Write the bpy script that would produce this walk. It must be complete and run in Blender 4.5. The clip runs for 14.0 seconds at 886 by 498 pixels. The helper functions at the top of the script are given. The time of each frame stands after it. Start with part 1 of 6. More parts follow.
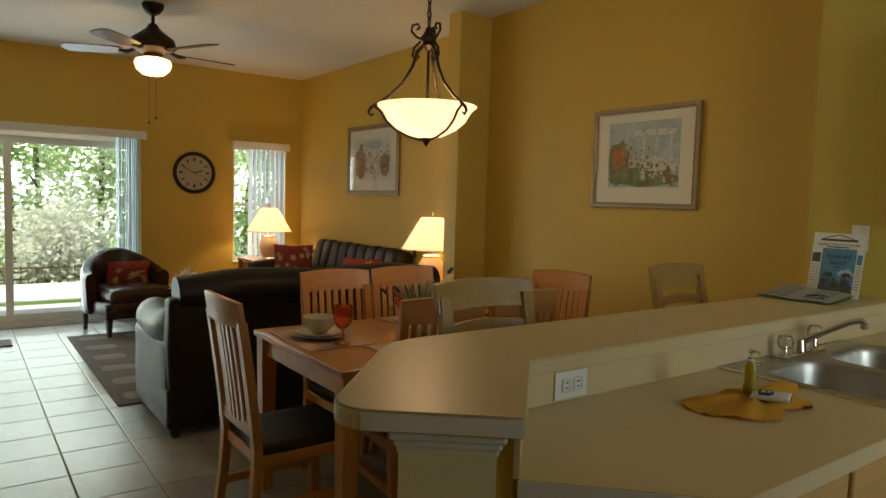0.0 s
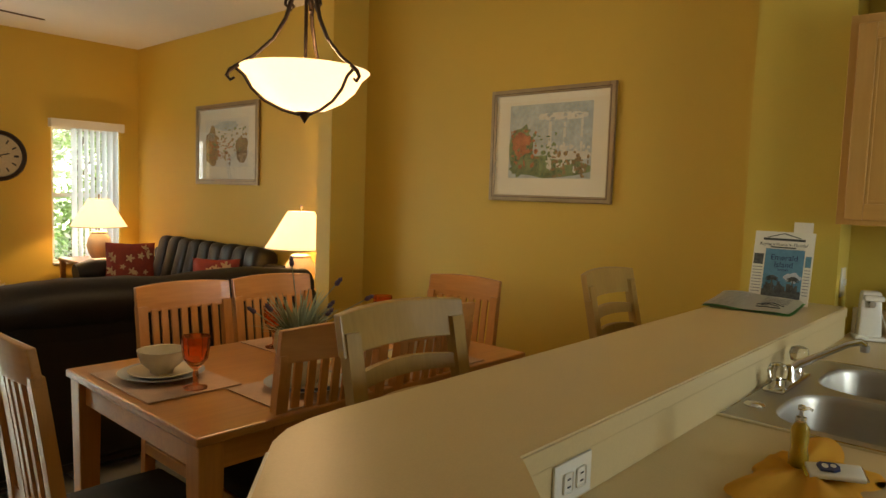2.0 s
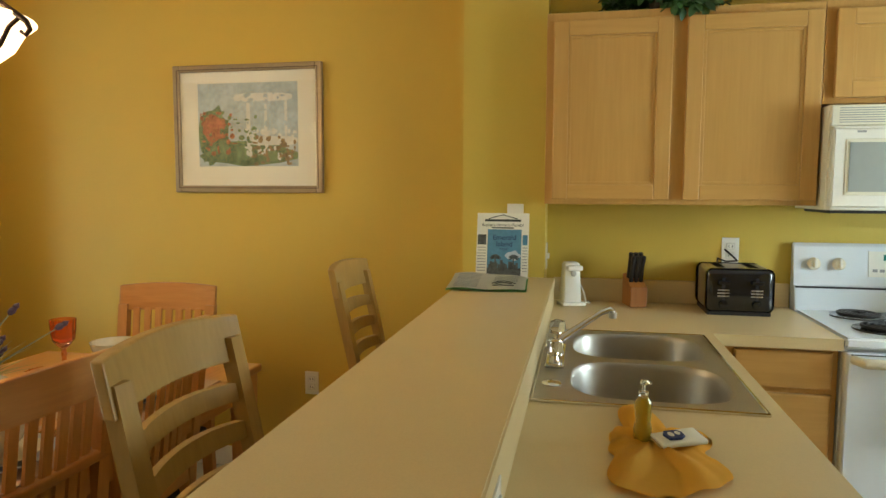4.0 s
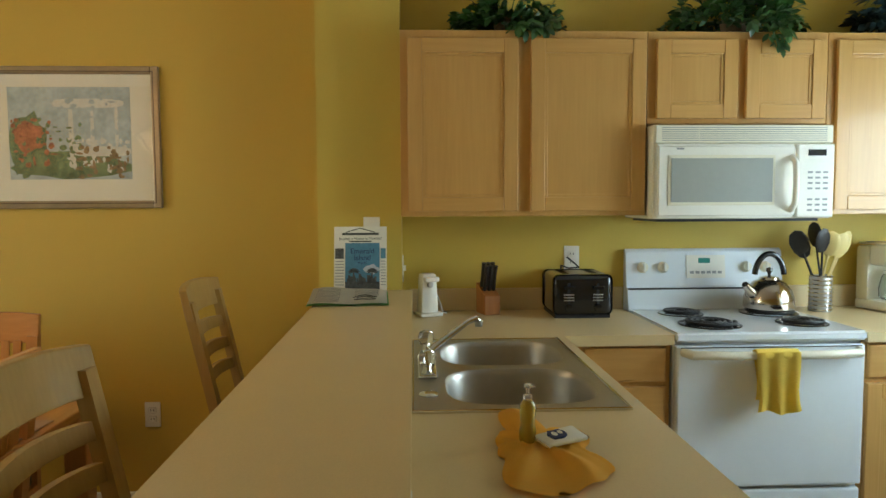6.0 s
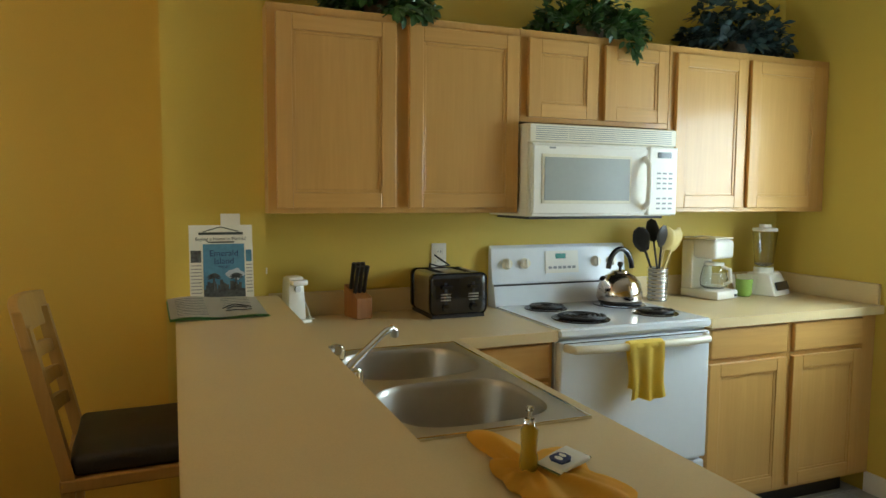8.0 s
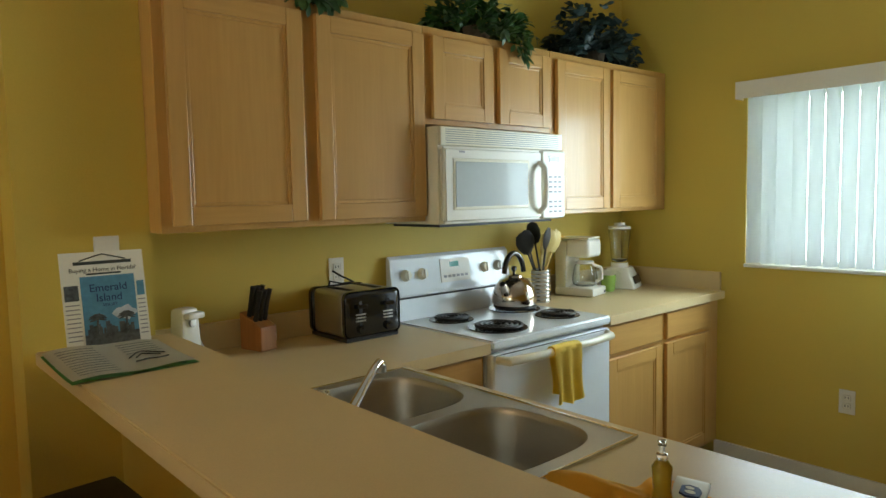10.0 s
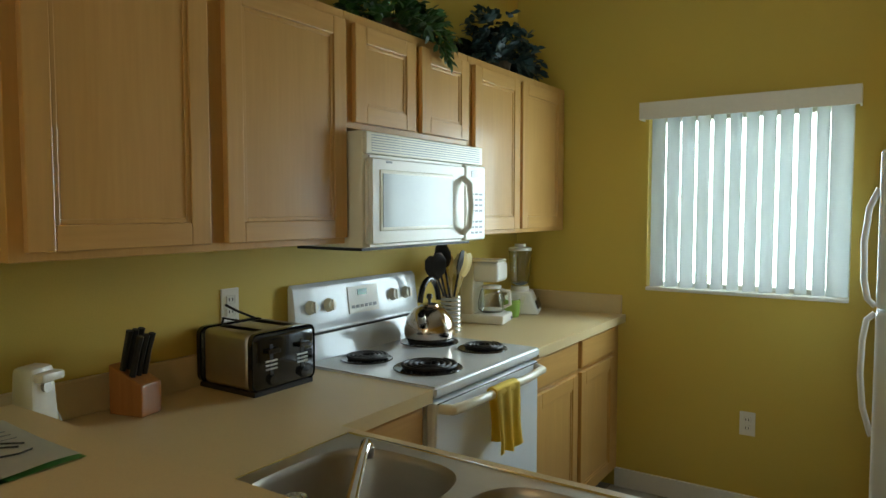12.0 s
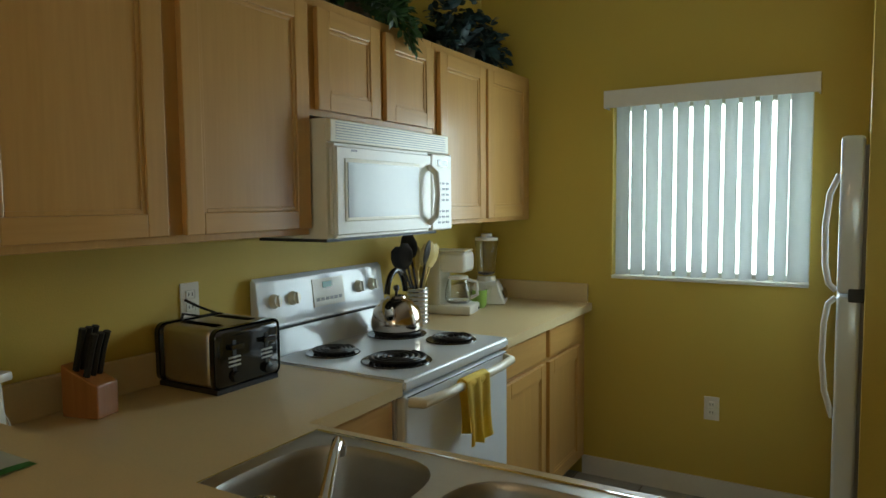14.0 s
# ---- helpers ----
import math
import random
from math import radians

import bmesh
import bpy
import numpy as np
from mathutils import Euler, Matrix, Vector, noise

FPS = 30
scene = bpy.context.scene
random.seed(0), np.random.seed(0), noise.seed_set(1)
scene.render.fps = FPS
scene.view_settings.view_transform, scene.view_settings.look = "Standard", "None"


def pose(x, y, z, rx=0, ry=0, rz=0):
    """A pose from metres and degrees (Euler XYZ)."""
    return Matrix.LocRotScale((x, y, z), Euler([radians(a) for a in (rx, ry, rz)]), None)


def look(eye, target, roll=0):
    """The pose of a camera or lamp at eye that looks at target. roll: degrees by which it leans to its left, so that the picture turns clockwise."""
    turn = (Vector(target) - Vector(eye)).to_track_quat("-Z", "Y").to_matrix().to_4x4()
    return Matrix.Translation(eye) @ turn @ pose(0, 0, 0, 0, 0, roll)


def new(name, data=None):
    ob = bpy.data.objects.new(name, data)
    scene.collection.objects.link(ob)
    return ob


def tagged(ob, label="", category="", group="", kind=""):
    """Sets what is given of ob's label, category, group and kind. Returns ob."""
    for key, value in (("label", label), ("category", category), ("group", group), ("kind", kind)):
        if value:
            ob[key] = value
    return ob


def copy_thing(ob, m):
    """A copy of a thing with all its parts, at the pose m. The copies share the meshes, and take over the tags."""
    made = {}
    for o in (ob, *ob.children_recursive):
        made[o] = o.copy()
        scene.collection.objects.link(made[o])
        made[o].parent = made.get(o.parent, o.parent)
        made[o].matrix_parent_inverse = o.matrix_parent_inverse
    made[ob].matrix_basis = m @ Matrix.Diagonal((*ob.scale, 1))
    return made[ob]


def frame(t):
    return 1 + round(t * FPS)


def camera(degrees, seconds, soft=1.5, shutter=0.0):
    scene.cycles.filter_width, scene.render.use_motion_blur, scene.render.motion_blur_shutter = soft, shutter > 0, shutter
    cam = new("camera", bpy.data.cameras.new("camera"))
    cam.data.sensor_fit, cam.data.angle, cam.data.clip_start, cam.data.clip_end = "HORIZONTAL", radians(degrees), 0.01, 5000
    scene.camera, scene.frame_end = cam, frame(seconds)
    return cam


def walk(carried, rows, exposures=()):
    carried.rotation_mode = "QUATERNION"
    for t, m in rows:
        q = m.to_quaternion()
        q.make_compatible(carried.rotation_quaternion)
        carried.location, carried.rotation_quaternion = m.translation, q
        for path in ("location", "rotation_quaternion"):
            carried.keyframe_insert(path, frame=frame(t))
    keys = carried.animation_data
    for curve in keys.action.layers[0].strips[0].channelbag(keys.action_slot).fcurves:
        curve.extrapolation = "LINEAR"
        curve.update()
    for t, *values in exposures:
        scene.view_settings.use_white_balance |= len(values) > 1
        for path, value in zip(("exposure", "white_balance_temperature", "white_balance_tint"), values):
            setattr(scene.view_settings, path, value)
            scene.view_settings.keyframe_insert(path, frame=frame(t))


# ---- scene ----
cam = camera(66.8, 14.0)
PATH = [
    (0, (0.117, 0.31, 1.422), (1.289, 1.924, 1.275), 1.6),
    (0.5, (0.189, 0.463, 1.438), (1.415, 2.038, 1.314), 1.5),
    (1, (0.276, 0.606, 1.424), (1.585, 2.113, 1.301), 1.4),
    (1.5, (0.37, 0.765, 1.426), (1.757, 2.201, 1.307), 1.5),
    (2, (0.42, 0.917, 1.424), (1.905, 2.247, 1.262), 1.9),
    (2.5, (0.445, 1.06, 1.427), (2.077, 2.202, 1.249), 1.8),
    (3, (0.488, 1.165, 1.413), (2.224, 2.141, 1.221), 1.7),
    (3.5, (0.52, 1.256, 1.428), (2.377, 1.974, 1.238), 1.1),
    (4, (0.476, 1.351, 1.414), (2.427, 1.755, 1.241), 0.2),
    (4.2, (0.448, 1.379, 1.434), (2.419, 1.667, 1.25), -0.4),
    (6.3, (0.496, 1.473, 1.411), (2.486, 1.348, 1.266), -0.0),
    (6.5, (0.519, 1.492, 1.42), (2.506, 1.331, 1.261), 0.2),
    (7, (0.615, 1.553, 1.42), (2.584, 1.239, 1.253), 0.6),
    (7.5, (0.684, 1.674, 1.425), (2.611, 1.166, 1.255), 0.9),
    (8, (0.739, 1.812, 1.435), (2.593, 1.081, 1.274), 0.4),
    (8.2, (0.769, 1.853, 1.434), (2.594, 1.05, 1.275), 0.0),
    (10.3, (1.302, 2.204, 1.456), (2.751, 0.832, 1.326), -1.1),
    (10.5, (1.356, 2.179, 1.443), (2.777, 0.776, 1.333), -1.1),
    (11, (1.499, 2.142, 1.463), (2.856, 0.676, 1.365), -0.8),
    (11.5, (1.651, 2.144, 1.465), (2.913, 0.596, 1.369), -0.4),
    (12, (1.759, 2.15, 1.472), (2.868, 0.489, 1.356), -0.0),
    (12.5, (1.824, 2.143, 1.47), (2.766, 0.383, 1.345), 0.5),
    (13, (1.851, 2.128, 1.472), (2.749, 0.346, 1.335), 0.2),
    (13.5, (1.844, 2.13, 1.466), (2.75, 0.352, 1.328), 0.1),
    (14, (1.797, 2.123, 1.465), (2.81, 0.405, 1.323), -0.5),
]
EXPOSURES = [(0.0, -0.18, 6800, 12), (1.5, 0.08, 7500, 15), (3.0, 0.82, 7250, 13), (4.2, 1.1, 6600, 9), (6.5, 0.57, 6250, 8), (8.0, 0.52, 6450, 9), (11.0, 0.14, 6500, 9), (12.5, -0.25, 6450, 8), (13.3, -0.47, 6450, 8), (14.0, -0.43, 6450, 8)]
walk(cam, [(t, look(eye, target, roll)) for t, eye, target, roll in PATH], EXPOSURES)

# ---------------------------------------------------------------- light
world = bpy.data.worlds.new("sky")
scene.world = world
world.use_nodes = True
wn = world.node_tree
sky = wn.nodes.new("ShaderNodeTexSky")
sky.sky_type = "NISHITA"
sky.sun_disc = False
sky.sun_elevation = radians(60)
sky.sun_rotation = radians(239)
wn.nodes["Background"].inputs["Strength"].default_value = 0.15
wn.links.new(sky.outputs[0], wn.nodes["Background"].inputs[0])


def lamp(name, kind, energy, m, colour=(1, 1, 1), **more):
    data = bpy.data.lights.new(name, kind)
    data.energy, data.color = energy, colour
    if "radius" in more:
        data.shadow_soft_size = more["radius"]
    if "size" in more:
        data.shape, data.size, data.size_y = "RECTANGLE", more["size"][0], more["size"][1]
    if "angle" in more:
        data.angle = more["angle"]
    ob = new(name, data)
    ob.matrix_world = m
    return ob


WARM = (1.0, 0.68, 0.36)
lamp("sun", "SUN", 5.0, look((-5, -3, 10), (0, 0, 0)), (1.0, 0.95, 0.86), angle=radians(0.5))
# daylight in the two window openings and the sliding door
lamp("daylight_kitchen_window", "AREA", 18, look((2.35, -1.185, 1.5), (2.35, 0.7, 1.5)), (0.70, 0.90, 1.0), size=(0.85, 0.85))
lamp("daylight_sliding_door", "AREA", 40, look((0.55, 8.27, 1.05), (0.55, 5.5, 1.05)), (0.76, 0.95, 1.0), size=(2.3, 1.9))
lamp("daylight_living_window", "AREA", 5, look((3.11, 8.32, 1.3), (3.11, 6.5, 1.3)), (0.88, 0.95, 1.0), size=(0.6, 1.3))
# bulbs of the lamps that are on
lamp("bulb_pendant", "POINT", 7, pose(1.99, 3.055, 1.90), WARM, radius=0.07)
lamp("bulb_lamp_a", "POINT", 17, pose(3.38, 4.97, 1.13), WARM, radius=0.04)
lamp("bulb_lamp_b", "POINT", 17, pose(3.08, 7.86, 1.13), WARM, radius=0.04)
lamp("bulb_fan", "POINT", 8, pose(1.37, 5.90, 2.30), WARM, radius=0.08)


# ---------------------------------------------------------------- materials
def material(name, colour, rough=0.5, metal=0.0, vary=0.10, scale=6.0, grain=40.0, bump=0.05, stretch=(1, 1, 1),
             coat=0.0, trans=0.0, glow=None, second=None, per_object=0.0, spec=0.5):
    """Principled surface with a coarse and a fine variation and a fine relief, in object space."""
    m = bpy.data.materials.new(name)
    m.use_nodes = True
    n, k = m.node_tree.nodes, m.node_tree.links
    b = n["Principled BSDF"]
    tc, mp = n.new("ShaderNodeTexCoord"), n.new("ShaderNodeMapping")
    mp.inputs["Scale"].default_value = stretch
    k.new(tc.outputs["Object"], mp.inputs["Vector"])
    big, fine = n.new("ShaderNodeTexNoise"), n.new("ShaderNodeTexNoise")
    big.inputs["Scale"].default_value, fine.inputs["Scale"].default_value = scale, grain
    big.inputs["Detail"].default_value = 4
    fine.inputs["Detail"].default_value = 3
    for t in (big, fine):
        k.new(mp.outputs[0], t.inputs["Vector"])
    add = n.new("ShaderNodeMath")
    add.operation = "ADD"
    k.new(big.outputs[0], add.inputs[0])
    k.new(fine.outputs[0], add.inputs[1])
    half = n.new("ShaderNodeMath")
    half.operation = "MULTIPLY"
    half.inputs[1].default_value = 0.5
    k.new(add.outputs[0], half.inputs[0])
    ramp = n.new("ShaderNodeValToRGB")
    lo = second or [c * (1 - vary) for c in colour]
    hi = colour if second else [min(1, c * (1 + vary)) for c in colour]
    ramp.color_ramp.elements[0].position, ramp.color_ramp.elements[1].position = 0.32, 0.68
    ramp.color_ramp.elements[0].color, ramp.color_ramp.elements[1].color = (*lo, 1), (*hi, 1)
    k.new(half.outputs[0], ramp.inputs[0])
    out = ramp.outputs[0]
    if per_object:
        info, hsv, mr = n.new("ShaderNodeObjectInfo"), n.new("ShaderNodeHueSaturation"), n.new("ShaderNodeMapRange")
        mr.inputs["To Min"].default_value, mr.inputs["To Max"].default_value = 1 - per_object, 1 + per_object
        k.new(info.outputs["Random"], mr.inputs[0])
        k.new(mr.outputs[0], hsv.inputs["Value"])
        k.new(out, hsv.inputs["Color"])
        out = hsv.outputs[0]
    k.new(out, b.inputs["Base Color"])
    rr = n.new("ShaderNodeMapRange")
    rr.inputs["To Min"].default_value, rr.inputs["To Max"].default_value = max(0.02, rough * 0.85), min(1, rough * 1.15)
    k.new(big.outputs[0], rr.inputs[0])
    k.new(rr.outputs[0], b.inputs["Roughness"])
    b.inputs["Metallic"].default_value = metal
    b.inputs["Specular IOR Level"].default_value = spec
    b.inputs["Coat Weight"].default_value = coat
    b.inputs["Transmission Weight"].default_value = trans
    if glow:
        b.inputs["Emission Color"].default_value = (*glow[0], 1)
        b.inputs["Emission Strength"].default_value = glow[1]
    if bump:
        bp = n.new("ShaderNodeBump")
        bp.inputs["Strength"].default_value, bp.inputs["Distance"].default_value = bump, 0.01
        k.new(fine.outputs[0], bp.inputs["Height"])
        k.new(bp.outputs[0], b.inputs["Normal"])
    return m


def wood(name, light, dark, along="z", rough=0.42, per_object=0.06):
    s = {"x": (0.5, 9, 9), "y": (9, 0.5, 9), "z": (9, 9, 0.5)}[along]
    return material(name, light, rough, vary=0.2, scale=1.6, grain=9.0, bump=0.02, stretch=s, second=dark, per_object=per_object, coat=0.22)


M = {}
M["paint"] = material("wall_paint", (0.63, 0.465, 0.09), 0.55, vary=0.035, scale=1.2, grain=220, bump=0.10, spec=0.35)
M["ceiling"] = material("ceiling_paint", (0.74, 0.70, 0.62), 0.9, vary=0.03, scale=2, grain=120, bump=0.35)
M["gold_paint"] = material("gold_wall_paint", (0.64, 0.425, 0.075), 0.55, vary=0.035, scale=1.2, grain=220, bump=0.10, spec=0.35)
# wall yellow lightened to cream: strong light on the post, put into the colour
M["post_lit_paint"] = material("lit_post_yellow_paint", (0.80, 0.73, 0.42), 0.5, vary=0.03, scale=1.2, grain=220, bump=0.08)
M["trim"] = material("white_trim", (0.78, 0.76, 0.70), 0.4, vary=0.03, scale=3, grain=60, bump=0.02)
M["tile"] = material("floor_tile", (0.40, 0.385, 0.34), 0.24, vary=0.08, scale=2.5, grain=14, bump=0.015, per_object=0.05)
M["grout"] = material("grout", (0.20, 0.15, 0.11), 0.9, vary=0.2, scale=6, grain=90, bump=0.1)
M["laminate"] = material("counter_laminate", (0.67, 0.52, 0.28), 0.36, vary=0.05, scale=4, grain=260, bump=0.02)
M["bar_edge"] = material("bar_edge_band", (0.82, 0.79, 0.70), 0.4, vary=0.04, scale=4, grain=260, bump=0.01)
M["laminate_edge"] = material("counter_edge", (0.50, 0.38, 0.25), 0.4, vary=0.05, scale=4, grain=260, bump=0.02)
M["maple_z"] = wood("maple_upright", (0.61, 0.345, 0.105), (0.53, 0.29, 0.08), "z", 0.38, 0.02)
M["maple_y"] = wood("maple_level", (0.61, 0.345, 0.105), (0.53, 0.29, 0.08), "x", 0.38, 0.02)
M["maple_x"] = wood("maple_deep", (0.64, 0.37, 0.12), (0.56, 0.31, 0.095), "x")
M["chair_z"] = wood("chair_wood_upright", (0.62, 0.30, 0.10), (0.49, 0.215, 0.065), "z", 0.35)
M["chair_x"] = wood("chair_wood_level", (0.62, 0.30, 0.10), (0.49, 0.215, 0.065), "x", 0.35)
M["table_x"] = wood("table_wood", (0.52, 0.25, 0.085), (0.40, 0.18, 0.055), "x", 0.3)
M["stool_z"] = wood("stool_wood", (0.46, 0.28, 0.085), (0.37, 0.215, 0.06), "z", 0.4)
M["leather"] = material("dark_leather", (0.015, 0.011, 0.010), 0.44, vary=0.3, scale=5, grain=160, bump=0.10, spec=0.34)
M["leather_brown"] = material("brown_leather", (0.045, 0.018, 0.014), 0.26, vary=0.3, scale=5, grain=160, bump=0.1, spec=0.6)
M["cushion_black"] = material("black_cushion", (0.02, 0.018, 0.017), 0.6, vary=0.3, scale=8, grain=200, bump=0.15)
M["white_gloss"] = material("white_enamel", (0.76, 0.80, 0.83), 0.14, vary=0.015, scale=3, grain=30, bump=0.0, coat=0.4)
M["white_plastic"] = material("white_plastic", (0.82, 0.79, 0.70), 0.26, vary=0.02, scale=5, grain=80, bump=0.0)
M["cream_plastic"] = material("cream_plastic", (0.80, 0.75, 0.59), 0.24, vary=0.02, scale=5, grain=80, bump=0.0)
M["grey_plastic"] = material("grey_plastic", (0.28, 0.28, 0.27), 0.4, vary=0.05, scale=5, grain=80, bump=0.0)
M["black_plastic"] = material("black_plastic", (0.012, 0.012, 0.013), 0.14, vary=0.2, scale=6, grain=80, bump=0.0, coat=0.4)
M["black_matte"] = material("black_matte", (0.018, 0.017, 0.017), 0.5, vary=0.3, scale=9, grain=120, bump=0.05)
M["steel"] = material("brushed_steel", (0.50, 0.48, 0.44), 0.40, metal=1.0, vary=0.06, scale=3, grain=90, bump=0.02, stretch=(1, 12, 12))
M["chrome"] = material("chrome", (0.75, 0.74, 0.72), 0.08, metal=1.0, vary=0.02, scale=4, grain=50, bump=0.0)
M["kettle_steel"] = material("kettle_steel", (0.60, 0.52, 0.44), 0.17, metal=1.0, vary=0.05, scale=4, grain=50, bump=0.0)
M["iron"] = material("bronze_iron", (0.035, 0.018, 0.010), 0.45, metal=0.6, vary=0.3, scale=12, grain=120, bump=0.1)
M["coil"] = material("burner_coil", (0.012, 0.011, 0.011), 0.45, metal=0.3, vary=0.2, scale=10, grain=90, bump=0.05)
M["glass_dark"] = material("oven_window", (0.34, 0.36, 0.33), 0.30, vary=0.03, scale=3, grain=40, bump=0.0, coat=0.4)
M["orange_cloth"] = material("orange_cloth", (1.0, 0.55, 0.07), 0.95, vary=0.06, scale=14, grain=420, bump=0.06)
M["yellow_cloth"] = material("yellow_towel", (0.85, 0.62, 0.10), 0.9, vary=0.12, scale=14, grain=420, bump=0.06)
M["paper"] = material("paper", (0.80, 0.78, 0.68), 0.6, vary=0.03, scale=5, grain=80, bump=0.02)
M["ink"] = material("dark_ink", (0.05, 0.06, 0.05), 0.6, vary=0.1, bump=0.0)
M["ink_blue"] = material("blue_ink", (0.012, 0.03, 0.12), 0.5, vary=0.1, bump=0.0)
M["cover_blue"] = material("cover_blue", (0.10, 0.27, 0.40), 0.4, vary=0.2, scale=9, grain=60, bump=0.0)
M["cover_dark"] = material("cover_photo", (0.09, 0.10, 0.10), 0.4, vary=0.6, scale=30, grain=90, bump=0.0)
M["cover_cloud"] = material("cover_cloud", (0.55, 0.60, 0.66), 0.4, vary=0.1, scale=30, grain=90, bump=0.0)
M["green_edge"] = material("green_cover", (0.12, 0.42, 0.10), 0.5, vary=0.1, bump=0.0)
M["soap"] = material("yellow_soap", (0.62, 0.47, 0.05), 0.08, vary=0.03, bump=0.0, trans=0.55, coat=0.5)
M["leaf"] = material("leaf_green", (0.045, 0.12, 0.028), 0.42, vary=0.4, scale=14, grain=60, bump=0.1, per_object=0.4)
M["leaf_blue"] = material("leaf_blue_green", (0.03, 0.06, 0.055), 0.45, vary=0.4, scale=14, grain=60, bump=0.1, per_object=0.4)
M["lavender_leaf"] = material("lavender_leaf", (0.27, 0.33, 0.22), 0.7, vary=0.2, scale=14, grain=60, bump=0.1, per_object=0.2)
M["lavender_flower"] = material("lavender_flower", (0.07, 0.045, 0.075), 0.8, vary=0.3, scale=60, grain=200, bump=0.3)
M["ceramic"] = material("pale_ceramic", (0.66, 0.63, 0.52), 0.22, vary=0.05, scale=6, grain=80, bump=0.02, coat=0.3)
M["ceramic_blue"] = material("blue_rim_ceramic", (0.40, 0.46, 0.58), 0.2, vary=0.05, scale=6, grain=80, bump=0.0, coat=0.3)
M["pot_green"] = material("celadon_pot", (0.46, 0.49, 0.40), 0.3, vary=0.08, scale=6, grain=80, bump=0.02, coat=0.2)
M["amber"] = material("amber_glass", (1.0, 0.42, 0.20), 0.05, vary=0.02, bump=0.0, trans=0.96)
M["placemat"] = material("woven_placemat", (0.52, 0.36, 0.27), 0.85, vary=0.15, scale=20, grain=500, bump=0.08)
M["lamp_base"] = material("lamp_ceramic", (0.58, 0.46, 0.34), 0.4, vary=0.06, scale=6, grain=60, bump=0.03)
M["frame_gold"] = material("silver_gold_frame", (0.36, 0.27, 0.17), 0.35, metal=0.5, vary=0.15, scale=12, grain=120, bump=0.08)
M["frame_line"] = material("frame_dark_line", (0.13, 0.08, 0.05), 0.4, vary=0.2, bump=0.05)
M["mat_board"] = material("mat_board", (0.70, 0.64, 0.50), 0.8, vary=0.02, scale=4, grain=100, bump=0.02)
M["clock_face"] = material("clock_face", (0.50, 0.42, 0.29), 0.6, vary=0.12, scale=8, grain=60, bump=0.0)
M["red_fabric"] = material("red_floral_fabric", (0.36, 0.05, 0.03), 0.8, vary=0.2, scale=10, grain=300, bump=0.08, second=(0.16, 0.02, 0.02))
M["gold_petal"] = material("gold_print", (0.55, 0.38, 0.22), 0.8, vary=0.2, scale=20, grain=300, bump=0.06)
M["rug"] = material("dark_rug", (0.10, 0.075, 0.06), 0.95, vary=0.4, scale=7, grain=300, bump=0.12)
M["rug_light"] = material("rug_pattern", (0.20, 0.16, 0.13), 0.95, vary=0.3, scale=7, grain=300, bump=0.12)
M["concrete"] = material("patio_concrete", (0.78, 0.77, 0.74), 0.85, vary=0.08, scale=2, grain=60, bump=0.1)
M["lawn"] = material("lawn", (0.10, 0.20, 0.035), 0.9, vary=0.4, scale=3, grain=60, bump=0.4)
M["bark"] = material("bark", (0.20, 0.15, 0.10), 0.9, vary=0.3, scale=8, grain=60, bump=0.6)
M["mug_green"] = material("green_mug", (0.30, 0.48, 0.10), 0.2, vary=0.03, bump=0.0, coat=0.3)
M["spoon_wood"] = material("pale_nylon", (0.72, 0.56, 0.22), 0.45, vary=0.06, bump=0.0)
M["knife_wood"] = wood("block_wood", (0.46, 0.20, 0.06), (0.34, 0.13, 0.035), "z")
M["fan_blade"] = wood("fan_blade_wood", (0.10, 0.045, 0.020), (0.06, 0.026, 0.012), "x")
M["display"] = material("display_green", (0.02, 0.12, 0.10), 0.2, vary=0.05, bump=0.0, glow=((0.1, 0.8, 0.6), 0.06))
M["art_sky"] = material("art_sky", (0.40, 0.44, 0.42), 0.8, vary=0.25, scale=9, grain=50, bump=0.0)
M["art_green"] = material("art_green", (0.15, 0.20, 0.09), 0.8, vary=0.6, scale=14, grain=60, bump=0.0)
M["art_red"] = material("art_red", (0.38, 0.13, 0.06), 0.8, vary=0.6, scale=18, grain=80, bump=0.0)
M["art_white"] = material("art_white", (0.60, 0.57, 0.48), 0.8, vary=0.15, scale=18, grain=80, bump=0.0)
M["art_brown"] = material("art_brown", (0.27, 0.17, 0.08), 0.8, vary=0.6, scale=14, grain=70, bump=0.0)


def clear(name, tint=(1, 1, 1), rough=0.0, ior=1.45):
    m = bpy.data.materials.new(name)
    m.use_nodes = True
    b = m.node_tree.nodes["Principled BSDF"]
    b.inputs["Base Color"].default_value = (*tint, 1)
    b.inputs["Transmission Weight"].default_value = 1.0
    b.inputs["Roughness"].default_value = rough
    b.inputs["IOR"].default_value = ior
    return m


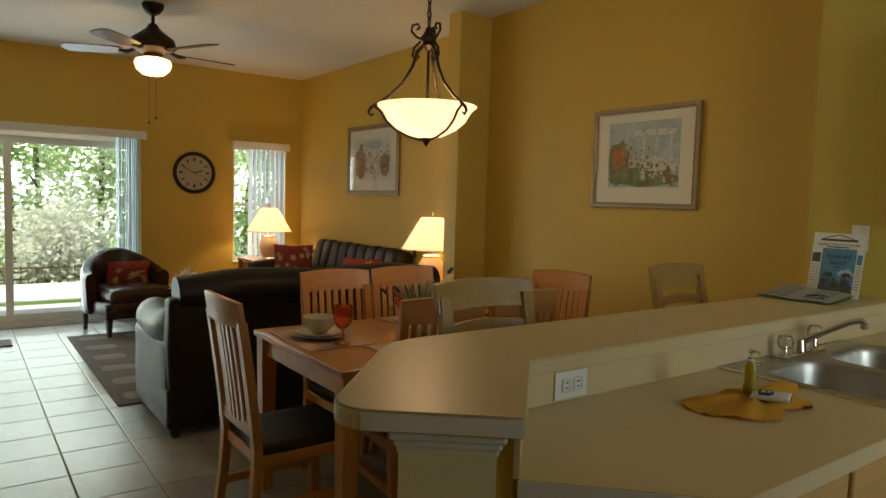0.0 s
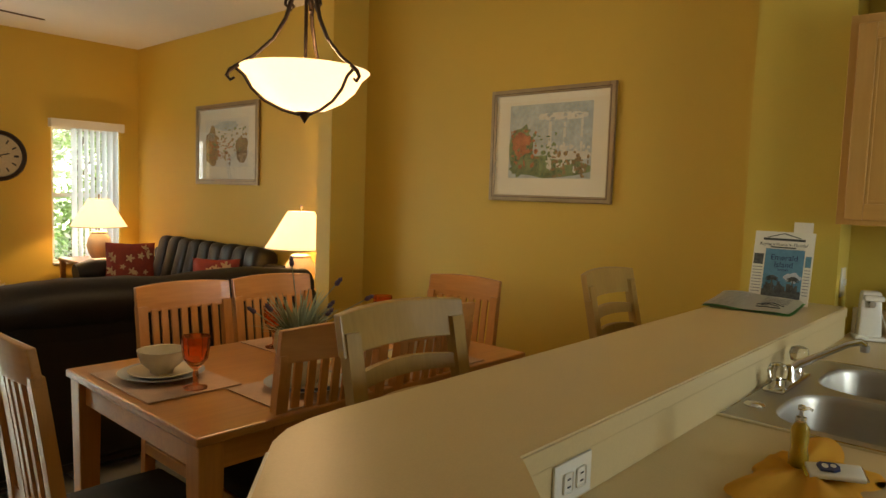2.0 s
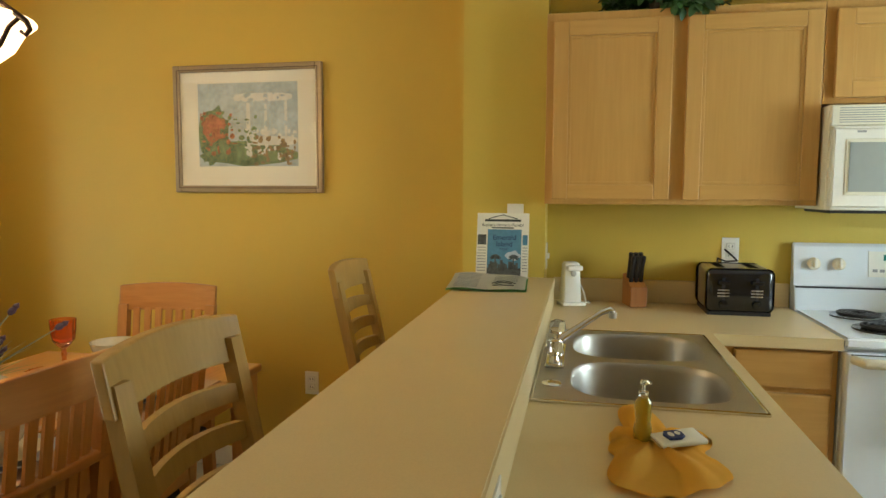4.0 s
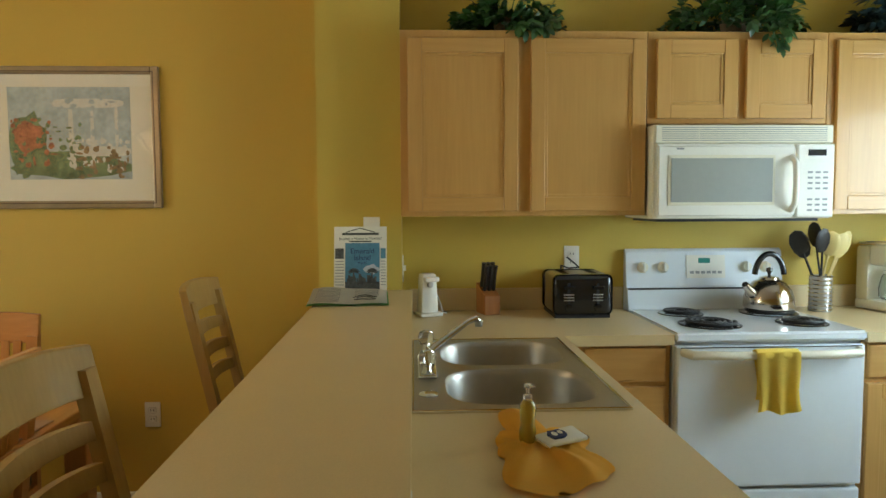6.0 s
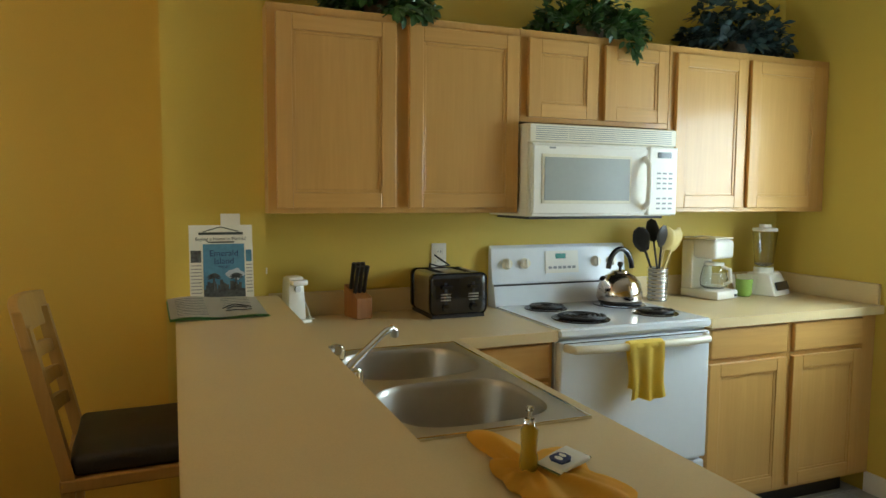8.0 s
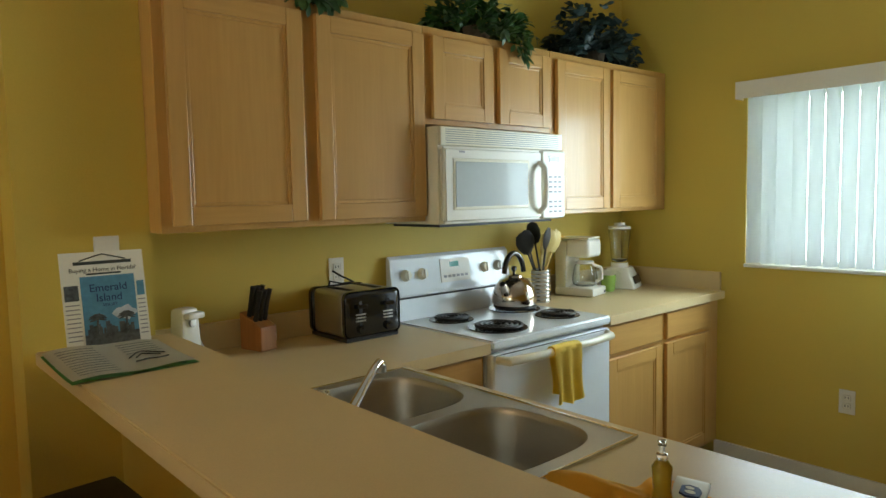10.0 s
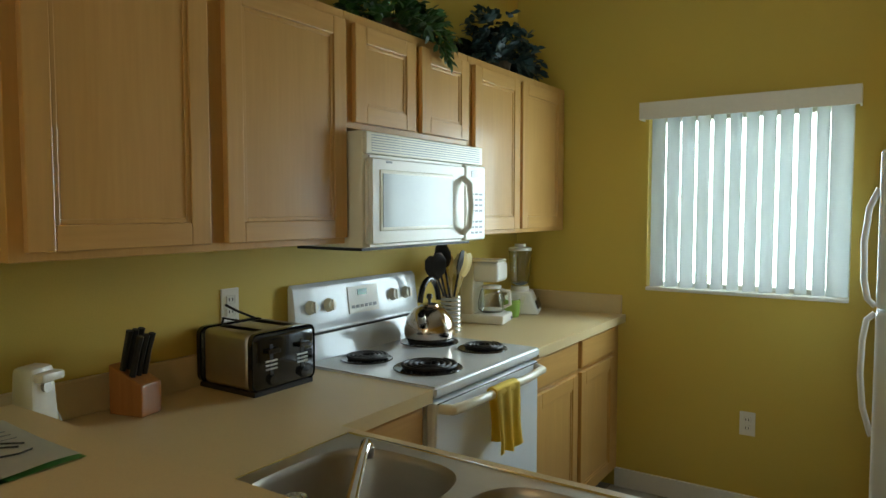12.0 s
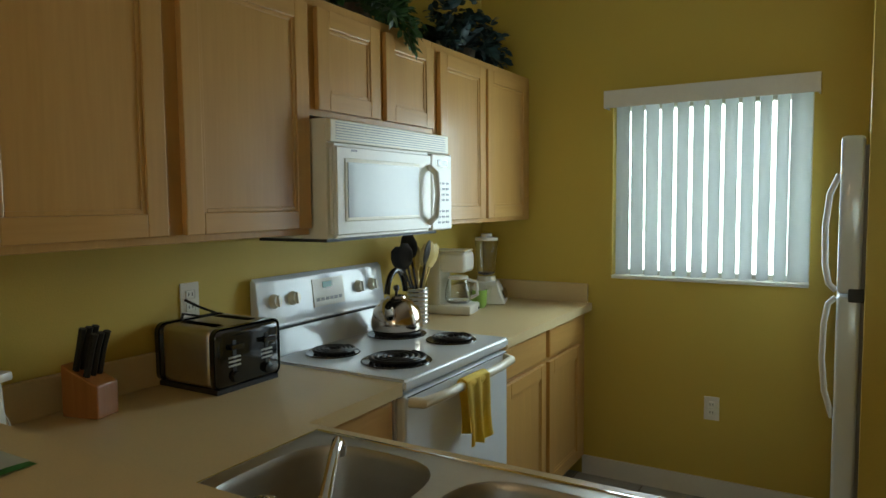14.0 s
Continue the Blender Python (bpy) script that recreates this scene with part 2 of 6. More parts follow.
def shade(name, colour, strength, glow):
    """A lit shade or bowl: lets the bulb's light through and glows with it. Also used for leaves, blinds and glowing
    backdrops.
    """
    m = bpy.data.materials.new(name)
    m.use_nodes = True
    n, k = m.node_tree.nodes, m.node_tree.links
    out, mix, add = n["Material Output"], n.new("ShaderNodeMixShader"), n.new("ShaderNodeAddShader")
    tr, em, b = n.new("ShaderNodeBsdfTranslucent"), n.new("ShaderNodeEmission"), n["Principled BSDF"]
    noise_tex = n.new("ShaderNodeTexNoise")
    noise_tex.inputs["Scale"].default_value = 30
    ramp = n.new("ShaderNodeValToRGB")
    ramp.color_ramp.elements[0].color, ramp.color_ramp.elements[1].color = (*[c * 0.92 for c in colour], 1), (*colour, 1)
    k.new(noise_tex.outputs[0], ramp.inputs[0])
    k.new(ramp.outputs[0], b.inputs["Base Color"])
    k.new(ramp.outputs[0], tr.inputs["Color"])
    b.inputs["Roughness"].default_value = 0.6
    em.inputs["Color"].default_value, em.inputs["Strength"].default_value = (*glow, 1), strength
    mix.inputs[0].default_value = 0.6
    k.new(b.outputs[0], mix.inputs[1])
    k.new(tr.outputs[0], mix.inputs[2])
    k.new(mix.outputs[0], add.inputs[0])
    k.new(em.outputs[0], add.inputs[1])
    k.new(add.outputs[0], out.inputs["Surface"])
    return m


M["glass"] = clear("window_glass", ior=1.08)
M["picture_glass"] = clear("picture_glass")
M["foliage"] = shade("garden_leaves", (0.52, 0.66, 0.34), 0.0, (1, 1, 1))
# paler copy of the garden leaves, with the sun's glare put into the colour
M["foliage_pale_glare"] = shade("garden_pale_glare_leaves", (0.88, 0.90, 0.80), 0.0, (1, 1, 1))
M["blind"] = shade("vinyl_blind_lit", (0.76, 0.80, 0.82), 0.0, (1, 1, 1))
M["clear_glass"] = clear("clear_glass", (0.95, 0.97, 0.96))
M["acrylic"] = clear("clear_acrylic", (0.93, 0.93, 0.9), 0.05)
# emissive backdrops: the brightness outdoors is put in as glow, no lamp
M["window_glow"] = shade("window_glow", (0.8, 0.85, 0.8), 3.0, (0.86, 0.97, 1.0))
M["garden_glow"] = shade("garden_glow", (0.5, 0.6, 0.4), 4.5, (0.88, 1.0, 0.94))
M["shade"] = shade("linen_shade", (0.84, 0.74, 0.56), 0.6, (1.0, 0.74, 0.48))
M["bowl_glass"] = shade("alabaster_glass", (0.88, 0.78, 0.60), 0.6, (1.0, 0.80, 0.54))
M["fan_glass"] = shade("fan_glass", (0.85, 0.72, 0.5), 2.2, (1.0, 0.74, 0.38))


# ---------------------------------------------------------------- mesh helpers
def box(bm, x0, x1, y0, y1, z0, z1, bevel=0.0, seg=2):
    x0, x1, y0, y1, z0, z1 = min(x0, x1), max(x0, x1), min(y0, y1), max(y0, y1), min(z0, z1), max(z0, z1)
    m = Matrix.Translation(((x0 + x1) / 2, (y0 + y1) / 2, (z0 + z1) / 2)) @ Matrix.Diagonal((x1 - x0, y1 - y0, z1 - z0, 1))
    g = bmesh.ops.create_cube(bm, size=1, matrix=m)
    if bevel:
        e = list({e for v in g["verts"] for e in v.link_edges})
        bmesh.ops.bevel(bm, geom=e, offset=bevel, segments=seg, profile=0.5, affect="EDGES")
    return bm


def bx(*a, **k):
    return box(bmesh.new(), *a, **k)


def lathe(profile, x=0, y=0, z=0, n=28, bm=None, squash=1.0):
    bm = bm or bmesh.new()
    rings = []
    for r, h in profile:
        rings.append([bm.verts.new((x + max(r, 1e-4) * math.cos(i * math.tau / n), y + squash * max(r, 1e-4) * math.sin(i * math.tau / n), z + h)) for i in range(n)])
    for a, b in zip(rings, rings[1:]):
        for i in range(n):
            bm.faces.new((a[i], a[(i + 1) % n], b[(i + 1) % n], b[i]))
    if profile[0][0] >= 1e-3:
        bm.faces.new(list(reversed(rings[0])))
    if profile[-1][0] > 1e-3:
        bm.faces.new(rings[-1])
    return bm


def shell(profile, x=0, y=0, z=0, n=28, bm=None):
    """A turned surface open at both ends."""
    bm = bm or bmesh.new()
    rings = [[bm.verts.new((x + r * math.cos(i * math.tau / n), y + r * math.sin(i * math.tau / n), z + h)) for i in range(n)] for r, h in profile]
    for a, b in zip(rings, rings[1:]):
        for i in range(n):
            bm.faces.new((a[i], a[(i + 1) % n], b[(i + 1) % n], b[i]))
    return bm


def tube(pts, r, n=8, bm=None, closed=False):
    """A round rod through the points; r is one radius or one for each point."""
    bm = bm or bmesh.new()
    pts = [Vector(p) for p in pts]
    rs = r if isinstance(r, (list, tuple)) else [r] * len(pts)
    rings, up = [], None
    for i, p in enumerate(pts):
        a = pts[i - 1] if i else (pts[-1] if closed else p)
        b = pts[i + 1] if i + 1 < len(pts) else (pts[0] if closed else p)
        d = (b - a).normalized()
        if up is None:
            up = Vector((0, 0, 1)) if abs(d.z) < 0.9 else Vector((1, 0, 0))
        s = d.cross(up).normalized()
        up = s.cross(d).normalized()
        rings.append([bm.verts.new(p + rs[i] * (math.cos(k * math.tau / n) * s + math.sin(k * math.tau / n) * up)) for k in range(n)])
    pairs = list(zip(rings, rings[1:])) + ([(rings[-1], rings[0])] if closed else [])
    for a, b in pairs:
        for k in range(n):
            bm.faces.new((a[k], a[(k + 1) % n], b[(k + 1) % n], b[k]))
    if not closed:
        bm.faces.new(list(reversed(rings[0])))
        bm.faces.new(rings[-1])
    return bm


def prism(outline, z0, z1, bm=None):
    """An upright block over an outline of (x, y)."""
    bm = bm or bmesh.new()
    lo, hi = [bm.verts.new((x, y, z0)) for x, y in outline], [bm.verts.new((x, y, z1)) for x, y in outline]
    n = len(outline)
    bm.faces.new(list(reversed(lo)))
    bm.faces.new(hi)
    for i in range(n):
        bm.faces.new((lo[i], lo[(i + 1) % n], hi[(i + 1) % n], hi[i]))
    return bm


def turn(bm, m):
    bmesh.ops.transform(bm, matrix=m, verts=bm.verts)
    return bm


def part(name, bm, mat, parent=None, label="", smooth=False, bevel=0.0):
    bmesh.ops.recalc_face_normals(bm, faces=bm.faces)
    if bevel:
        bmesh.ops.bevel(bm, geom=[e for e in bm.edges if e.is_manifold and e.calc_face_angle(0) > 0.6], offset=bevel, segments=2, profile=0.5, affect="EDGES")
    me = bpy.data.meshes.new(name)
    bm.to_mesh(me)
    bm.free()
    me.materials.append(M[mat] if isinstance(mat, str) else mat)
    if smooth:
        me.polygons.foreach_set("use_smooth", [True] * len(me.polygons))
        me.set_sharp_from_angle(angle=radians(40))
    ob = new(name, me)
    if parent:
        ob.parent = parent
    if label:
        tagged(ob, label)
    return ob


def thing(name, m, label, category, group=""):
    ob = new(name)
    ob.empty_display_size = 0.1
    ob.matrix_world = m
    return tagged(ob, label, category, group)


def structure(name, bm, mat, label="", category="", smooth=False):
    return tagged(part(name, bm, mat, smooth=smooth), label, category or name.split("_")[0], kind="structure")


def puff(x0, x1, y0, y1, z0, z1, r=0.04, sag=0.0, seed=0, cuts=5):
    """A soft padded block."""
    bm = bx(x0, x1, y0, y1, z0, z1)
    bmesh.ops.bevel(bm, geom=list(bm.edges), offset=r, segments=3, profile=0.5, affect="EDGES")
    bmesh.ops.subdivide_edges(bm, edges=[e for e in bm.edges if e.calc_length() > r * 2.2], cuts=cuts, use_grid_fill=True)
    c = Vector(((x0 + x1) / 2, (y0 + y1) / 2, (z0 + z1) / 2))
    for v in bm.verts:
        w = noise.noise(v.co * 5 + Vector((seed, 0, 0)))
        v.co += (v.co - c).normalized() * (w * 0.012)
        d = max(abs(v.co.x - c.x) / ((x1 - x0) / 2), abs(v.co.y - c.y) / ((y1 - y0) / 2))
        if sag and v.co.z > c.z:
            v.co.z += sag * max(0, 1 - d * d)
    return bm


# ---------------------------------------------------------------- the shell of the place
CEIL = 2.85
WX, NX = 3.55, 3.64          # inner faces of the kitchen and dining wall, and of the living room wall
SY, NY, WEST = -1.295, 8.25, -1.75


def pierced(axis, face, back, a0, a1, holes, z1=CEIL):
    """A wall from a0 to a1 along x or y, with holes (b0, b1, z0, z1) through it."""
    bm = bmesh.new()

    def piece(b0, b1, zlo, zhi):
        if b1 - b0 < 1e-4 or zhi - zlo < 1e-4:
            return
        if axis == "x":
            box(bm, b0, b1, face, back, zlo, zhi)
        else:
            box(bm, face, back, b0, b1, zlo, zhi)
    at = a0
    for b0, b1, zlo, zhi in sorted(holes):
        piece(at, b0, 0, z1)
        piece(b0, b1, 0, zlo)
        piece(b0, b1, zhi, z1)
        at = b1
    piece(at, a1, 0, z1)
    return bm


structure("wall_kitchen", pierced("y", WX, WX + 0.5, SY - 0.15, 1.68, []), "paint", "yellow painted kitchen wall behind the cabinets", "wall")
structure("wall_east", pierced("y", WX, WX + 0.5, 1.681, 4.47, []), "gold_paint", "golden ochre painted wall of the dining area", "wall")
structure("wall_pier", bx(3.36, WX - 0.001, 1.505, 1.86, 0, CEIL), "paint", "yellow painted wall pier at the end of the bar", "wall")
structure("wall_stub", bx(3.25, WX + 0.5, 4.471, 4.62, 0, CEIL), "gold_paint", "yellow painted stub wall between dining and living areas", "wall")
structure("wall_living", pierced("y", NX, NX + 0.15, 4.621, NY + 0.15, []), "gold_paint", "mustard yellow painted living room wall", "wall")
SLIDE = (-0.66, 1.765, 0.0, 1.99)
WINL = (2.785, 3.435, 0.60, 1.985)
WINK = (1.905, 2.80, 1.062, 1.96)
structure("wall_north", pierced("x", NY, NY + 0.15, WEST, NX, [SLIDE, WINL]), "gold_paint", "mustard yellow wall with the sliding door and window", "wall")
structure("wall_south", pierced("x", SY, SY - 0.15, WEST, WX, [WINK]), "paint", "yellow kitchen wall with a window", "wall")
structure("wall_west", pierced("y", WEST, WEST - 0.15, SY - 0.15, NY + 0.15, []), "gold_paint", "plain yellow painted wall", "wall")
structure("wall_partition", bx(0.80, 1.712, -0.66, -0.58, 0, CEIL), "paint", "yellow partition wall beside the refrigerator", "wall")
structure("wall_nook", bx(0.80, 0.92, SY, -0.661, 0, CEIL), "paint", "yellow wall behind the refrigerator", "wall")
structure("ceiling", bx(WEST - 0.15, NX + 0.15, SY - 0.15, NY + 0.15, CEIL + 0.001, CEIL + 0.15), "ceiling", "textured off-white ceiling", "ceiling")


def skirting(x0, x1, y0, y1):
    bm = bx(x0, x1, y0, y1, 0.002, 0.10)
    structure("baseboard", bm, "trim", "white painted baseboard", "baseboard")


# unseen slab, added with a deep overhang to shade the south window
structure("roof", bx(WEST - 1.0, NX + 1.0, SY - 1.1, NY + 0.5, CEIL + 0.16, CEIL + 0.26), "trim", "unseen roof slab added to keep the sun off the kitchen window", "roof")
skirting(WX - 0.014, WX, 1.86, 4.471)
skirting(3.25, WX - 0.014, 4.457, 4.471)
skirting(NX - 0.014, NX, 4.62, NY)
skirting(1.766, NX - 0.014, NY - 0.014, NY)
skirting(1.76, 2.95, SY, SY + 0.014)
skirting(0.80, 1.712, -0.58, -0.566)
skirting(3.346, 3.36, 1.63, 1.86)

# ---------------------------------------------------------------- windows and the sliding door


def window(name, x0, x1, z0, z1, y, out, label):
    """A framed window in a wall along x; out is the outward sign of y."""
    w = tagged(new(name), label, "window", kind="structure")
    w.matrix_world = pose(0, y, 0)
    f = bmesh.new()
    d0, d1 = out * 0.07, out * 0.12
    for a, b, c, d in ((x0, x0 + 0.04, z0, z1), (x1 - 0.04, x1, z0, z1), (x0 + 0.04, x1 - 0.04, z0, z0 + 0.04), (x0 + 0.04, x1 - 0.04, z1 - 0.04, z1)):
        box(f, a, b, d0, d1, c, d)
    zm = (z0 + z1) / 2
    if out > 0:
        box(f, x0 + 0.04, x1 - 0.04, d0, d1, zm - 0.02, zm + 0.02)
    part("window_frame", f, "trim", w, "white window frame")
    for c, d in (((z0 + 0.04, zm - 0.02), (zm + 0.02, z1 - 0.04)) if out > 0 else ((z0 + 0.04, z1 - 0.04),)):
        p = part("pane", bx(x0 + 0.04, x1 - 0.04, out * 0.092, out * 0.098, c, d), "glass", w)
        p.visible_shadow = False
    part("window_sill", bx(x0 - 0.0, x1 + 0.0, -out * 0.02, out * 0.07, z0 - 0.0, z0 + 0.018, bevel=0.004), "trim", w, "white marble window sill")
    return w


window("window_1", *WINL[:2], *WINL[2:], NY, 1, "white framed living room window onto the garden")
window("window_2", *WINK[:2], *WINK[2:], SY, -1, "white framed kitchen window")

sl = tagged(new("door_1"), "white framed sliding glass patio door", "door", kind="structure")
sl.matrix_world = pose(0, NY, 0)
fr = bmesh.new()
x0, x1, _, zt = SLIDE
for a, b, c, d in ((x0, x0 + 0.05, 0.0, zt), (x1 - 0.05, x1, 0.0, zt), (x0 + 0.05, x1 - 0.05, 0.0, 0.05), (x0 + 0.05, x1 - 0.05, zt - 0.05, zt)):
    box(fr, a, b, 0.03, 0.12, c, d)
part("door_frame", fr, "trim", sl, "white aluminium door frame")
for a, b, y in ((x0 + 0.05, 0.565, 0.05), (0.515, x1 - 0.05, 0.085)):
    p = bmesh.new()
    for q in ((a, a + 0.06, 0.05, zt - 0.05), (b - 0.06, b, 0.05, zt - 0.05), (a + 0.06, b - 0.06, 0.05, 0.13), (a + 0.06, b - 0.06, zt - 0.12, zt - 0.05)):
        box(p, q[0], q[1], y, y + 0.03, q[2], q[3])
    leaf = part("door_leaf", p, "trim", sl, "white framed sliding leaf")
    g = part("pane", bx(a + 0.06, b - 0.06, y + 0.012, y + 0.018, 0.13, zt - 0.12), "glass", leaf)
    g.visible_shadow = False


def blinds(m, x0, x1, zlo, zhi, slats, label, angle, step=None):
    """Vertical blinds: a valance, its head rail and hanging slats at the given places and angles."""
    t = thing("vertical_blind", m, label, "window blind")
    v = bmesh.new()
    box(v, x0 - 0.015, x1 + 0.015, 0.075, 0.085, zhi - 0.085, zhi, bevel=0.002)
    box(v, x0 - 0.015, x0 - 0.008, 0.002, 0.075, zhi - 0.085, zhi)
    box(v, x1 + 0.008, x1 + 0.015, 0.002, 0.075, zhi - 0.085, zhi)
    part("valance", v, "trim", t, "white valance")
    part("head_rail", bx(x0, x1, 0.02, 0.06, zhi - 0.05, zhi - 0.015), "trim", t)
    for i, (x, a) in enumerate(slats):
        bm = bmesh.new()
        w = 0.089
        rows = [[], []]
        for k in range(7):
            s = (k / 6 - 0.5) * w
            c = 0.010 * (1 - (2 * k / 6 - 1) ** 2)
            for q, z in enumerate((zlo, zhi - 0.05)):
                rows[q].append(bm.verts.new((s, c, z)))
        for k in range(6):
            bm.faces.new((rows[0][k], rows[0][k + 1], rows[1][k + 1], rows[1][k]))
        bmesh.ops.solidify(bm, geom=list(bm.faces), thickness=0.0015)
        turn(bm, Matrix.Translation((x, 0.042, 0)) @ Matrix.Rotation(radians(a), 4, "Z"))
        part("slat", bm, "blind", t, smooth=True)
    return t


rng = random.Random(4)
blinds(pose(0, SY, 0) , WINK[0] - 0.01, WINK[1] + 0.01, 1.09, 2.005,
       [(WINK[0] + 0.045 + i * 0.0715, 61 + rng.uniform(-4, 4) - (38 if i == 0 else 0)) for i in range(12)], "white vinyl vertical blinds partly open over the kitchen window", 0)
blinds(pose(0, NY, 0) @ Matrix.Rotation(math.pi, 4, "Z"), -WINL[1] - 0.01, -WINL[0] + 0.01, 0.63, 2.04,
       [(-WINL[1] + 0.05 + i * 0.058, 38 + rng.uniform(-6, 6)) for i in range(8)], "white vertical blinds drawn aside at the living room window", 0)
blinds(pose(0, NY, 0) @ Matrix.Rotation(math.pi, 4, "Z"), -SLIDE[1] - 0.03, -SLIDE[0] + 0.03, 0.03, 2.065,
       [(-SLIDE[1] + 0.03 + i * 0.017, 82 + rng.uniform(-5, 5)) for i in range(14)], "white vertical blinds stacked beside the sliding door", 0)

# ---------------------------------------------------------------- kitchen: counters and the bar
CT = 0.925
SK = (2.015, 2.84, 0.943, 1.458)   # the sink's opening


def countertop():
    t = thing("countertop", pose(0, 0, 0), "beige laminate kitchen countertop with low backsplash", "countertop")
    z0, z1 = CT - 0.04, CT
    a, b, c, d = SK
    e = 0.018
    for q in ((b - e, WX, 0.90, 1.475), (a + e, b - e, 0.90, c + e), (a + e, b - e, d - e, 1.475), (2.905, WX, 0.488, 0.90)):
        part("worktop", bx(q[0], q[1], q[2], q[3], z0, z1), "laminate", t)
    part("worktop", prism([(a + e, 0.90), (1.195, 0.90), (0.925, 1.172), (1.213, 1.475), (a + e, 1.475)], z0, z1), "laminate", t)
    part("worktop", bx(2.905, WX, SY, -0.252, z0, z1), "laminate", t)
    s = bmesh.new()
    box(s, WX - 0.02, WX, 0.488, 1.474, CT, CT + 0.10, bevel=0.003)
    part("backsplash", s, "laminate", t)
    s = bmesh.new()
    box(s, WX - 0.02, WX, SY + 0.02, -0.252, CT, CT + 0.10, bevel=0.003)
    part("backsplash", s, "laminate", t)
    part("backsplash", bx(2.925, WX, SY, SY + 0.02, CT, CT + 0.10, bevel=0.003), "laminate", t)
    part("end_strip", prism([(1.190, 0.901), (1.194, 0.905), (0.926, 1.175), (0.922, 1.171)], z0 + 0.003, z1 - 0.002), "trim", t, "pale end strip")


countertop()

BZ = 1.045   # top of the bar
half = tagged(part("half_wall", prism([(3.36, 1.476), (3.36, 1.62), (1.10, 1.62), (0.763, 1.319), (0.901, 1.206), (0.925, 1.186), (1.205, 1.476)], 0, BZ - 0.04), "paint"),
              "yellow painted half wall under the breakfast bar", "wall", kind="structure")
# thin sheet over the half wall's end that carries the painted brightness
structure("wall_post", turn(bx(0.0, 0.006, -0.089, 0.089, 0.0, BZ - 0.042), pose(0.826, 1.255, 0, 0, 0, 50.7)), "post_lit_paint", "face of the bar's end post, coloured pale as if strongly lit", "wall")
cap = thing("post_capital", pose(0.826, 1.255, 0, 0, 0, 50.7), "white painted crown moulding on the bar's end post", "moulding")
for i, (w, z0, z1) in enumerate(((0.093, 0.960, 0.973), (0.099, 0.973, 0.987), (0.107, 0.987, 1.005))):
    part("moulding", bx((0.092 - w) * 0.6, 0.05, -w, w, z0, z1, bevel=0.006), "trim", cap)
# bar top with a rounded end
bar = []
for cx, cy, r, a0, a1 in ((0.752, 1.388, 0.075, 231, 139),):
    for k in range(9):
        a = radians(a0 + (a1 - a0) * k / 8)
        bar.append((cx + r * math.cos(a), cy + r * math.sin(a)))
outline = [(0.915, 1.150)] + bar + [(0.965, 1.735), (0.995, 1.767), (1.035, 1.793), (1.09, 1.808), (1.16, 1.815), (3.36, 1.83), (3.36, 1.460), (1.217, 1.460)]
bt = thing("breakfast_bar", pose(0, 0, 0), "beige laminate raised breakfast bar top with rounded end", "counter")
b = prism(outline, BZ - 0.04, BZ)
bmesh.ops.recalc_face_normals(b, faces=b.faces)
bmesh.ops.bevel(b, geom=[e for e in b.edges if abs(e.verts[0].co.z - e.verts[1].co.z) < 1e-5], offset=0.004, segments=2, affect="EDGES")
part("slab", b, "laminate", bt)
ring = [Vector((p[0], p[1], 0)) for p in [(0.915, 1.150)] + bar + [(0.965, 1.735)]]
mid_ = Vector((1.05, 1.45, 0))
e_ = bmesh.new()
for i in range(len(ring) - 1):
    pa, pb_ = ring[i], ring[i + 1]
    d_ = Vector((pb_.y - pa.y, pa.x - pb_.x, 0)).normalized() * 0.0025
    if d_.dot(pa - mid_) < 0:
        d_ = -d_
    vs = [e_.verts.new((p.x + d_.x * k, p.y + d_.y * k, zz)) for p, k, zz in ((pa, 1, BZ - 0.036), (pb_, 1, BZ - 0.036), (pb_, 1, BZ - 0.004), (pa, 1, BZ - 0.004))]
    ws = [e_.verts.new((p.x - d_.x, p.y - d_.y, zz)) for p, zz in ((pa, BZ - 0.036), (pb_, BZ - 0.036), (pb_, BZ - 0.004), (pa, BZ - 0.004))]
    e_.faces.new(vs)
    e_.faces.new(ws[::-1])
    for q in range(4):
        e_.faces.new((vs[q], ws[q], ws[(q + 1) % 4], vs[(q + 1) % 4]))
bmesh.ops.recalc_face_normals(e_, faces=e_.faces)
part("edge_band", e_, "bar_edge", bt, "pale edge band")
part("backsplash", bx(1.222, 3.36, 1.464, 1.4755, CT + 0.001, BZ - 0.0405), "laminate", bt)
part("backsplash", prism([(0.916, 1.178), (0.924, 1.170), (1.222, 1.464), (1.2135, 1.4755)], CT + 0.001, BZ - 0.0405), "laminate", bt)


def base_cabinet(m, w, inset, label, door=True):
    """A base unit that faces local -y, its left front corner at the origin."""
    t = thing("base_cabinet", m, label, "cabinet", "kitchen base cabinets")
    part("body", bx(0, w, 0.0, 0.58, 0.10, 0.883), "maple_z", t)
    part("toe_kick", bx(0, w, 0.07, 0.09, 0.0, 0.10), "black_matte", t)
    rows = [(0.742, 0.872)] + ([(0.12, 0.722)] if door else [(0.43, 0.722), (0.12, 0.41)])
    for i, (z0, z1) in enumerate(rows):
        panel(t, "drawer" if i == 0 or not door else "door", inset, w - 0.02, z0, z1, -0.02, flat=(i == 0 or not door))
    return t


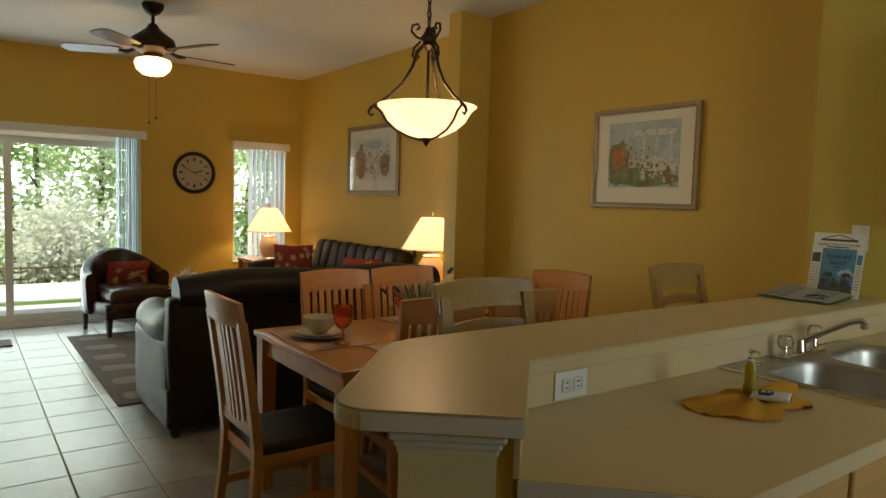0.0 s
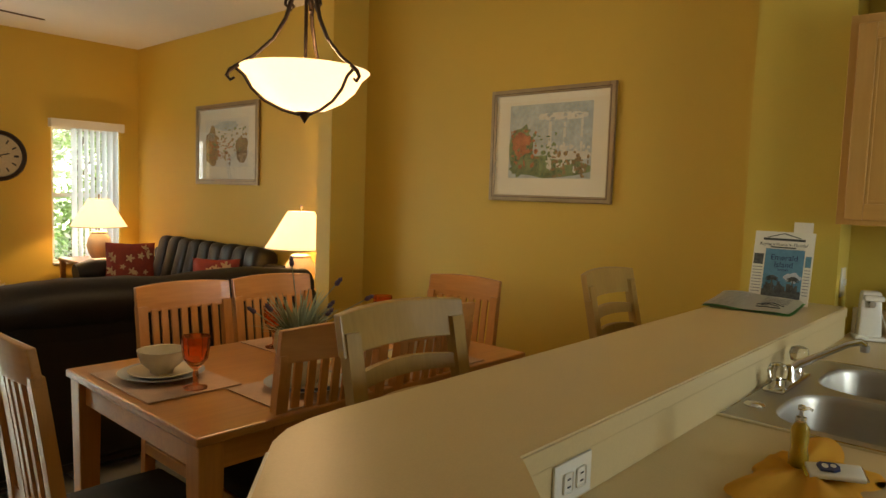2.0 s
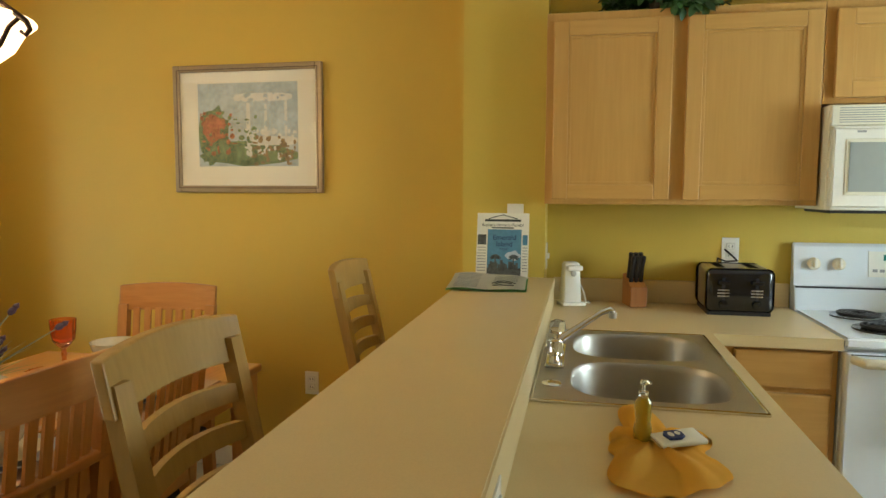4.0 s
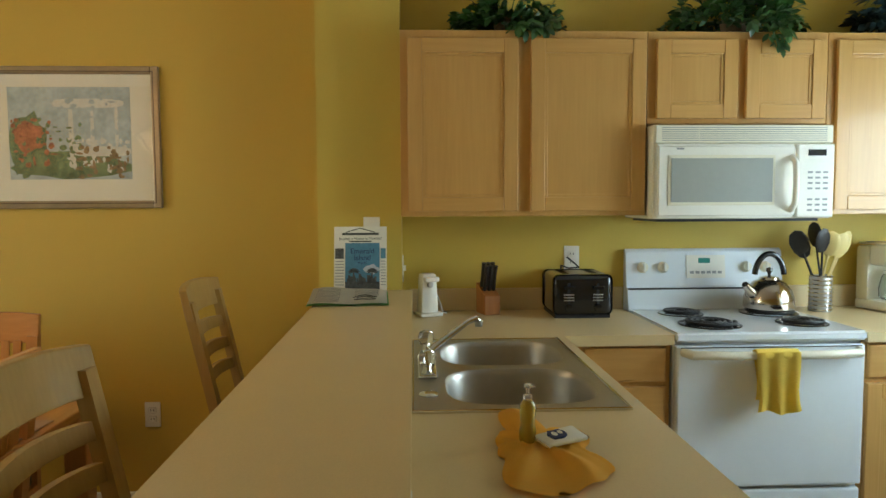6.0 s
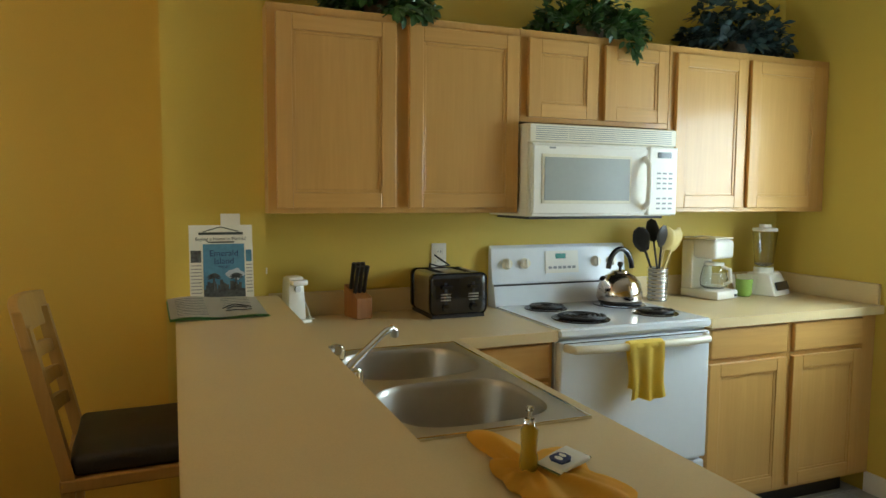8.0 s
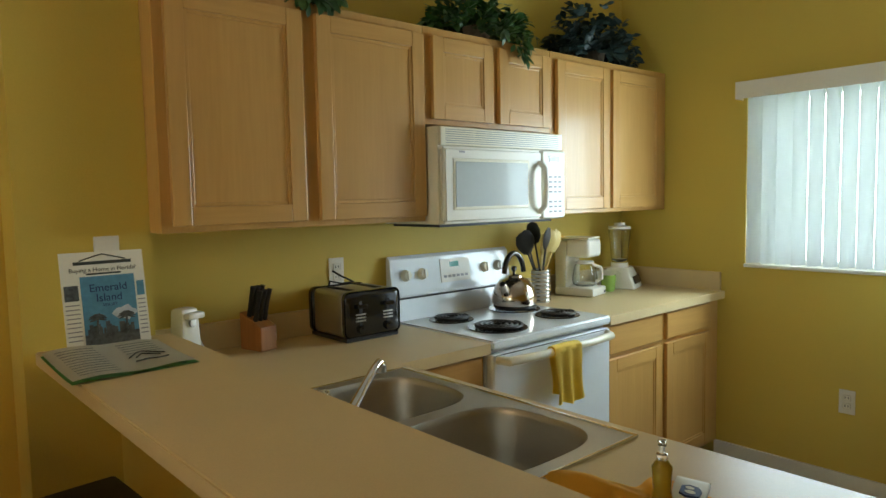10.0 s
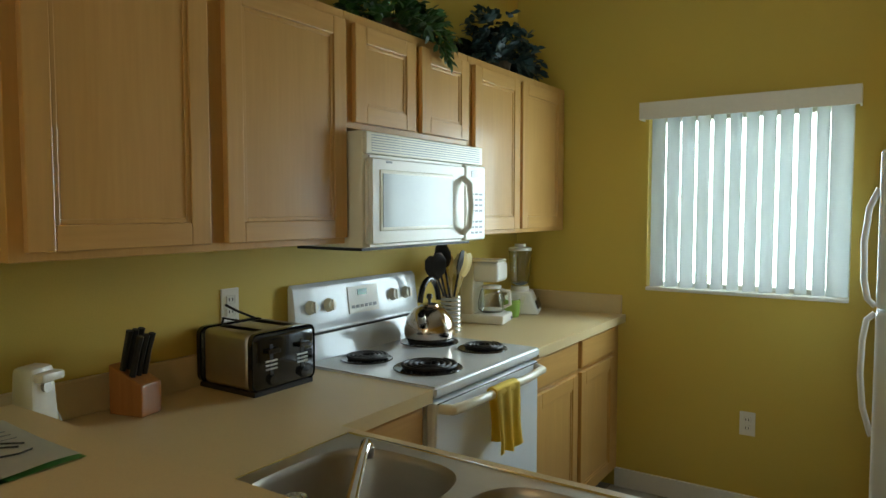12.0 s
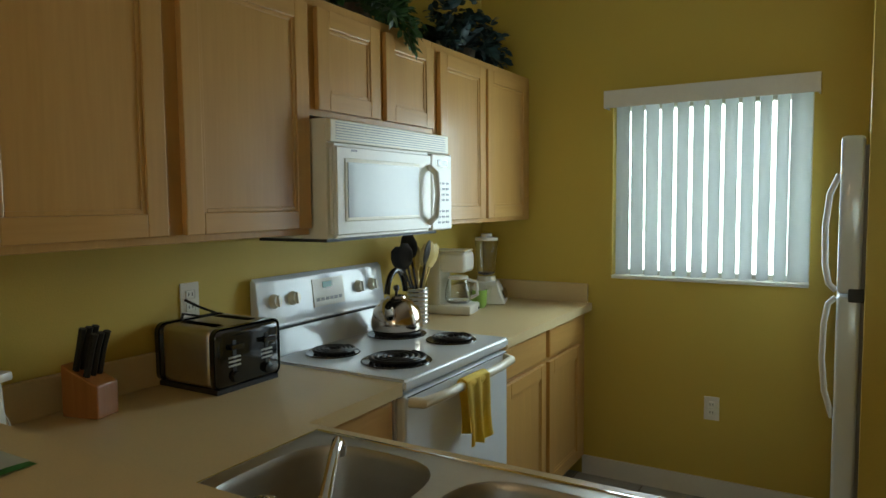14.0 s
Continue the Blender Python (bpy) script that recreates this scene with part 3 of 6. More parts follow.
def panel(t, name, x0, x1, z0, z1, y, flat=False):
    """A framed door or a drawer front facing local -y."""
    if flat:
        b = bx(x0, x1, y, y + 0.02, z0, z1)
        bmesh.ops.bevel(b, geom=[e for e in b.edges if all(v.co.y < y + 0.001 for v in e.verts)], offset=0.010, segments=3, profile=0.6, affect="EDGES")
        return part(name, b, "maple_y", t)
    s = 0.058
    d = part(name, bx(x0 + s - 0.004, x1 - s + 0.004, y + 0.009, y + 0.02, z0 + s - 0.004, z1 - s + 0.004), "maple_z", t)
    for q, mat in (((x0, x0 + s, z0, z1), "maple_z"), ((x1 - s, x1, z0, z1), "maple_z"), ((x0 + s, x1 - s, z0, z0 + s), "maple_y"), ((x0 + s, x1 - s, z1 - s, z1), "maple_y")):
        part("stile" if mat == "maple_z" else "rail", bx(q[0], q[1], y, y + 0.02, q[2], q[3], bevel=0.003), mat, d)
    bead = bmesh.new()
    for q in ((x0 + s, x0 + s + 0.012, z0 + s, z1 - s), (x1 - s - 0.012, x1 - s, z0 + s, z1 - s), (x0 + s + 0.012, x1 - s - 0.012, z0 + s, z0 + s + 0.012), (x0 + s + 0.012, x1 - s - 0.012, z1 - s - 0.012, z1 - s)):
        box(bead, q[0], q[1], y + 0.005, y + 0.010, q[2], q[3], bevel=0.002)
    part("bead", bead, "maple_z", d)
    return d


EAST = lambda y, x: pose(x, y, 0, 0, 0, -90)     # local -y faces -x; local x runs to -y
base_cabinet(EAST(0.898, 2.945), 0.408, 0.075, "maple kitchen drawer unit under the beige counter", door=False)
base_cabinet(EAST(-0.252, 2.945), 0.477, 0.02, "maple base cabinet with one drawer and a panelled door")
base_cabinet(EAST(-0.731, 2.945), 0.477, 0.02, "maple base cabinet with one drawer and a panelled door")
tagged(part("filler_panel", bx(2.945, 3.5, SY + 0.001, -1.209, 0.10, 0.883), "maple_z"), "narrow maple filler panel beside the wall", "cabinet")
pen = thing("peninsula_cabinet", pose(1.215, 0.935, 0), "maple base cabinets under the sink peninsula", "cabinet")
part("body", bx(0, 0.77, 0, 0.538, 0.10, 0.883), "maple_z", pen)
part("body", bx(0.77, 1.69, 0, 0.538, 0.10, 0.60), "maple_z", pen)
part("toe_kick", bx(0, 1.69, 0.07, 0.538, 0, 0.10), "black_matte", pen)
for i in range(4):
    panel(pen, "door", 0.02 + i * 0.42, 0.42 + i * 0.42, 0.12, 0.722, -0.02)
    panel(pen, "drawer", 0.02 + i * 0.42, 0.42 + i * 0.42, 0.742, 0.872, -0.02, flat=True)


def wall_cabinet(y1, y0, z0, z1, doors, label):
    """An upper unit on the kitchen wall from y1 down to y0; doors in world y."""
    t = thing("wall_cabinet", EAST(y1, 3.262), label, "cabinet", "kitchen wall cabinets")
    part("body", bx(0, y1 - y0, 0.0, WX - 3.262 - 0.002, z0, z1, bevel=0.002), "maple_z", t)
    for a, b in doors:
        panel(t, "door", y1 - a, y1 - b, z0 + 0.02, z1 - 0.035, -0.021)
    return t


UB, UT = 1.362, 2.12
wall_cabinet(1.504, 0.483, UB, UT, [(1.474, 1.022), (0.968, 0.492)], "maple wall cabinet with two recessed panel doors")
wall_cabinet(0.481, -0.283, 1.742, UT, [(0.447, 0.108), (0.071, -0.267)], "short maple wall cabinet above the microwave")
wall_cabinet(-0.285, SY + 0.004, UB, UT, [(-0.318, -0.735), (-0.762, -1.225)], "maple wall cabinet with two recessed panel doors")

# ---------------------------------------------------------------- sink and tap


def sink():
    a, b, c, d = SK
    t = thing("kitchen_sink", pose(0, 0, CT), "stainless steel double bowl drop-in kitchen sink", "sink")
    holes = ((2.055, 2.405), (2.450, 2.800))
    y0, y1 = 0.983, 1.372
    rim = bmesh.new()

    def oval(cx, cy, rx, ry, p, n=56):
        for i in range(n):
            co, si = math.cos(i * math.tau / n), math.sin(i * math.tau / n)
            k = (abs(co) ** p + abs(si) ** p) ** (-1 / p)
            yield cx + rx * k * co, cy + ry * k * si

    # one plate round each bowl, from its rounded opening out to the plate's square edge
    for h, xa, xb in ((holes[0], a, 2.4275), (holes[1], 2.4275, b)):
        cx, cy, rx, ry = (h[0] + h[1]) / 2, (y0 + y1) / 2, (h[1] - h[0]) / 2, (y1 - y0) / 2
        inner = [rim.verts.new((x, y, 0.006)) for x, y in oval(cx, cy, rx, ry, 3.4)]
        outer = []
        for v in inner:
            dx, dy = v.co.x - cx, v.co.y - cy
            k = min(((xb - cx) if dx > 0 else (xa - cx)) / dx if abs(dx) > 1e-6 else 9e9, ((d - cy) if dy > 0 else (c - cy)) / dy if abs(dy) > 1e-6 else 9e9)
            outer.append(rim.verts.new((cx + k * dx, cy + k * dy, 0.006)))
        n = len(inner)
        for i in range(n):
            rim.faces.new((inner[i], inner[(i + 1) % n], outer[(i + 1) % n], outer[i]))
        for x, y in ((xa, c), (xa, d), (xb, c), (xb, d)):
            corner = rim.verts.new((x, y, 0.006))
            on_x = [o for o in outer if abs(o.co.x - x) < 1e-5]
            on_y = [o for o in outer if abs(o.co.y - y) < 1e-5]
            rim.faces.new((corner, min(on_x, key=lambda o: abs(o.co.y - y)), min(on_y, key=lambda o: abs(o.co.x - x))))
    part("rim", rim, "steel", t)
    edge = tube([(a, c, 0.004), (b, c, 0.004), (b, d, 0.004), (a, d, 0.004)], 0.005, 6, closed=True)
    part("rolled_edge", edge, "chrome", t, smooth=True)
    for h in holes:
        bm = bmesh.new()
        cx, cy, rx, ry = (h[0] + h[1]) / 2, (y0 + y1) / 2, (h[1] - h[0]) / 2, (y1 - y0) / 2
        rings = []
        for z, k, p in ((0.006, 1.0, 3.4), (0.003, 0.985, 3.4), (-0.012, 0.965, 3.4), (-0.12, 0.92, 3.6), (-0.15, 0.87, 3.6), (-0.168, 0.76, 3.4), (-0.172, 0.5, 3), (-0.174, 0.12, 2)):
            ring = []
            for i in range(40):
                th = i * math.tau / 40
                co, si = math.cos(th), math.sin(th)
                s = (abs(co) ** p + abs(si) ** p) ** (-1 / p)
                ring.append(bm.verts.new((cx + rx * k * s * co, cy + ry * k * s * si, z)))
            rings.append(ring)
        for u, v in zip(rings, rings[1:]):
            for i in range(40):
                bm.faces.new((u[i], u[(i + 1) % 40], v[(i + 1) % 40], v[i]))
        bm.faces.new(rings[-1])
        bowl = part("bowl", bm, "steel", t, smooth=True)
        part("drain", lathe([(0.0, -0.172), (0.022, -0.172), (0.026, -0.170), (0.043, -0.170), (0.043, -0.174)], cx, cy, 0, 20), "chrome", bowl, smooth=True)


sink()
tap = thing("kitchen_faucet", pose(2.43, 1.418, CT + 0.006), "chrome two-handle kitchen faucet with clear acrylic knobs", "faucet")
part("base_plate", bx(-0.135, 0.135, -0.027, 0.027, 0, 0.012, bevel=0.005), "chrome", tap)
part("body", lathe([(0.024, 0.012), (0.021, 0.020), (0.018, 0.046), (0.015, 0.054), (0.0, 0.056)], 0, 0, 0, 24), "chrome", tap, smooth=True)
spout = part("spout", tube([(0.0, -0.004, 0.040), (0.012, -0.022, 0.058), (0.040, -0.075, 0.092), (0.066, -0.125, 0.124), (0.080, -0.152, 0.133), (0.085, -0.161, 0.124)], [0.012, 0.012, 0.0095, 0.009, 0.010, 0.011], 12), "chrome", tap, smooth=True)
part("aerator", lathe([(0.011, 0.106), (0.012, 0.111), (0.012, 0.124), (0.0, 0.125)], 0.086, -0.162, 0, 16), "steel", spout, smooth=True)
for kx, up in ((-0.10, 0.0), (0.10, 0.016)):
    stem = part("stem", lathe([(0.017, 0.012), (0.012, 0.020), (0.010, 0.040 + up), (0.0, 0.041 + up)], kx, 0, 0, 14), "chrome", tap, smooth=True)
    part("knob", lathe([(0.012, 0.030 + up), (0.022, 0.036 + up), (0.026, 0.056 + up), (0.021, 0.072 + up), (0.008, 0.077 + up), (0.0, 0.077 + up)], kx, 0, 0, 10), "acrylic", stem, "clear acrylic knob", smooth=True)
spray = thing("sink_hole_cover", pose(2.15, 1.418, CT + 0.006), "round chrome cover on the sink deck", "sink cover")
part("cap", lathe([(0.024, 0), (0.025, 0.003), (0.021, 0.007), (0.008, 0.009), (0.0, 0.009)], 0, 0, 0, 20), "chrome", spray, smooth=True)


def outlet(name, m, label, slots=True, w=0.07, h=0.115):
    """A wall plate facing local -y, centred on the origin."""
    t = thing(name, m, label, "outlet" if slots else "switch")
    part("plate", bx(-w / 2, w / 2, -0.006, -0.0005, -h / 2, h / 2, bevel=0.002), "white_plastic", t)
    for z in ((0.02, -0.02) if slots else (0.0,)):
        soc = part("socket" if slots else "toggle", bx(-0.017, 0.017, -0.009, -0.006, z - 0.014, z + 0.014, bevel=0.004) if slots else bx(-0.005, 0.005, -0.016, -0.006, z - 0.012, z + 0.012), "white_plastic", t)
        if slots:
            s = bmesh.new()
            box(s, -0.008, -0.005, -0.0096, -0.009, z - 0.004, z + 0.006)
            box(s, 0.005, 0.008, -0.0096, -0.009, z - 0.004, z + 0.006)
            part("slot", s, "black_matte", soc)
    return t


outlet("wall_outlet", EAST(0.725, WX) @ pose(0, 0, 1.16), "white duplex outlet on the yellow kitchen wall")
outlet("wall_outlet", EAST(2.65, WX) @ pose(0, 0, 0.46), "white duplex outlet low on the dining wall")
outlet("wall_outlet", pose(2.304, SY, 0.450, 0, 0, 180), "white duplex outlet under the kitchen window")
outlet("wall_outlet", pose(1.362, 1.464, 0.968, 0, 90, 0), "white horizontal outlet on the bar's half wall")
outlet("light_switch", EAST(1.632, 3.36) @ pose(0, 0, 1.302), "white light switch above the brochure", slots=False)
outlet("light_switch", pose(3.455, 1.505, 1.13), "white switch plate on the side of the pier", slots=False)

# ---------------------------------------------------------------- appliances


def stove():
    t = thing("electric_stove", EAST(0.485, 2.911), "white freestanding electric coil stove with backguard controls", "stove")
    W, D = 0.733, 0.615
    part("body", bx(0.002, W - 0.002, 0.03, D, 0.09, 0.893), "white_gloss", t)
    part("drawer", bx(0.004, W - 0.004, 0.0, 0.028, 0.10, 0.322, bevel=0.008), "white_gloss", t)
    part("base", bx(0.02, W - 0.02, 0.05, D - 0.02, 0.0, 0.09), "black_matte", t)
    door = part("oven_door", bx(0.004, W - 0.004, -0.008, 0.028, 0.338, 0.880, bevel=0.010), "white_gloss", t)
    part("handle", tube([(0.03, -0.005, 0.858), (0.05, -0.045, 0.855), (0.20, -0.052, 0.852), (0.56, -0.052, 0.852), (W - 0.05, -0.045, 0.855), (W - 0.03, -0.005, 0.858)], [0.016, 0.017, 0.016, 0.016, 0.017, 0.016], 10), "cream_plastic", door, "off-white oven door handle", smooth=True)
    # black strip that paints the dark gap below the cooktop
    gap_line = bx(0.02, W - 0.02, -0.0095, -0.0075, 0.872, 0.876)
    part("dark_line", gap_line, "black_matte", door)
    top = bx(0.0, W, -0.012, D - 0.02, 0.895, CT + 0.006)
    bmesh.ops.bevel(top, geom=list(top.edges), offset=0.008, segments=3, affect="EDGES")
    part("cooktop", top, "white_gloss", t)
    # backguard with a sloped face
    prof = [(D - 0.075, 0.92), (D - 0.05, 1.02), (D - 0.035, 1.03), (D - 0.015, 1.19), (D + 0.002, 1.205), (D + 0.01, 1.19), (D + 0.01, 0.92)]
    g = bmesh.new()
    f = g.faces.new([g.verts.new((0.0, y, z)) for y, z in prof])
    e = bmesh.ops.extrude_face_region(g, geom=[f])
    bmesh.ops.translate(g, vec=(W, 0, 0), verts=[v for v in e["geom"] if isinstance(v, bmesh.types.BMVert)])
    bg = part("backguard", g, "white_gloss", t, bevel=0.004)
    part("shadow_gap", bx(0.004, W - 0.004, D - 0.052, D - 0.034, 1.019, 1.026), "black_matte", bg)

    def on_face(x, s):
        k = s
        return (x, D - 0.035 + 0.02 * k - 0.001, 1.03 + 0.16 * k)
    lean = Matrix.Rotation(radians(-7), 4, "X")
    for x in (0.079, 0.173, 0.56, 0.65):
        kx, ky, kz = on_face(x, 0.55)
        kb = turn(lathe([(0.026, 0.0), (0.024, 0.006), (0.021, 0.010), (0.019, 0.022), (0.0, 0.023)], 0, 0, 0, 20), Matrix.Translation((kx, ky, kz)) @ lean @ Matrix.Rotation(radians(90), 4, "X"))
        kn = part("knob", kb, "cream_plastic", bg, smooth=True)
        part("grip", turn(bx(-0.005, 0.005, -0.03, -0.02, -0.02, 0.02, bevel=0.002), Matrix.Translation((kx, ky, kz)) @ lean), "white_plastic", kn)
    px, py, pz = on_face(0.372, 0.55)
    pn = part("control_panel", turn(bx(-0.09, 0.09, -0.003, 0.001, -0.05, 0.055), Matrix.Translation((px, py, pz)) @ lean), "white_plastic", bg)
    part("display", turn(bx(-0.035, 0.02, -0.0045, -0.003, 0.018, 0.042), Matrix.Translation((px, py, pz)) @ lean), "display", pn)
    for i in range(6):
        part("button", turn(bx(-0.075 + i * 0.026, -0.057 + i * 0.026, -0.0045, -0.003, -0.03, -0.018), Matrix.Translation((px, py, pz)) @ lean), "grey_plastic", pn)
    z = CT + 0.007
    for cx, cy, r in ((0.20, 0.155, 0.10), (0.19, 0.42, 0.076), (0.578, 0.160, 0.078), (0.575, 0.41, 0.10)):
        pan = part("drip_pan", lathe([(0.0, 0.001), (r, 0.001), (r + 0.018, 0.004), (r + 0.02, 0.002), (r + 0.02, 0.0)], cx, cy, z, 32), "black_plastic", t, "black drip pan", smooth=True)
        turns = 4
        pts = [(cx + (0.02 + (r - 0.02) * k / (turns * 20)) * math.cos(k * math.tau / 20), cy + (0.02 + (r - 0.02) * k / (turns * 20)) * math.sin(k * math.tau / 20), z + 0.012) for k in range(turns * 20 + 1)]
        part("coil", tube(pts, 0.0065, 6), "coil", pan, smooth=True)
    return t


stove()


def microwave():
    t = thing("microwave_oven", EAST(0.478, 3.170), "off-white over-the-range microwave oven", "microwave")
    W, z0, z1 = 0.744, 1.347, 1.730
    part("body", bx(0.0, W, 0.02, WX - 3.170 - 0.004, z0, z1, bevel=0.004), "cream_plastic", t)
    gr = part("vent_grille", bx(0.003, W - 0.003, 0.004, 0.03, z1 - 0.075, z1 - 0.003, bevel=0.004), "cream_plastic", t)
    for i in range(7):
        s = bmesh.new()
        box(s, 0.03, 0.18, 0.0025, 0.0045, z1 - 0.066 + i * 0.0085, z1 - 0.063 + i * 0.0085)
        box(s, 0.185, W - 0.03, 0.0025, 0.0045, z1 - 0.066 + i * 0.0085, z1 - 0.063 + i * 0.0085)
        part("louvre", s, "grey_plastic", gr)
    dw = 0.585
    door = bx(0.003, dw, -0.012, 0.02, z0 + 0.004, z1 - 0.080)
    bmesh.ops.bevel(door, geom=list(door.edges), offset=0.012, segments=3, affect="EDGES")
    d = part("door", door, "white_plastic", t, smooth=True)
    part("window_trim", bx(0.050, 0.492, -0.0155, -0.011, z0 + 0.055, z1 - 0.125, bevel=0.003), "cream_plastic", d)
    part("window", bx(0.062, 0.480, -0.018, -0.015, z0 + 0.068, z1 - 0.138), "glass_dark", d, "pale grey mesh window")
    part("handle", tube([(0.562, -0.012, z0 + 0.035), (0.559, -0.045, z0 + 0.06), (0.557, -0.055, z0 + 0.14), (0.559, -0.045, z0 + 0.225), (0.562, -0.012, z0 + 0.25)], 0.012, 10), "white_plastic", d, smooth=True)
    part("badge", bx(0.085, 0.115, -0.0135, -0.0118, z1 - 0.103, z1 - 0.096), "grey_plastic", d)
    c = part("control_panel", bx(dw + 0.003, W - 0.003, -0.010, 0.02, z0 + 0.004, z1 - 0.080, bevel=0.006), "white_plastic", t)
    part("display", bx(dw + 0.045, W - 0.04, -0.0125, -0.0098, z1 - 0.128, z1 - 0.103), "black_plastic", c)
    for r in range(8):
        for k in range(3):
            if r in (3,):
                continue
            part("button", bx(dw + 0.045 + k * 0.032, dw + 0.065 + k * 0.032, -0.0118, -0.0098, z0 + 0.03 + r * 0.022, z0 + 0.038 + r * 0.022), "grey_plastic", c)
    part("underside", bx(0.03, W - 0.03, 0.05, WX - 3.170 - 0.03, z0 - 0.012, z0), "black_matte", t, "dark vent underside")


microwave()


fr_ = thing("refrigerator", pose(1.722, -0.668, 0, 0, 0, 90), "white top-freezer refrigerator with curved handles", "refrigerator")
# local x runs to +y in the world, local -y faces +x
FW = 0.61
part("cabinet", bx(-FW, 0, 0.02, 0.72, 0.02, 1.66, bevel=0.006), "white_gloss", fr_)
part("gasket", bx(-FW + 0.01, -0.01, 0.0, 0.02, 0.08, 1.65), "grey_plastic", fr_)
for z0, z1, hz in ((1.120, 1.685, ((1.55, 0.012), (1.48, 0.05), (1.36, 0.066), (1.22, 0.062), (1.15, 0.045), (1.125, 0.012))),
                   (0.06, 1.110, ((1.10, 0.012), (1.075, 0.045), (1.00, 0.06), (0.87, 0.064), (0.75, 0.05), (0.65, 0.012)))):
    dd = part("door", bx(-FW, 0, -0.075, 0.0, z0, z1, bevel=0.014, seg=3), "white_gloss", fr_, smooth=True)
    part("handle", tube([(-0.05, -0.068 - 0.75 * d, z) for z, d in hz], 0.011, 10), "white_plastic", dd, smooth=True)
part("hinge", bx(-FW + 0.0, -FW + 0.06, -0.06, 0.03, 1.110, 1.120), "grey_plastic", fr_)
part("hinge_cover", bx(-0.03, 0.002, -0.04, 0.03, 1.090, 1.140, bevel=0.004), "black_matte", fr_)
over = thing("wall_cabinet", pose(1.60, -0.664, 0, 0, 0, 90), "maple cabinet above the refrigerator", "cabinet")
part("body", bx(-0.625, 0, 0.0, 0.55, 1.76, 2.30, bevel=0.002), "maple_z", over)
panel(over, "door", -0.61, -0.32, 1.78, 2.28, -0.021)
panel(over, "door", -0.305, -0.015, 1.78, 2.28, -0.021)


def framed(name, m, w, h, border, matw, art, label, frame_mat="frame_gold", depth=0.025):
    """A framed print facing local -y, centred on the origin; art gives blocks (x0, x1, z0, z1, material) in parts of the print."""
    t = thing(name, m, label, "picture")
    f = bmesh.new()
    W, H = w / 2, h / 2
    for a, b, c, d in ((-W, -W + border, -H, H), (W - border, W, -H, H), (-W + border, W - border, -H, -H + border), (-W + border, W - border, H - border, H)):
        box(f, a, b, -depth, -0.001, c, d, bevel=0.005)
    part("frame", f, frame_mat, t)
    if frame_mat == "frame_gold":
        g = bmesh.new()
        k = border * 0.62
        for a, b, c, d in ((-W + k, -W + k + 0.004, -H + k, H - k), (W - k - 0.004, W - k, -H + k, H - k), (-W + k, W - k, -H + k, -H + k + 0.004), (-W + k, W - k, H - k - 0.004, H - k)):
            box(g, a, b, -depth - 0.002, -depth + 0.002, c, d)
        part("inlay", g, "frame_line", t)
    part("mat", bx(-W + border - 0.003, W - border + 0.003, -0.010, -0.006, -H + border - 0.003, H - border + 0.003), "mat_board", t, "cream mat board")
    pw, ph = W - border - matw[0], H - border - matw[1]
    pr = part("print", bx(-pw, pw, -0.0115, -0.010, -ph + matw[2], ph + matw[2]), art[0], t, "soft watercolour garden print")
    for i, (a, b, c, d, mt) in enumerate(art[1]):
        bm = bmesh.new()
        r = random.Random(i * 7 + int(w * 100))
        n = 15
        cx, cz, rx, rz = (a + b) / 2, (c + d) / 2, (b - a) / 2, (d - c) / 2
        vs = []
        for q in range(n):
            th = q * math.tau / n
            p = 4 if mt == "art_white" else 2
            s = (abs(math.cos(th)) ** p + abs(math.sin(th)) ** p) ** (-1 / p) * (1 if mt == "art_white" else r.uniform(0.8, 1.15))
            ux, uz = max(-1, min(1, cx + rx * s * math.cos(th))), max(-1, min(1, cz + rz * s * math.sin(th)))
            vs.append(bm.verts.new((ux * pw, -0.0118 - 0.0002 * i, uz * ph + matw[2])))
        bm.faces.new(vs)
        part("brushwork", bm, mt, pr)
    r = random.Random(int(w * 1000))
    for mt, region in art[2] if len(art) > 2 else ():
        bm = bmesh.new()
        for q in range(46):
            cx, cz = r.uniform(region[0], region[1]), r.uniform(region[2], region[3])
            sx, sz = r.uniform(0.02, 0.07), r.uniform(0.02, 0.08)
            yy = -0.0140 - 0.00001 * q - 0.0001 * list("rgwsb").index(mt[4])
            bm.faces.new([bm.verts.new((max(-1, min(1, cx + sx * r.uniform(0.6, 1.2) * math.cos(k * math.tau / 7))) * pw, yy, max(-1, min(1, cz + sz * r.uniform(0.6, 1.2) * math.sin(k * math.tau / 7))) * ph + matw[2])) for k in range(7)])
        part("dabs", bm, mt, pr)
    gl = part("glazing", bx(-W + border, W - border, -0.0175, -0.0155, -H + border, H - border), "picture_glass", t)
    gl.visible_shadow = False
    return t


GARDEN = ("art_sky", [(-1, 1, -1, -0.35, "art_green"), (-1, -0.35, -0.9, 0.45, "art_green"), (-0.9, -0.5, -0.4, 0.25, "art_red"),
                      (-0.02, 0.06, -0.6, 0.6, "art_white"), (0.34, 0.40, -0.45, 0.55, "art_white"), (0.74, 0.80, -0.3, 0.6, "art_white"), (0.0, 1, -0.50, -0.28, "art_white"), (-0.3, 0.9, 0.55, 0.75, "art_white")],
          [("art_green", (-0.95, 0.2, -0.95, 0.3)), ("art_red", (-0.95, -0.25, -0.7, 0.3)), ("art_white", (-0.1, 0.95, -0.8, -0.1)), ("art_sky", (-0.3, 0.95, 0.0, 0.9)), ("art_brown", (0.1, 0.95, -0.95, -0.3))])
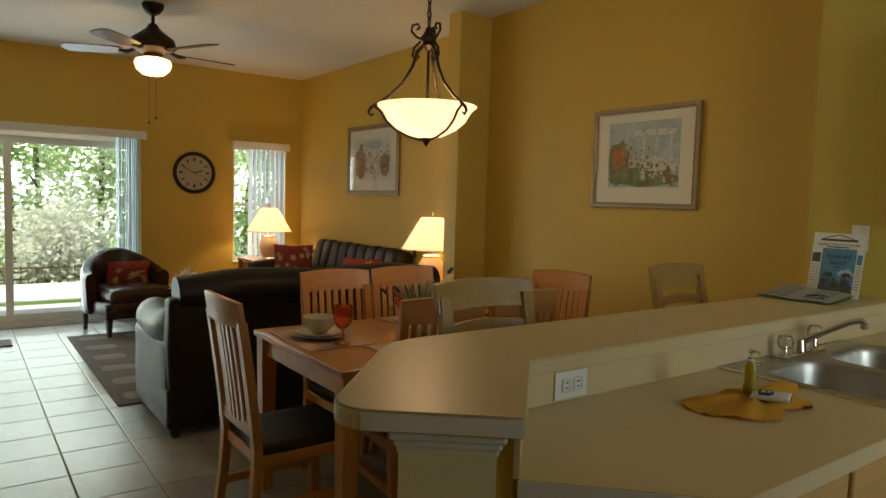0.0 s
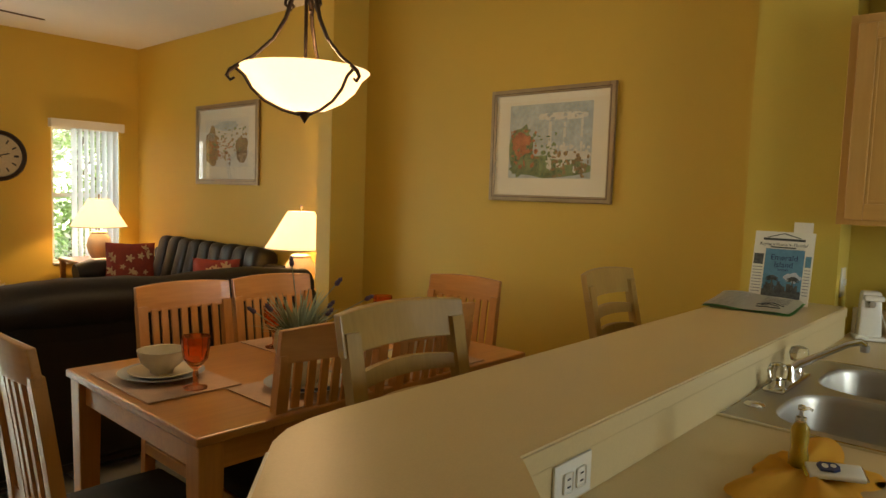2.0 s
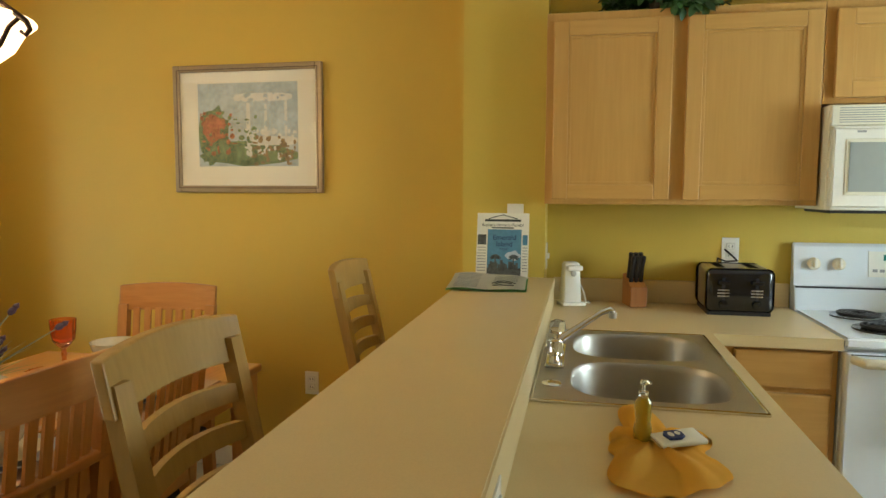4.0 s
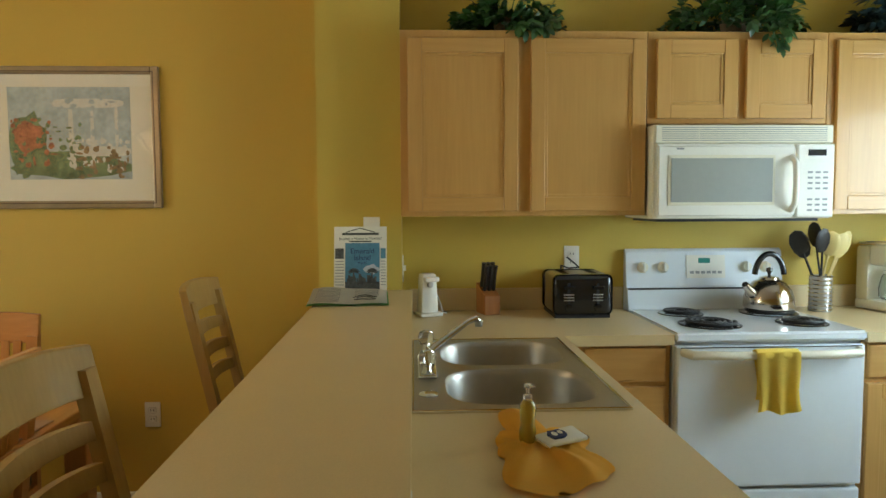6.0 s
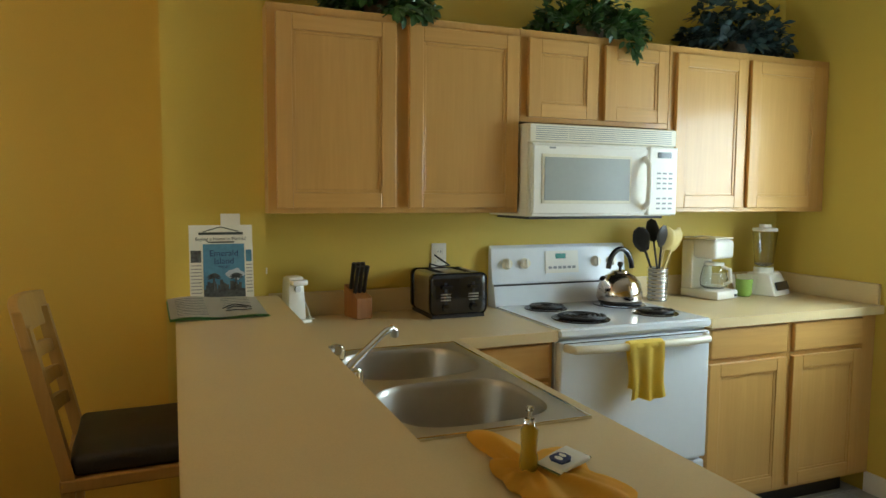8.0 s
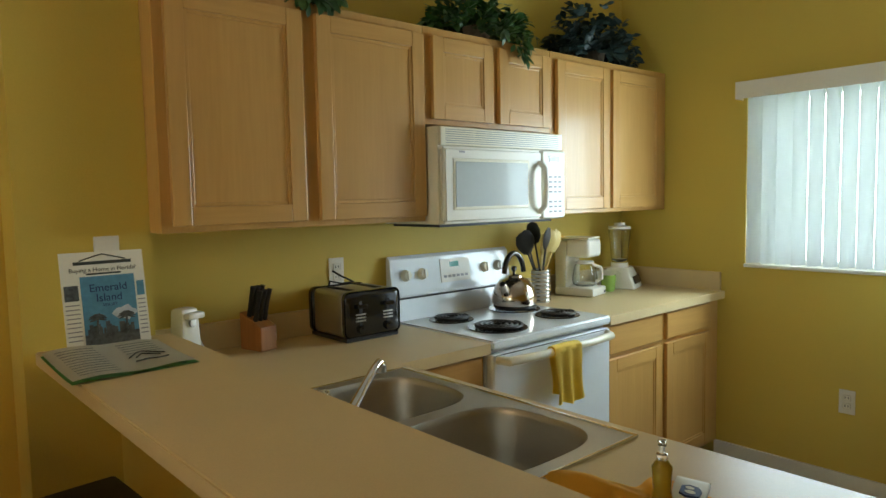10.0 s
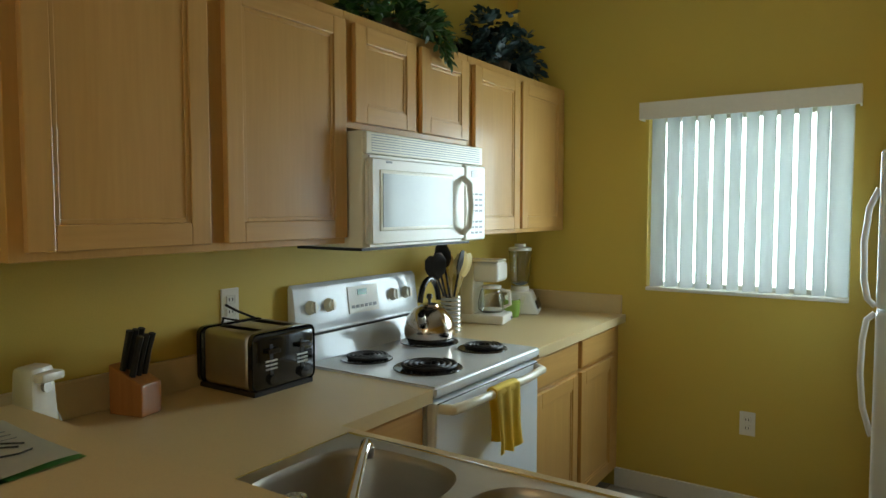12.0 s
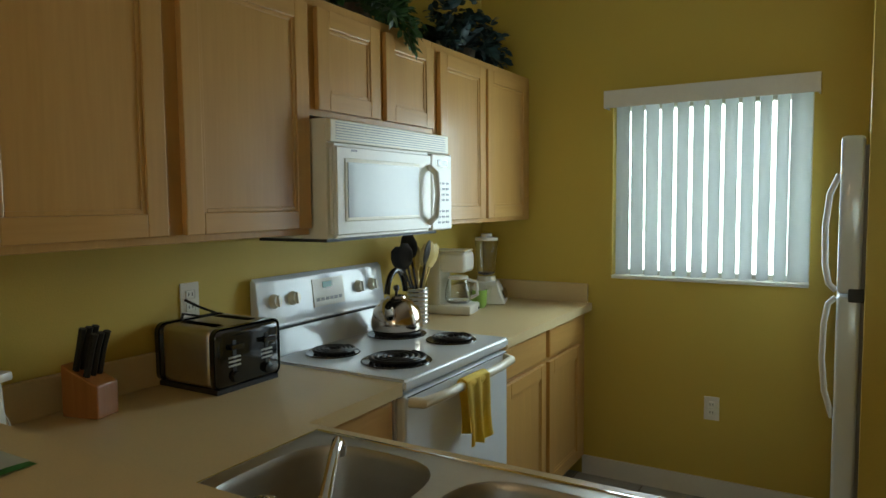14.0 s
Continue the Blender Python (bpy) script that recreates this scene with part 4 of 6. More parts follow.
COURT = ("art_white", [(-1, -0.35, -1, 0.7, "art_brown"), (0.45, 1, -0.9, 0.3, "art_brown"), (-0.6, 0.6, 0.5, 0.9, "art_sky")],
         [("art_brown", (-0.95, 0.95, -0.9, 0.4)), ("art_green", (-0.9, 0.9, -0.5, 0.6)), ("art_red", (-0.8, 0.3, -0.7, 0.1)), ("art_white", (-0.4, 0.5, -0.9, 0.2))])
framed("framed_picture", EAST(2.964, WX) @ pose(0, 0, 1.712), 0.785, 0.622, 0.034, (0.095, 0.075, 0.02), GARDEN, "gilt framed watercolour garden print on the dining wall")
framed("framed_picture", EAST(6.44, NX) @ pose(0, 0, 1.81), 1.06, 0.725, 0.05, (0.12, 0.10, 0.01), COURT, "gilt framed courtyard print on the living room wall")
framed("framed_picture", pose(1.42, -0.58, 1.32, 0, 0, 180), 0.30, 0.36, 0.028, (0.03, 0.03, 0), ("art_sky", [(-1, 1, -1, 0, "art_green")]), "small black framed picture on the partition", "black_matte")

# ---------------------------------------------------------------- things on the kitchen counters
z = CT + 0.001


def toaster(m):
    t = thing("toaster", m, "black and steel four-slice toaster", "toaster")
    W, D, H = 0.255, 0.27, 0.185
    part("shell", bx(-W / 2 + 0.006, W / 2 - 0.006, -D / 2 + 0.03, D / 2 - 0.03, 0.015, H, bevel=0.018, seg=3), "steel", t, "brushed steel shell", smooth=True)
    for y0, y1 in ((-D / 2, -D / 2 + 0.035), (D / 2 - 0.035, D / 2)):
        e = part("end_cap", bx(-W / 2, W / 2, y0, y1, 0.012, H + 0.002, bevel=0.026, seg=4), "black_plastic", t, "glossy black end", smooth=True)
    for x in (-0.062, 0.062):
        lv = part("lever_slot", bx(x - 0.006, x + 0.006, -D / 2 - 0.002, -D / 2 + 0.002, 0.06, H - 0.035), "black_matte", t)
        part("lever", bx(x - 0.022, x + 0.022, -D / 2 - 0.018, -D / 2 - 0.002, H - 0.06, H - 0.045, bevel=0.003), "black_plastic", lv)
        part("dial", turn(lathe([(0.017, 0), (0.015, 0.012), (0, 0.013)], 0, 0, 0, 18), Matrix.Translation((x, -D / 2, 0.045)) @ Matrix.Rotation(radians(90), 4, "X")), "black_plastic", t, smooth=True)
        for k in range(3):
            part("button", bx(x - 0.022, x + 0.022, -D / 2 - 0.0025, -D / 2 + 0.001, 0.075 + k * 0.012, 0.080 + k * 0.012), "steel", t)
        for y in (-0.06, 0.06):
            part("slot", bx(x - 0.045 + 0.03, x + 0.045 - 0.03, -0.075, 0.075, H - 0.001, H + 0.0015), "black_matte", t)
    part("foot", bx(-W / 2 + 0.01, W / 2 - 0.01, -D / 2 + 0.01, D / 2 - 0.01, 0, 0.014), "black_matte", t)
    part("cord", tube([(-0.03, D / 2 - 0.02, 0.05), (-0.04, D / 2 + 0.015, 0.10), (-0.045, 0.10, H + 0.02), (-0.02, 0.05, H + 0.012), (0.02, 0.03, H + 0.018), (0.01, 0.10, H + 0.035), (-0.01, D / 2, 0.24)], 0.004, 6), "black_matte", t, "black power cord", smooth=True)


toaster(pose(3.405, 0.738, z, 0, 0, -90))

kb = thing("knife_block", pose(3.44, 1.125, z, 0, 0, -75), "small wooden knife block with black handled knives", "knife block")
kbm = prism([(-0.048, -0.055), (0.048, -0.055), (0.048, 0.055), (-0.048, 0.055)], 0, 0.10)
for v in kbm.verts:
    if v.co.z > 0.05:
        v.co.z = 0.085 if v.co.y < 0 else 0.135
for v in kbm.verts:
    v.co.x *= 0.76
part("block", kbm, "knife_wood", kb, bevel=0.004)
for i in range(6):
    x, y = -0.021 + (i % 3) * 0.021, -0.02 + (i // 3) * 0.035
    part("knife", tube([(x, y + 0.01, 0.10), (x, y - 0.01, 0.175 + 0.012 * (i // 3)), (x, y - 0.022, 0.215 + 0.012 * (i // 3))], [0.009, 0.008, 0.010], 6), "black_matte", kb, "black knife handle", smooth=True)

op = thing("can_opener", pose(3.41, 1.395, z, 0, 0, -70) @ Matrix.Diagonal((0.74, 0.8, 0.86, 1)), "small white electric can opener", "can opener")
body = bx(-0.055, 0.055, -0.045, 0.045, 0.0, 0.215)
for v in body.verts:
    if v.co.z > 0.1:
        v.co.x *= 0.82
        v.co.y *= 0.8
part("body", body, "white_plastic", op, bevel=0.014, smooth=True)
part("lip", bx(-0.07, 0.07, -0.075, 0.04, 0.0, 0.018, bevel=0.008), "white_plastic", op, smooth=True)
part("lever", bx(-0.04, 0.05, -0.07, -0.03, 0.175, 0.20, bevel=0.008), "white_plastic", op, smooth=True)
part("cutter", turn(lathe([(0.016, 0), (0.016, 0.012), (0.0, 0.013)], 0, 0, 0, 14), Matrix.Translation((0.0, -0.038, 0.16)) @ Matrix.Rotation(radians(90), 4, "X")), "steel", op)
part("cord", tube([(0.05, 0.0, 0.12), (0.075, -0.02, 0.06), (0.085, -0.03, 0.012), (0.12, -0.01, 0.006), (0.13, 0.06, 0.006)], 0.0035, 6), "white_plastic", op, smooth=True)

kt = thing("kettle", pose(3.321, -0.09, CT + 0.026), "polished steel whistling kettle with black handle", "kettle")
part("body", lathe([(0.098, 0), (0.104, 0.012), (0.103, 0.045), (0.092, 0.085), (0.065, 0.118), (0.04, 0.13), (0.0, 0.132)], 0, 0, 0, 32), "kettle_steel", kt, smooth=True)
part("lid", lathe([(0.042, 0.128), (0.038, 0.138), (0.012, 0.144), (0.0, 0.145)], 0, 0, 0, 24), "kettle_steel", kt, smooth=True)
part("lid_knob", lathe([(0.006, 0.142), (0.007, 0.155), (0.014, 0.165), (0.012, 0.178), (0, 0.182)], 0, 0, 0, 16), "black_plastic", kt, smooth=True)
part("spout", tube([(-0.03, 0.085, 0.07), (-0.045, 0.115, 0.095), (-0.055, 0.135, 0.115)], [0.024, 0.018, 0.014], 12), "kettle_steel", kt, smooth=True)
part("handle", tube([(0.0, 0.066 * math.cos(a), 0.135 + 0.105 * math.sin(a)) for a in [radians(8 + q * 164 / 14) for q in range(15)]], 0.0125, 10), "black_plastic", kt, "black arched handle", smooth=True)

ut = thing("utensil_holder", pose(3.40, -0.37, z), "chrome wire utensil holder full of spoons", "utensil holder")
part("cup", shell([(0.046, 0.0), (0.046, 0.16), (0.044, 0.16), (0.044, 0.003)], 0, 0, 0, 24), "steel", ut, smooth=True)
for k in range(9):
    part("ring", tube([(0.049 * math.cos(a), 0.049 * math.sin(a), 0.01 + k * 0.0185) for a in [q * math.tau / 20 for q in range(20)]], 0.0035, 6, closed=True), "chrome", ut, smooth=True)
for i, (mat, a_, out, up) in enumerate((("black_matte", 95, 0.095, 0.275), ("black_matte", 60, 0.070, 0.255), ("black_matte", 150, 0.080, 0.285), ("black_matte", 20, 0.030, 0.305), ("spoon_wood", -90, 0.090, 0.270), ("spoon_wood", -130, 0.062, 0.262), ("spoon_wood", -170, 0.040, 0.268), ("spoon_wood", -60, 0.050, 0.245))):
    a = radians(a_)
    dx, dy = math.cos(a), math.sin(a)
    tip = Vector((out * dx, out * dy, up))
    st = Vector((-0.02 * dx, -0.02 * dy, 0.02))
    u = part("utensil", tube([st, tip], 0.005, 6), mat, ut, smooth=True)
    d = (tip - st).normalized()
    q = d.to_track_quat("Z", "Y").to_matrix().to_4x4()
    head = lathe([(0.0, -0.01), (0.022, 0.0), (0.038, 0.03), (0.040, 0.06), (0.027, 0.095), (0.0, 0.108)], 0, 0, 0, 14)
    for v in head.verts:
        v.co.y *= 0.22
    part("head", turn(head, Matrix.Translation(tip - d * 0.012) @ q @ Matrix.Rotation(radians(90) - 0.3 * a, 4, "Z")), mat, u, smooth=True)

cm = thing("coffee_maker", pose(3.42, -0.69, z, 0, 0, -78), "white drip coffee maker with glass carafe", "coffee maker")
part("base", bx(-0.085, 0.085, -0.13, 0.09, 0, 0.045, bevel=0.010), "white_plastic", cm, smooth=True)
part("tower", bx(-0.085, 0.085, 0.02, 0.09, 0.04, 0.29, bevel=0.014), "cream_plastic", cm, smooth=True)
part("filter_head", bx(-0.080, 0.080, -0.105, 0.03, 0.20, 0.295, bevel=0.020, seg=3), "white_plastic", cm, smooth=True)
part("lid", bx(-0.075, 0.075, -0.10, 0.085, 0.296, 0.306, bevel=0.004), "cream_plastic", cm)
car = part("carafe", shell([(0.05, 0.048), (0.064, 0.06), (0.066, 0.10), (0.055, 0.15), (0.046, 0.165), (0.044, 0.163), (0.053, 0.148), (0.063, 0.10), (0.061, 0.062), (0.0, 0.051)], 0, -0.045, 0, 24), "clear_glass", cm, "clear glass carafe", smooth=True)
part("carafe_lid", lathe([(0.048, 0.165), (0.048, 0.178), (0.0, 0.182)], 0, -0.045, 0, 20), "white_plastic", car, smooth=True)
part("carafe_handle", tube([(0.0, -0.09, 0.16), (0.0, -0.135, 0.15), (0.0, -0.14, 0.09), (0.0, -0.108, 0.075)], 0.009, 8), "white_plastic", car, smooth=True)
part("switch", bx(0.05, 0.07, -0.132, -0.128, 0.012, 0.024), "black_matte", cm)

mg = thing("mug", pose(3.36, -0.885, z, 0, 0, 200), "lime green mug holding packets", "mug")
part("cup", lathe([(0.030, 0), (0.038, 0.012), (0.042, 0.09), (0.039, 0.09), (0.035, 0.015), (0.0, 0.012)], 0, 0, 0, 22), "mug_green", mg, smooth=True)
part("handle", tube([(0.0, 0.038, 0.075), (0.0, 0.066, 0.07), (0.0, 0.066, 0.03), (0.0, 0.036, 0.022)], 0.006, 8), "mug_green", mg, smooth=True)
for i in range(6):
    part("packet", turn(bx(-0.012, 0.012, -0.001, 0.001, 0.03, 0.115), Matrix.Translation(((i % 3 - 1) * 0.017, (i // 3 - 0.5) * 0.03, 0)) @ Matrix.Rotation(radians(8 * (i - 2.5)), 4, "Y")), "paper", mg)

bl = thing("blender", pose(3.40, -1.07, z, 0, 0, -70), "white countertop blender with clear jar", "blender")
bb = bx(-0.10, 0.10, -0.10, 0.09, 0, 0.115)
for v in bb.verts:
    if v.co.z > 0.05:
        v.co.x *= 0.72
        v.co.y = v.co.y * 0.62 + 0.01
part("motor_base", bb, "white_plastic", bl, bevel=0.010, smooth=True)
part("control_strip", turn(bx(-0.07, 0.07, -0.003, 0.003, -0.022, 0.022), Matrix.Translation((0, -0.088, 0.05)) @ Matrix.Rotation(radians(-20), 4, "X")), "black_plastic", bl)
part("collar", lathe([(0.05, 0.115), (0.048, 0.14), (0.0, 0.142)], 0, 0.01, 0, 20), "white_plastic", bl, smooth=True)
part("jar", shell([(0.042, 0.14), (0.046, 0.16), (0.062, 0.33), (0.060, 0.33), (0.044, 0.162), (0.01, 0.145)], 0, 0.01, 0, 20), "clear_glass", bl, "clear blender jar", smooth=True)
part("lid", lathe([(0.062, 0.33), (0.062, 0.345), (0.03, 0.35), (0.03, 0.365), (0.0, 0.366)], 0, 0.01, 0, 20), "white_plastic", bl, smooth=True)

tw = thing("kitchen_towel", EAST(0.20, 2.911), "yellow terry towel hanging on the oven handle", "towel")


def hanging(x0, x1, z0, z1, y, seed):
    bm = bmesh.new()
    nx, nz = 16, 14
    g = [[None] * (nz + 1) for _ in range(nx + 1)]
    for i in range(nx + 1):
        for j in range(nz + 1):
            u, v = i / nx, j / nz
            pinch = 1 - 0.16 * math.sin(math.pi * min(1, v * 1.2)) * (1 - v)
            x = (x0 + x1) / 2 + (u - 0.5) * (x1 - x0) * pinch
            g[i][j] = bm.verts.new((x, y - 0.010 * math.sin(u * 15 + seed) * (1 - 0.7 * v) - 0.012 * (1 - v), z0 + (z1 - z0) * v + 0.008 * math.sin(u * 7 + seed) * (1 - v)))
    for i in range(nx):
        for j in range(nz):
            bm.faces.new((g[i][j], g[i + 1][j], g[i + 1][j + 1], g[i][j + 1]))
    bmesh.ops.solidify(bm, geom=list(bm.faces), thickness=0.004)
    return bm


part("front_fold", hanging(-0.01, 0.155, 0.648, 0.868, -0.073, 0.4), "yellow_cloth", tw, smooth=True)
part("back_fold", hanging(0.0, 0.15, 0.68, 0.868, -0.03, 2.0), "yellow_cloth", tw, smooth=True)
part("top_fold", tube([(-0.005, -0.052, 0.854), (0.075, -0.052, 0.856), (0.152, -0.052, 0.854)], 0.0225, 14), "yellow_cloth", tw, smooth=True)

cl = thing("dish_cloth", pose(1.785, 1.215, z, 0, 0, 0), "crumpled orange dish cloth on the counter", "cloth")
bm = bmesh.new()
REACH = ((-141, 0.185), (-108, 0.10), (-55, 0.135), (-28, 0.10), (7, 0.235), (30, 0.09), (96, 0.075), (135, 0.10), (163, 0.225), (180, 0.235), (200, 0.21), (219, 0.185))


def reach(deg):
    deg = (deg + 141) % 360 - 141
    for (a0, r0), (a1, r1) in zip(REACH, REACH[1:]):
        if a0 <= deg <= a1:
            k = (deg - a0) / (a1 - a0)
            k = k * k * (3 - 2 * k)
            return r0 + (r1 - r0) * k
    return 0.15


N, NR = 120, 18
rings = []
for j in range(NR + 1):
    ring = []
    for i in range(N):
        th = i * math.tau / N
        u = max(j / NR, 0.02)
        r_ = reach(math.degrees(th)) * u
        fold = 0.5 + 0.5 * math.sin(7 * th + 1.6 * u + 0.9 * math.sin(2 * th))
        lift = (0.010 + 0.013 * fold ** 2 * min(1, 1.6 * u)) * (1 - u ** 3) + 0.007 * fold ** 2 * u * (1 if math.sin(2 * th + 1) > 0 else 0.5)
        wob = 0.006 * noise.noise(Vector((math.cos(th) * u * 3, math.sin(th) * u * 3, 3)))
        ring.append(bm.verts.new((r_ * math.cos(th), r_ * math.sin(th), max(0.004, lift + wob + 0.003))))
    rings.append(ring)
bm.faces.new(rings[0])
for u, v in zip(rings, rings[1:]):
    for i in range(N):
        bm.faces.new((u[i], u[(i + 1) % N], v[(i + 1) % N], v[i]))
bmesh.ops.solidify(bm, geom=list(bm.faces), thickness=0.003)
part("cloth", bm, "orange_cloth", cl, smooth=True)

sb = thing("soap_bottle", pose(1.785, 1.229, z + 0.012) @ Matrix.Diagonal((0.72, 0.72, 0.74, 1)), "clear pump bottle of yellow dish soap", "bottle")
part("bottle", lathe([(0.021, 0), (0.024, 0.006), (0.024, 0.03), (0.020, 0.05), (0.022, 0.075), (0.023, 0.10), (0.012, 0.115), (0.0, 0.116)], 0, 0, 0, 20), "soap", sb, smooth=True)
part("pump", lathe([(0.013, 0.116), (0.013, 0.128), (0.005, 0.130), (0.005, 0.145), (0.010, 0.147), (0.009, 0.158), (0.0, 0.160)], 0, 0, 0, 14), "acrylic", sb, smooth=True)
part("nozzle", tube([(0, 0, 0.150), (0.014, -0.014, 0.150), (0.02, -0.02, 0.145)], 0.004, 6), "acrylic", sb, smooth=True)

pk = thing("sponge_packet", pose(1.770, 1.166, z + 0.020, 5, -4, -68) @ Matrix.Diagonal((0.80, 0.82, 0.9, 1)), "white and blue foil packet lying on the cloth", "packet")
pb = puff(-0.058, 0.058, -0.034, 0.034, 0, 0.010, 0.004, 0.004, 2, 4)
part("pouch", pb, "paper", pk, smooth=True)
lb = part("label", prism([(-0.030, -0.018), (-0.004, -0.022), (0.010, -0.014), (0.012, 0.004), (0.004, 0.018), (-0.026, 0.020), (-0.034, 0.008)], 0.0125, 0.0172), "ink_blue", pk, "blue print")
part("print", prism([(-0.018 + 0.007 * math.cos(q), 0.0 + 0.011 * math.sin(q)) for q in [k * math.tau / 14 for k in range(14)]], 0.0170, 0.0177), "paper", lb)
part("print", prism([(-0.001 + 0.006 * math.cos(q), 0.002 + 0.009 * math.sin(q)) for q in [k * math.tau / 14 for k in range(14)]], 0.0170, 0.0178), "paper", lb)
part("seal", bx(-0.062, -0.056, -0.034, 0.034, 0.004, 0.007), "chrome", pk)
part("seal", bx(0.056, 0.062, -0.034, 0.034, 0.004, 0.007), "chrome", pk)

# brochure leaning on the pier and an open booklet in front of it


def words(text, size, m, mat, parent, name="lettering"):
    c = bpy.data.curves.new(name, "FONT")
    c.body, c.size, c.align_x, c.align_y, c.extrude = text, size, "CENTER", "CENTER", 0.0002
    tmp = new(name, c)
    me = bpy.data.meshes.new_from_object(tmp.evaluated_get(bpy.context.evaluated_depsgraph_get()))
    bpy.data.objects.remove(tmp)
    me.materials.append(M[mat])
    me.transform(m)
    ob = new(name, me)
    ob.parent = parent
    return ob


bro = thing("brochure", EAST(1.672, 3.21) @ pose(0, 0, BZ + 0.001, -10, 0, 0), "white property brochure with a blue cover photo leaning on the wall", "brochure")
W, H = 0.215, 0.28
part("sheet", bx(-W / 2, W / 2, 0.0, 0.006, 0, H), "paper", bro)
F = lambda x, zz, y=-0.0006: Matrix.Translation((x, y, zz)) @ Matrix.Rotation(radians(90), 4, "X")
cv = part("cover_photo", bx(-0.062, 0.078, -0.0014, 0.0, 0.022, 0.212), "cover_blue", bro, "blue resort cover")
part("photo_strip", bx(-0.062, 0.078, -0.0020, -0.0014, 0.022, 0.052), "cover_dark", cv)
rb = random.Random(21)
for k in range(26):
    bxx, bzz, bh = rb.uniform(-0.058, 0.066), rb.uniform(0.046, 0.062), rb.uniform(0.006, 0.024)
    part("photo_shape", bx(bxx, bxx + rb.uniform(0.006, 0.014), -0.00205 - 0.00001 * k, -0.0014, bzz - 0.012, bzz + bh), "cover_dark", cv)
for x in (-0.03, 0.045):
    tr = part("palm", tube([(x, -0.0024, 0.045), (x + 0.003, -0.0024, 0.096)], 0.0030, 5), "cover_dark", cv)
    for k in range(9):
        a = radians(-25 + k * 29)
        part("frond", tube([(x + 0.003, -0.0026, 0.096), (x + 0.003 + 0.013 * math.cos(a), -0.0026, 0.096 + 0.012 * math.sin(a)), (x + 0.003 + 0.024 * math.cos(a), -0.0026, 0.093 + 0.012 * math.sin(a))], [0.0032, 0.003, 0.001], 4), "cover_dark", tr)
part("cloud", turn(prism([(0.045 + 0.030 * (1 + 0.15 * math.cos(4 * q)) * math.cos(q), 0.104 + 0.019 * (1 + 0.2 * math.cos(5 * q)) * math.sin(q)) for q in [k * math.tau / 20 for k in range(20)]], 0.0014, 0.0018), Matrix.Rotation(radians(90), 4, "X")), "cover_cloud", cv)
words("Emerald", 0.030, F(0.008, 0.178, -0.0018), "ink_blue", cv)
words("Island", 0.030, F(0.008, 0.150, -0.0018), "ink_blue", cv)
words("RESORT", 0.011, F(0.008, 0.130, -0.0018), "ink_blue", cv)
part("side_photo", bx(-0.103, -0.068, -0.0012, 0.0, 0.148, 0.19), "cover_dark", bro)
part("side_photo", bx(0.083, 0.103, -0.0012, 0.0, 0.148, 0.19), "cover_blue", bro)
words("Buying a Home in Florida?", 0.0165, F(0.0, 0.230), "ink", bro)
part("text_bar", bx(-0.045, 0.045, -0.0008, 0.0, 0.216, 0.221), "ink", bro)
part("text_bar", bx(-0.075, 0.075, -0.0008, 0.0, 0.245, 0.254), "ink", bro)
part("roof_mark", tube([(-0.06, -0.001, 0.256), (-0.02, -0.001, 0.268), (0.0, -0.001, 0.273), (0.06, -0.001, 0.256)], 0.0018, 5), "ink", bro)
for k in range(9):
    part("text_bar", bx(-0.103, -0.068, -0.0008, 0.0, 0.135 - k * 0.012, 0.138 - k * 0.012), "grey_plastic", bro)
    part("text_bar", bx(0.083, 0.103, -0.0008, 0.0, 0.135 - k * 0.012, 0.138 - k * 0.012), "grey_plastic", bro)

bk = thing("booklet", EAST(1.70, 3.03) @ pose(0, 0, BZ + 0.0015, 0, 0, 3), "open stapled booklet with a green cover lying on the bar", "booklet")


def page_height(u, v):
    """Height of the curled pages; u runs along the width, v from the near to the far edge."""
    return 0.007 + 0.020 * max(0, v) ** 1.6 + 0.007 * math.sin(3.1 * u + 0.6) * (0.4 + v) + 0.003 * math.sin(9 * u)


def sheet(x0, x1, y0, y1, drop, thick):
    bm = bmesh.new()
    g = [[bm.verts.new((x0 + (x1 - x0) * a / 14, y0 + (y1 - y0) * b / 8, max(0.001, page_height(a / 14, b / 8) - drop))) for b in range(9)] for a in range(15)]
    for a in range(14):
        for b in range(8):
            bm.faces.new((g[a][b], g[a + 1][b], g[a + 1][b + 1], g[a][b + 1]))
    bmesh.ops.solidify(bm, geom=list(bm.faces), thickness=thick)
    return bm


part("cover", sheet(-0.150, 0.148, -0.135, 0.125, 0.007, -0.002), "green_edge", bk, "green card cover")
pg = part("page", sheet(-0.147, 0.143, -0.129, 0.128, 0.0, -0.002), "paper", bk)


def on_page(x, y):
    return (x, y, page_height((x + 0.147) / 0.29, (y + 0.129) / 0.257) + 0.0025)


for k in range(11):
    yy = -0.105 + k * 0.020
    part("text_bar", tube([on_page(-0.125 + 0.03 * q, yy) for q in range(4)], 0.0007, 4), "grey_plastic", pg)
    if k > 5:
        part("text_bar", tube([on_page(0.02 + 0.03 * q, yy) for q in range(4)], 0.0007, 4), "grey_plastic", pg)
for pts in (((0.015, -0.02), (0.045, 0.015), (0.06, 0.02), (0.105, -0.02)), ((0.03, -0.025), (0.052, 0.0), (0.09, -0.03)), ((0.02, -0.055), (0.05, -0.05), (0.075, -0.06), (0.10, -0.055))):
    part("mark", tube([on_page(*p) for p in pts], 0.0018, 5), "ink", pg)


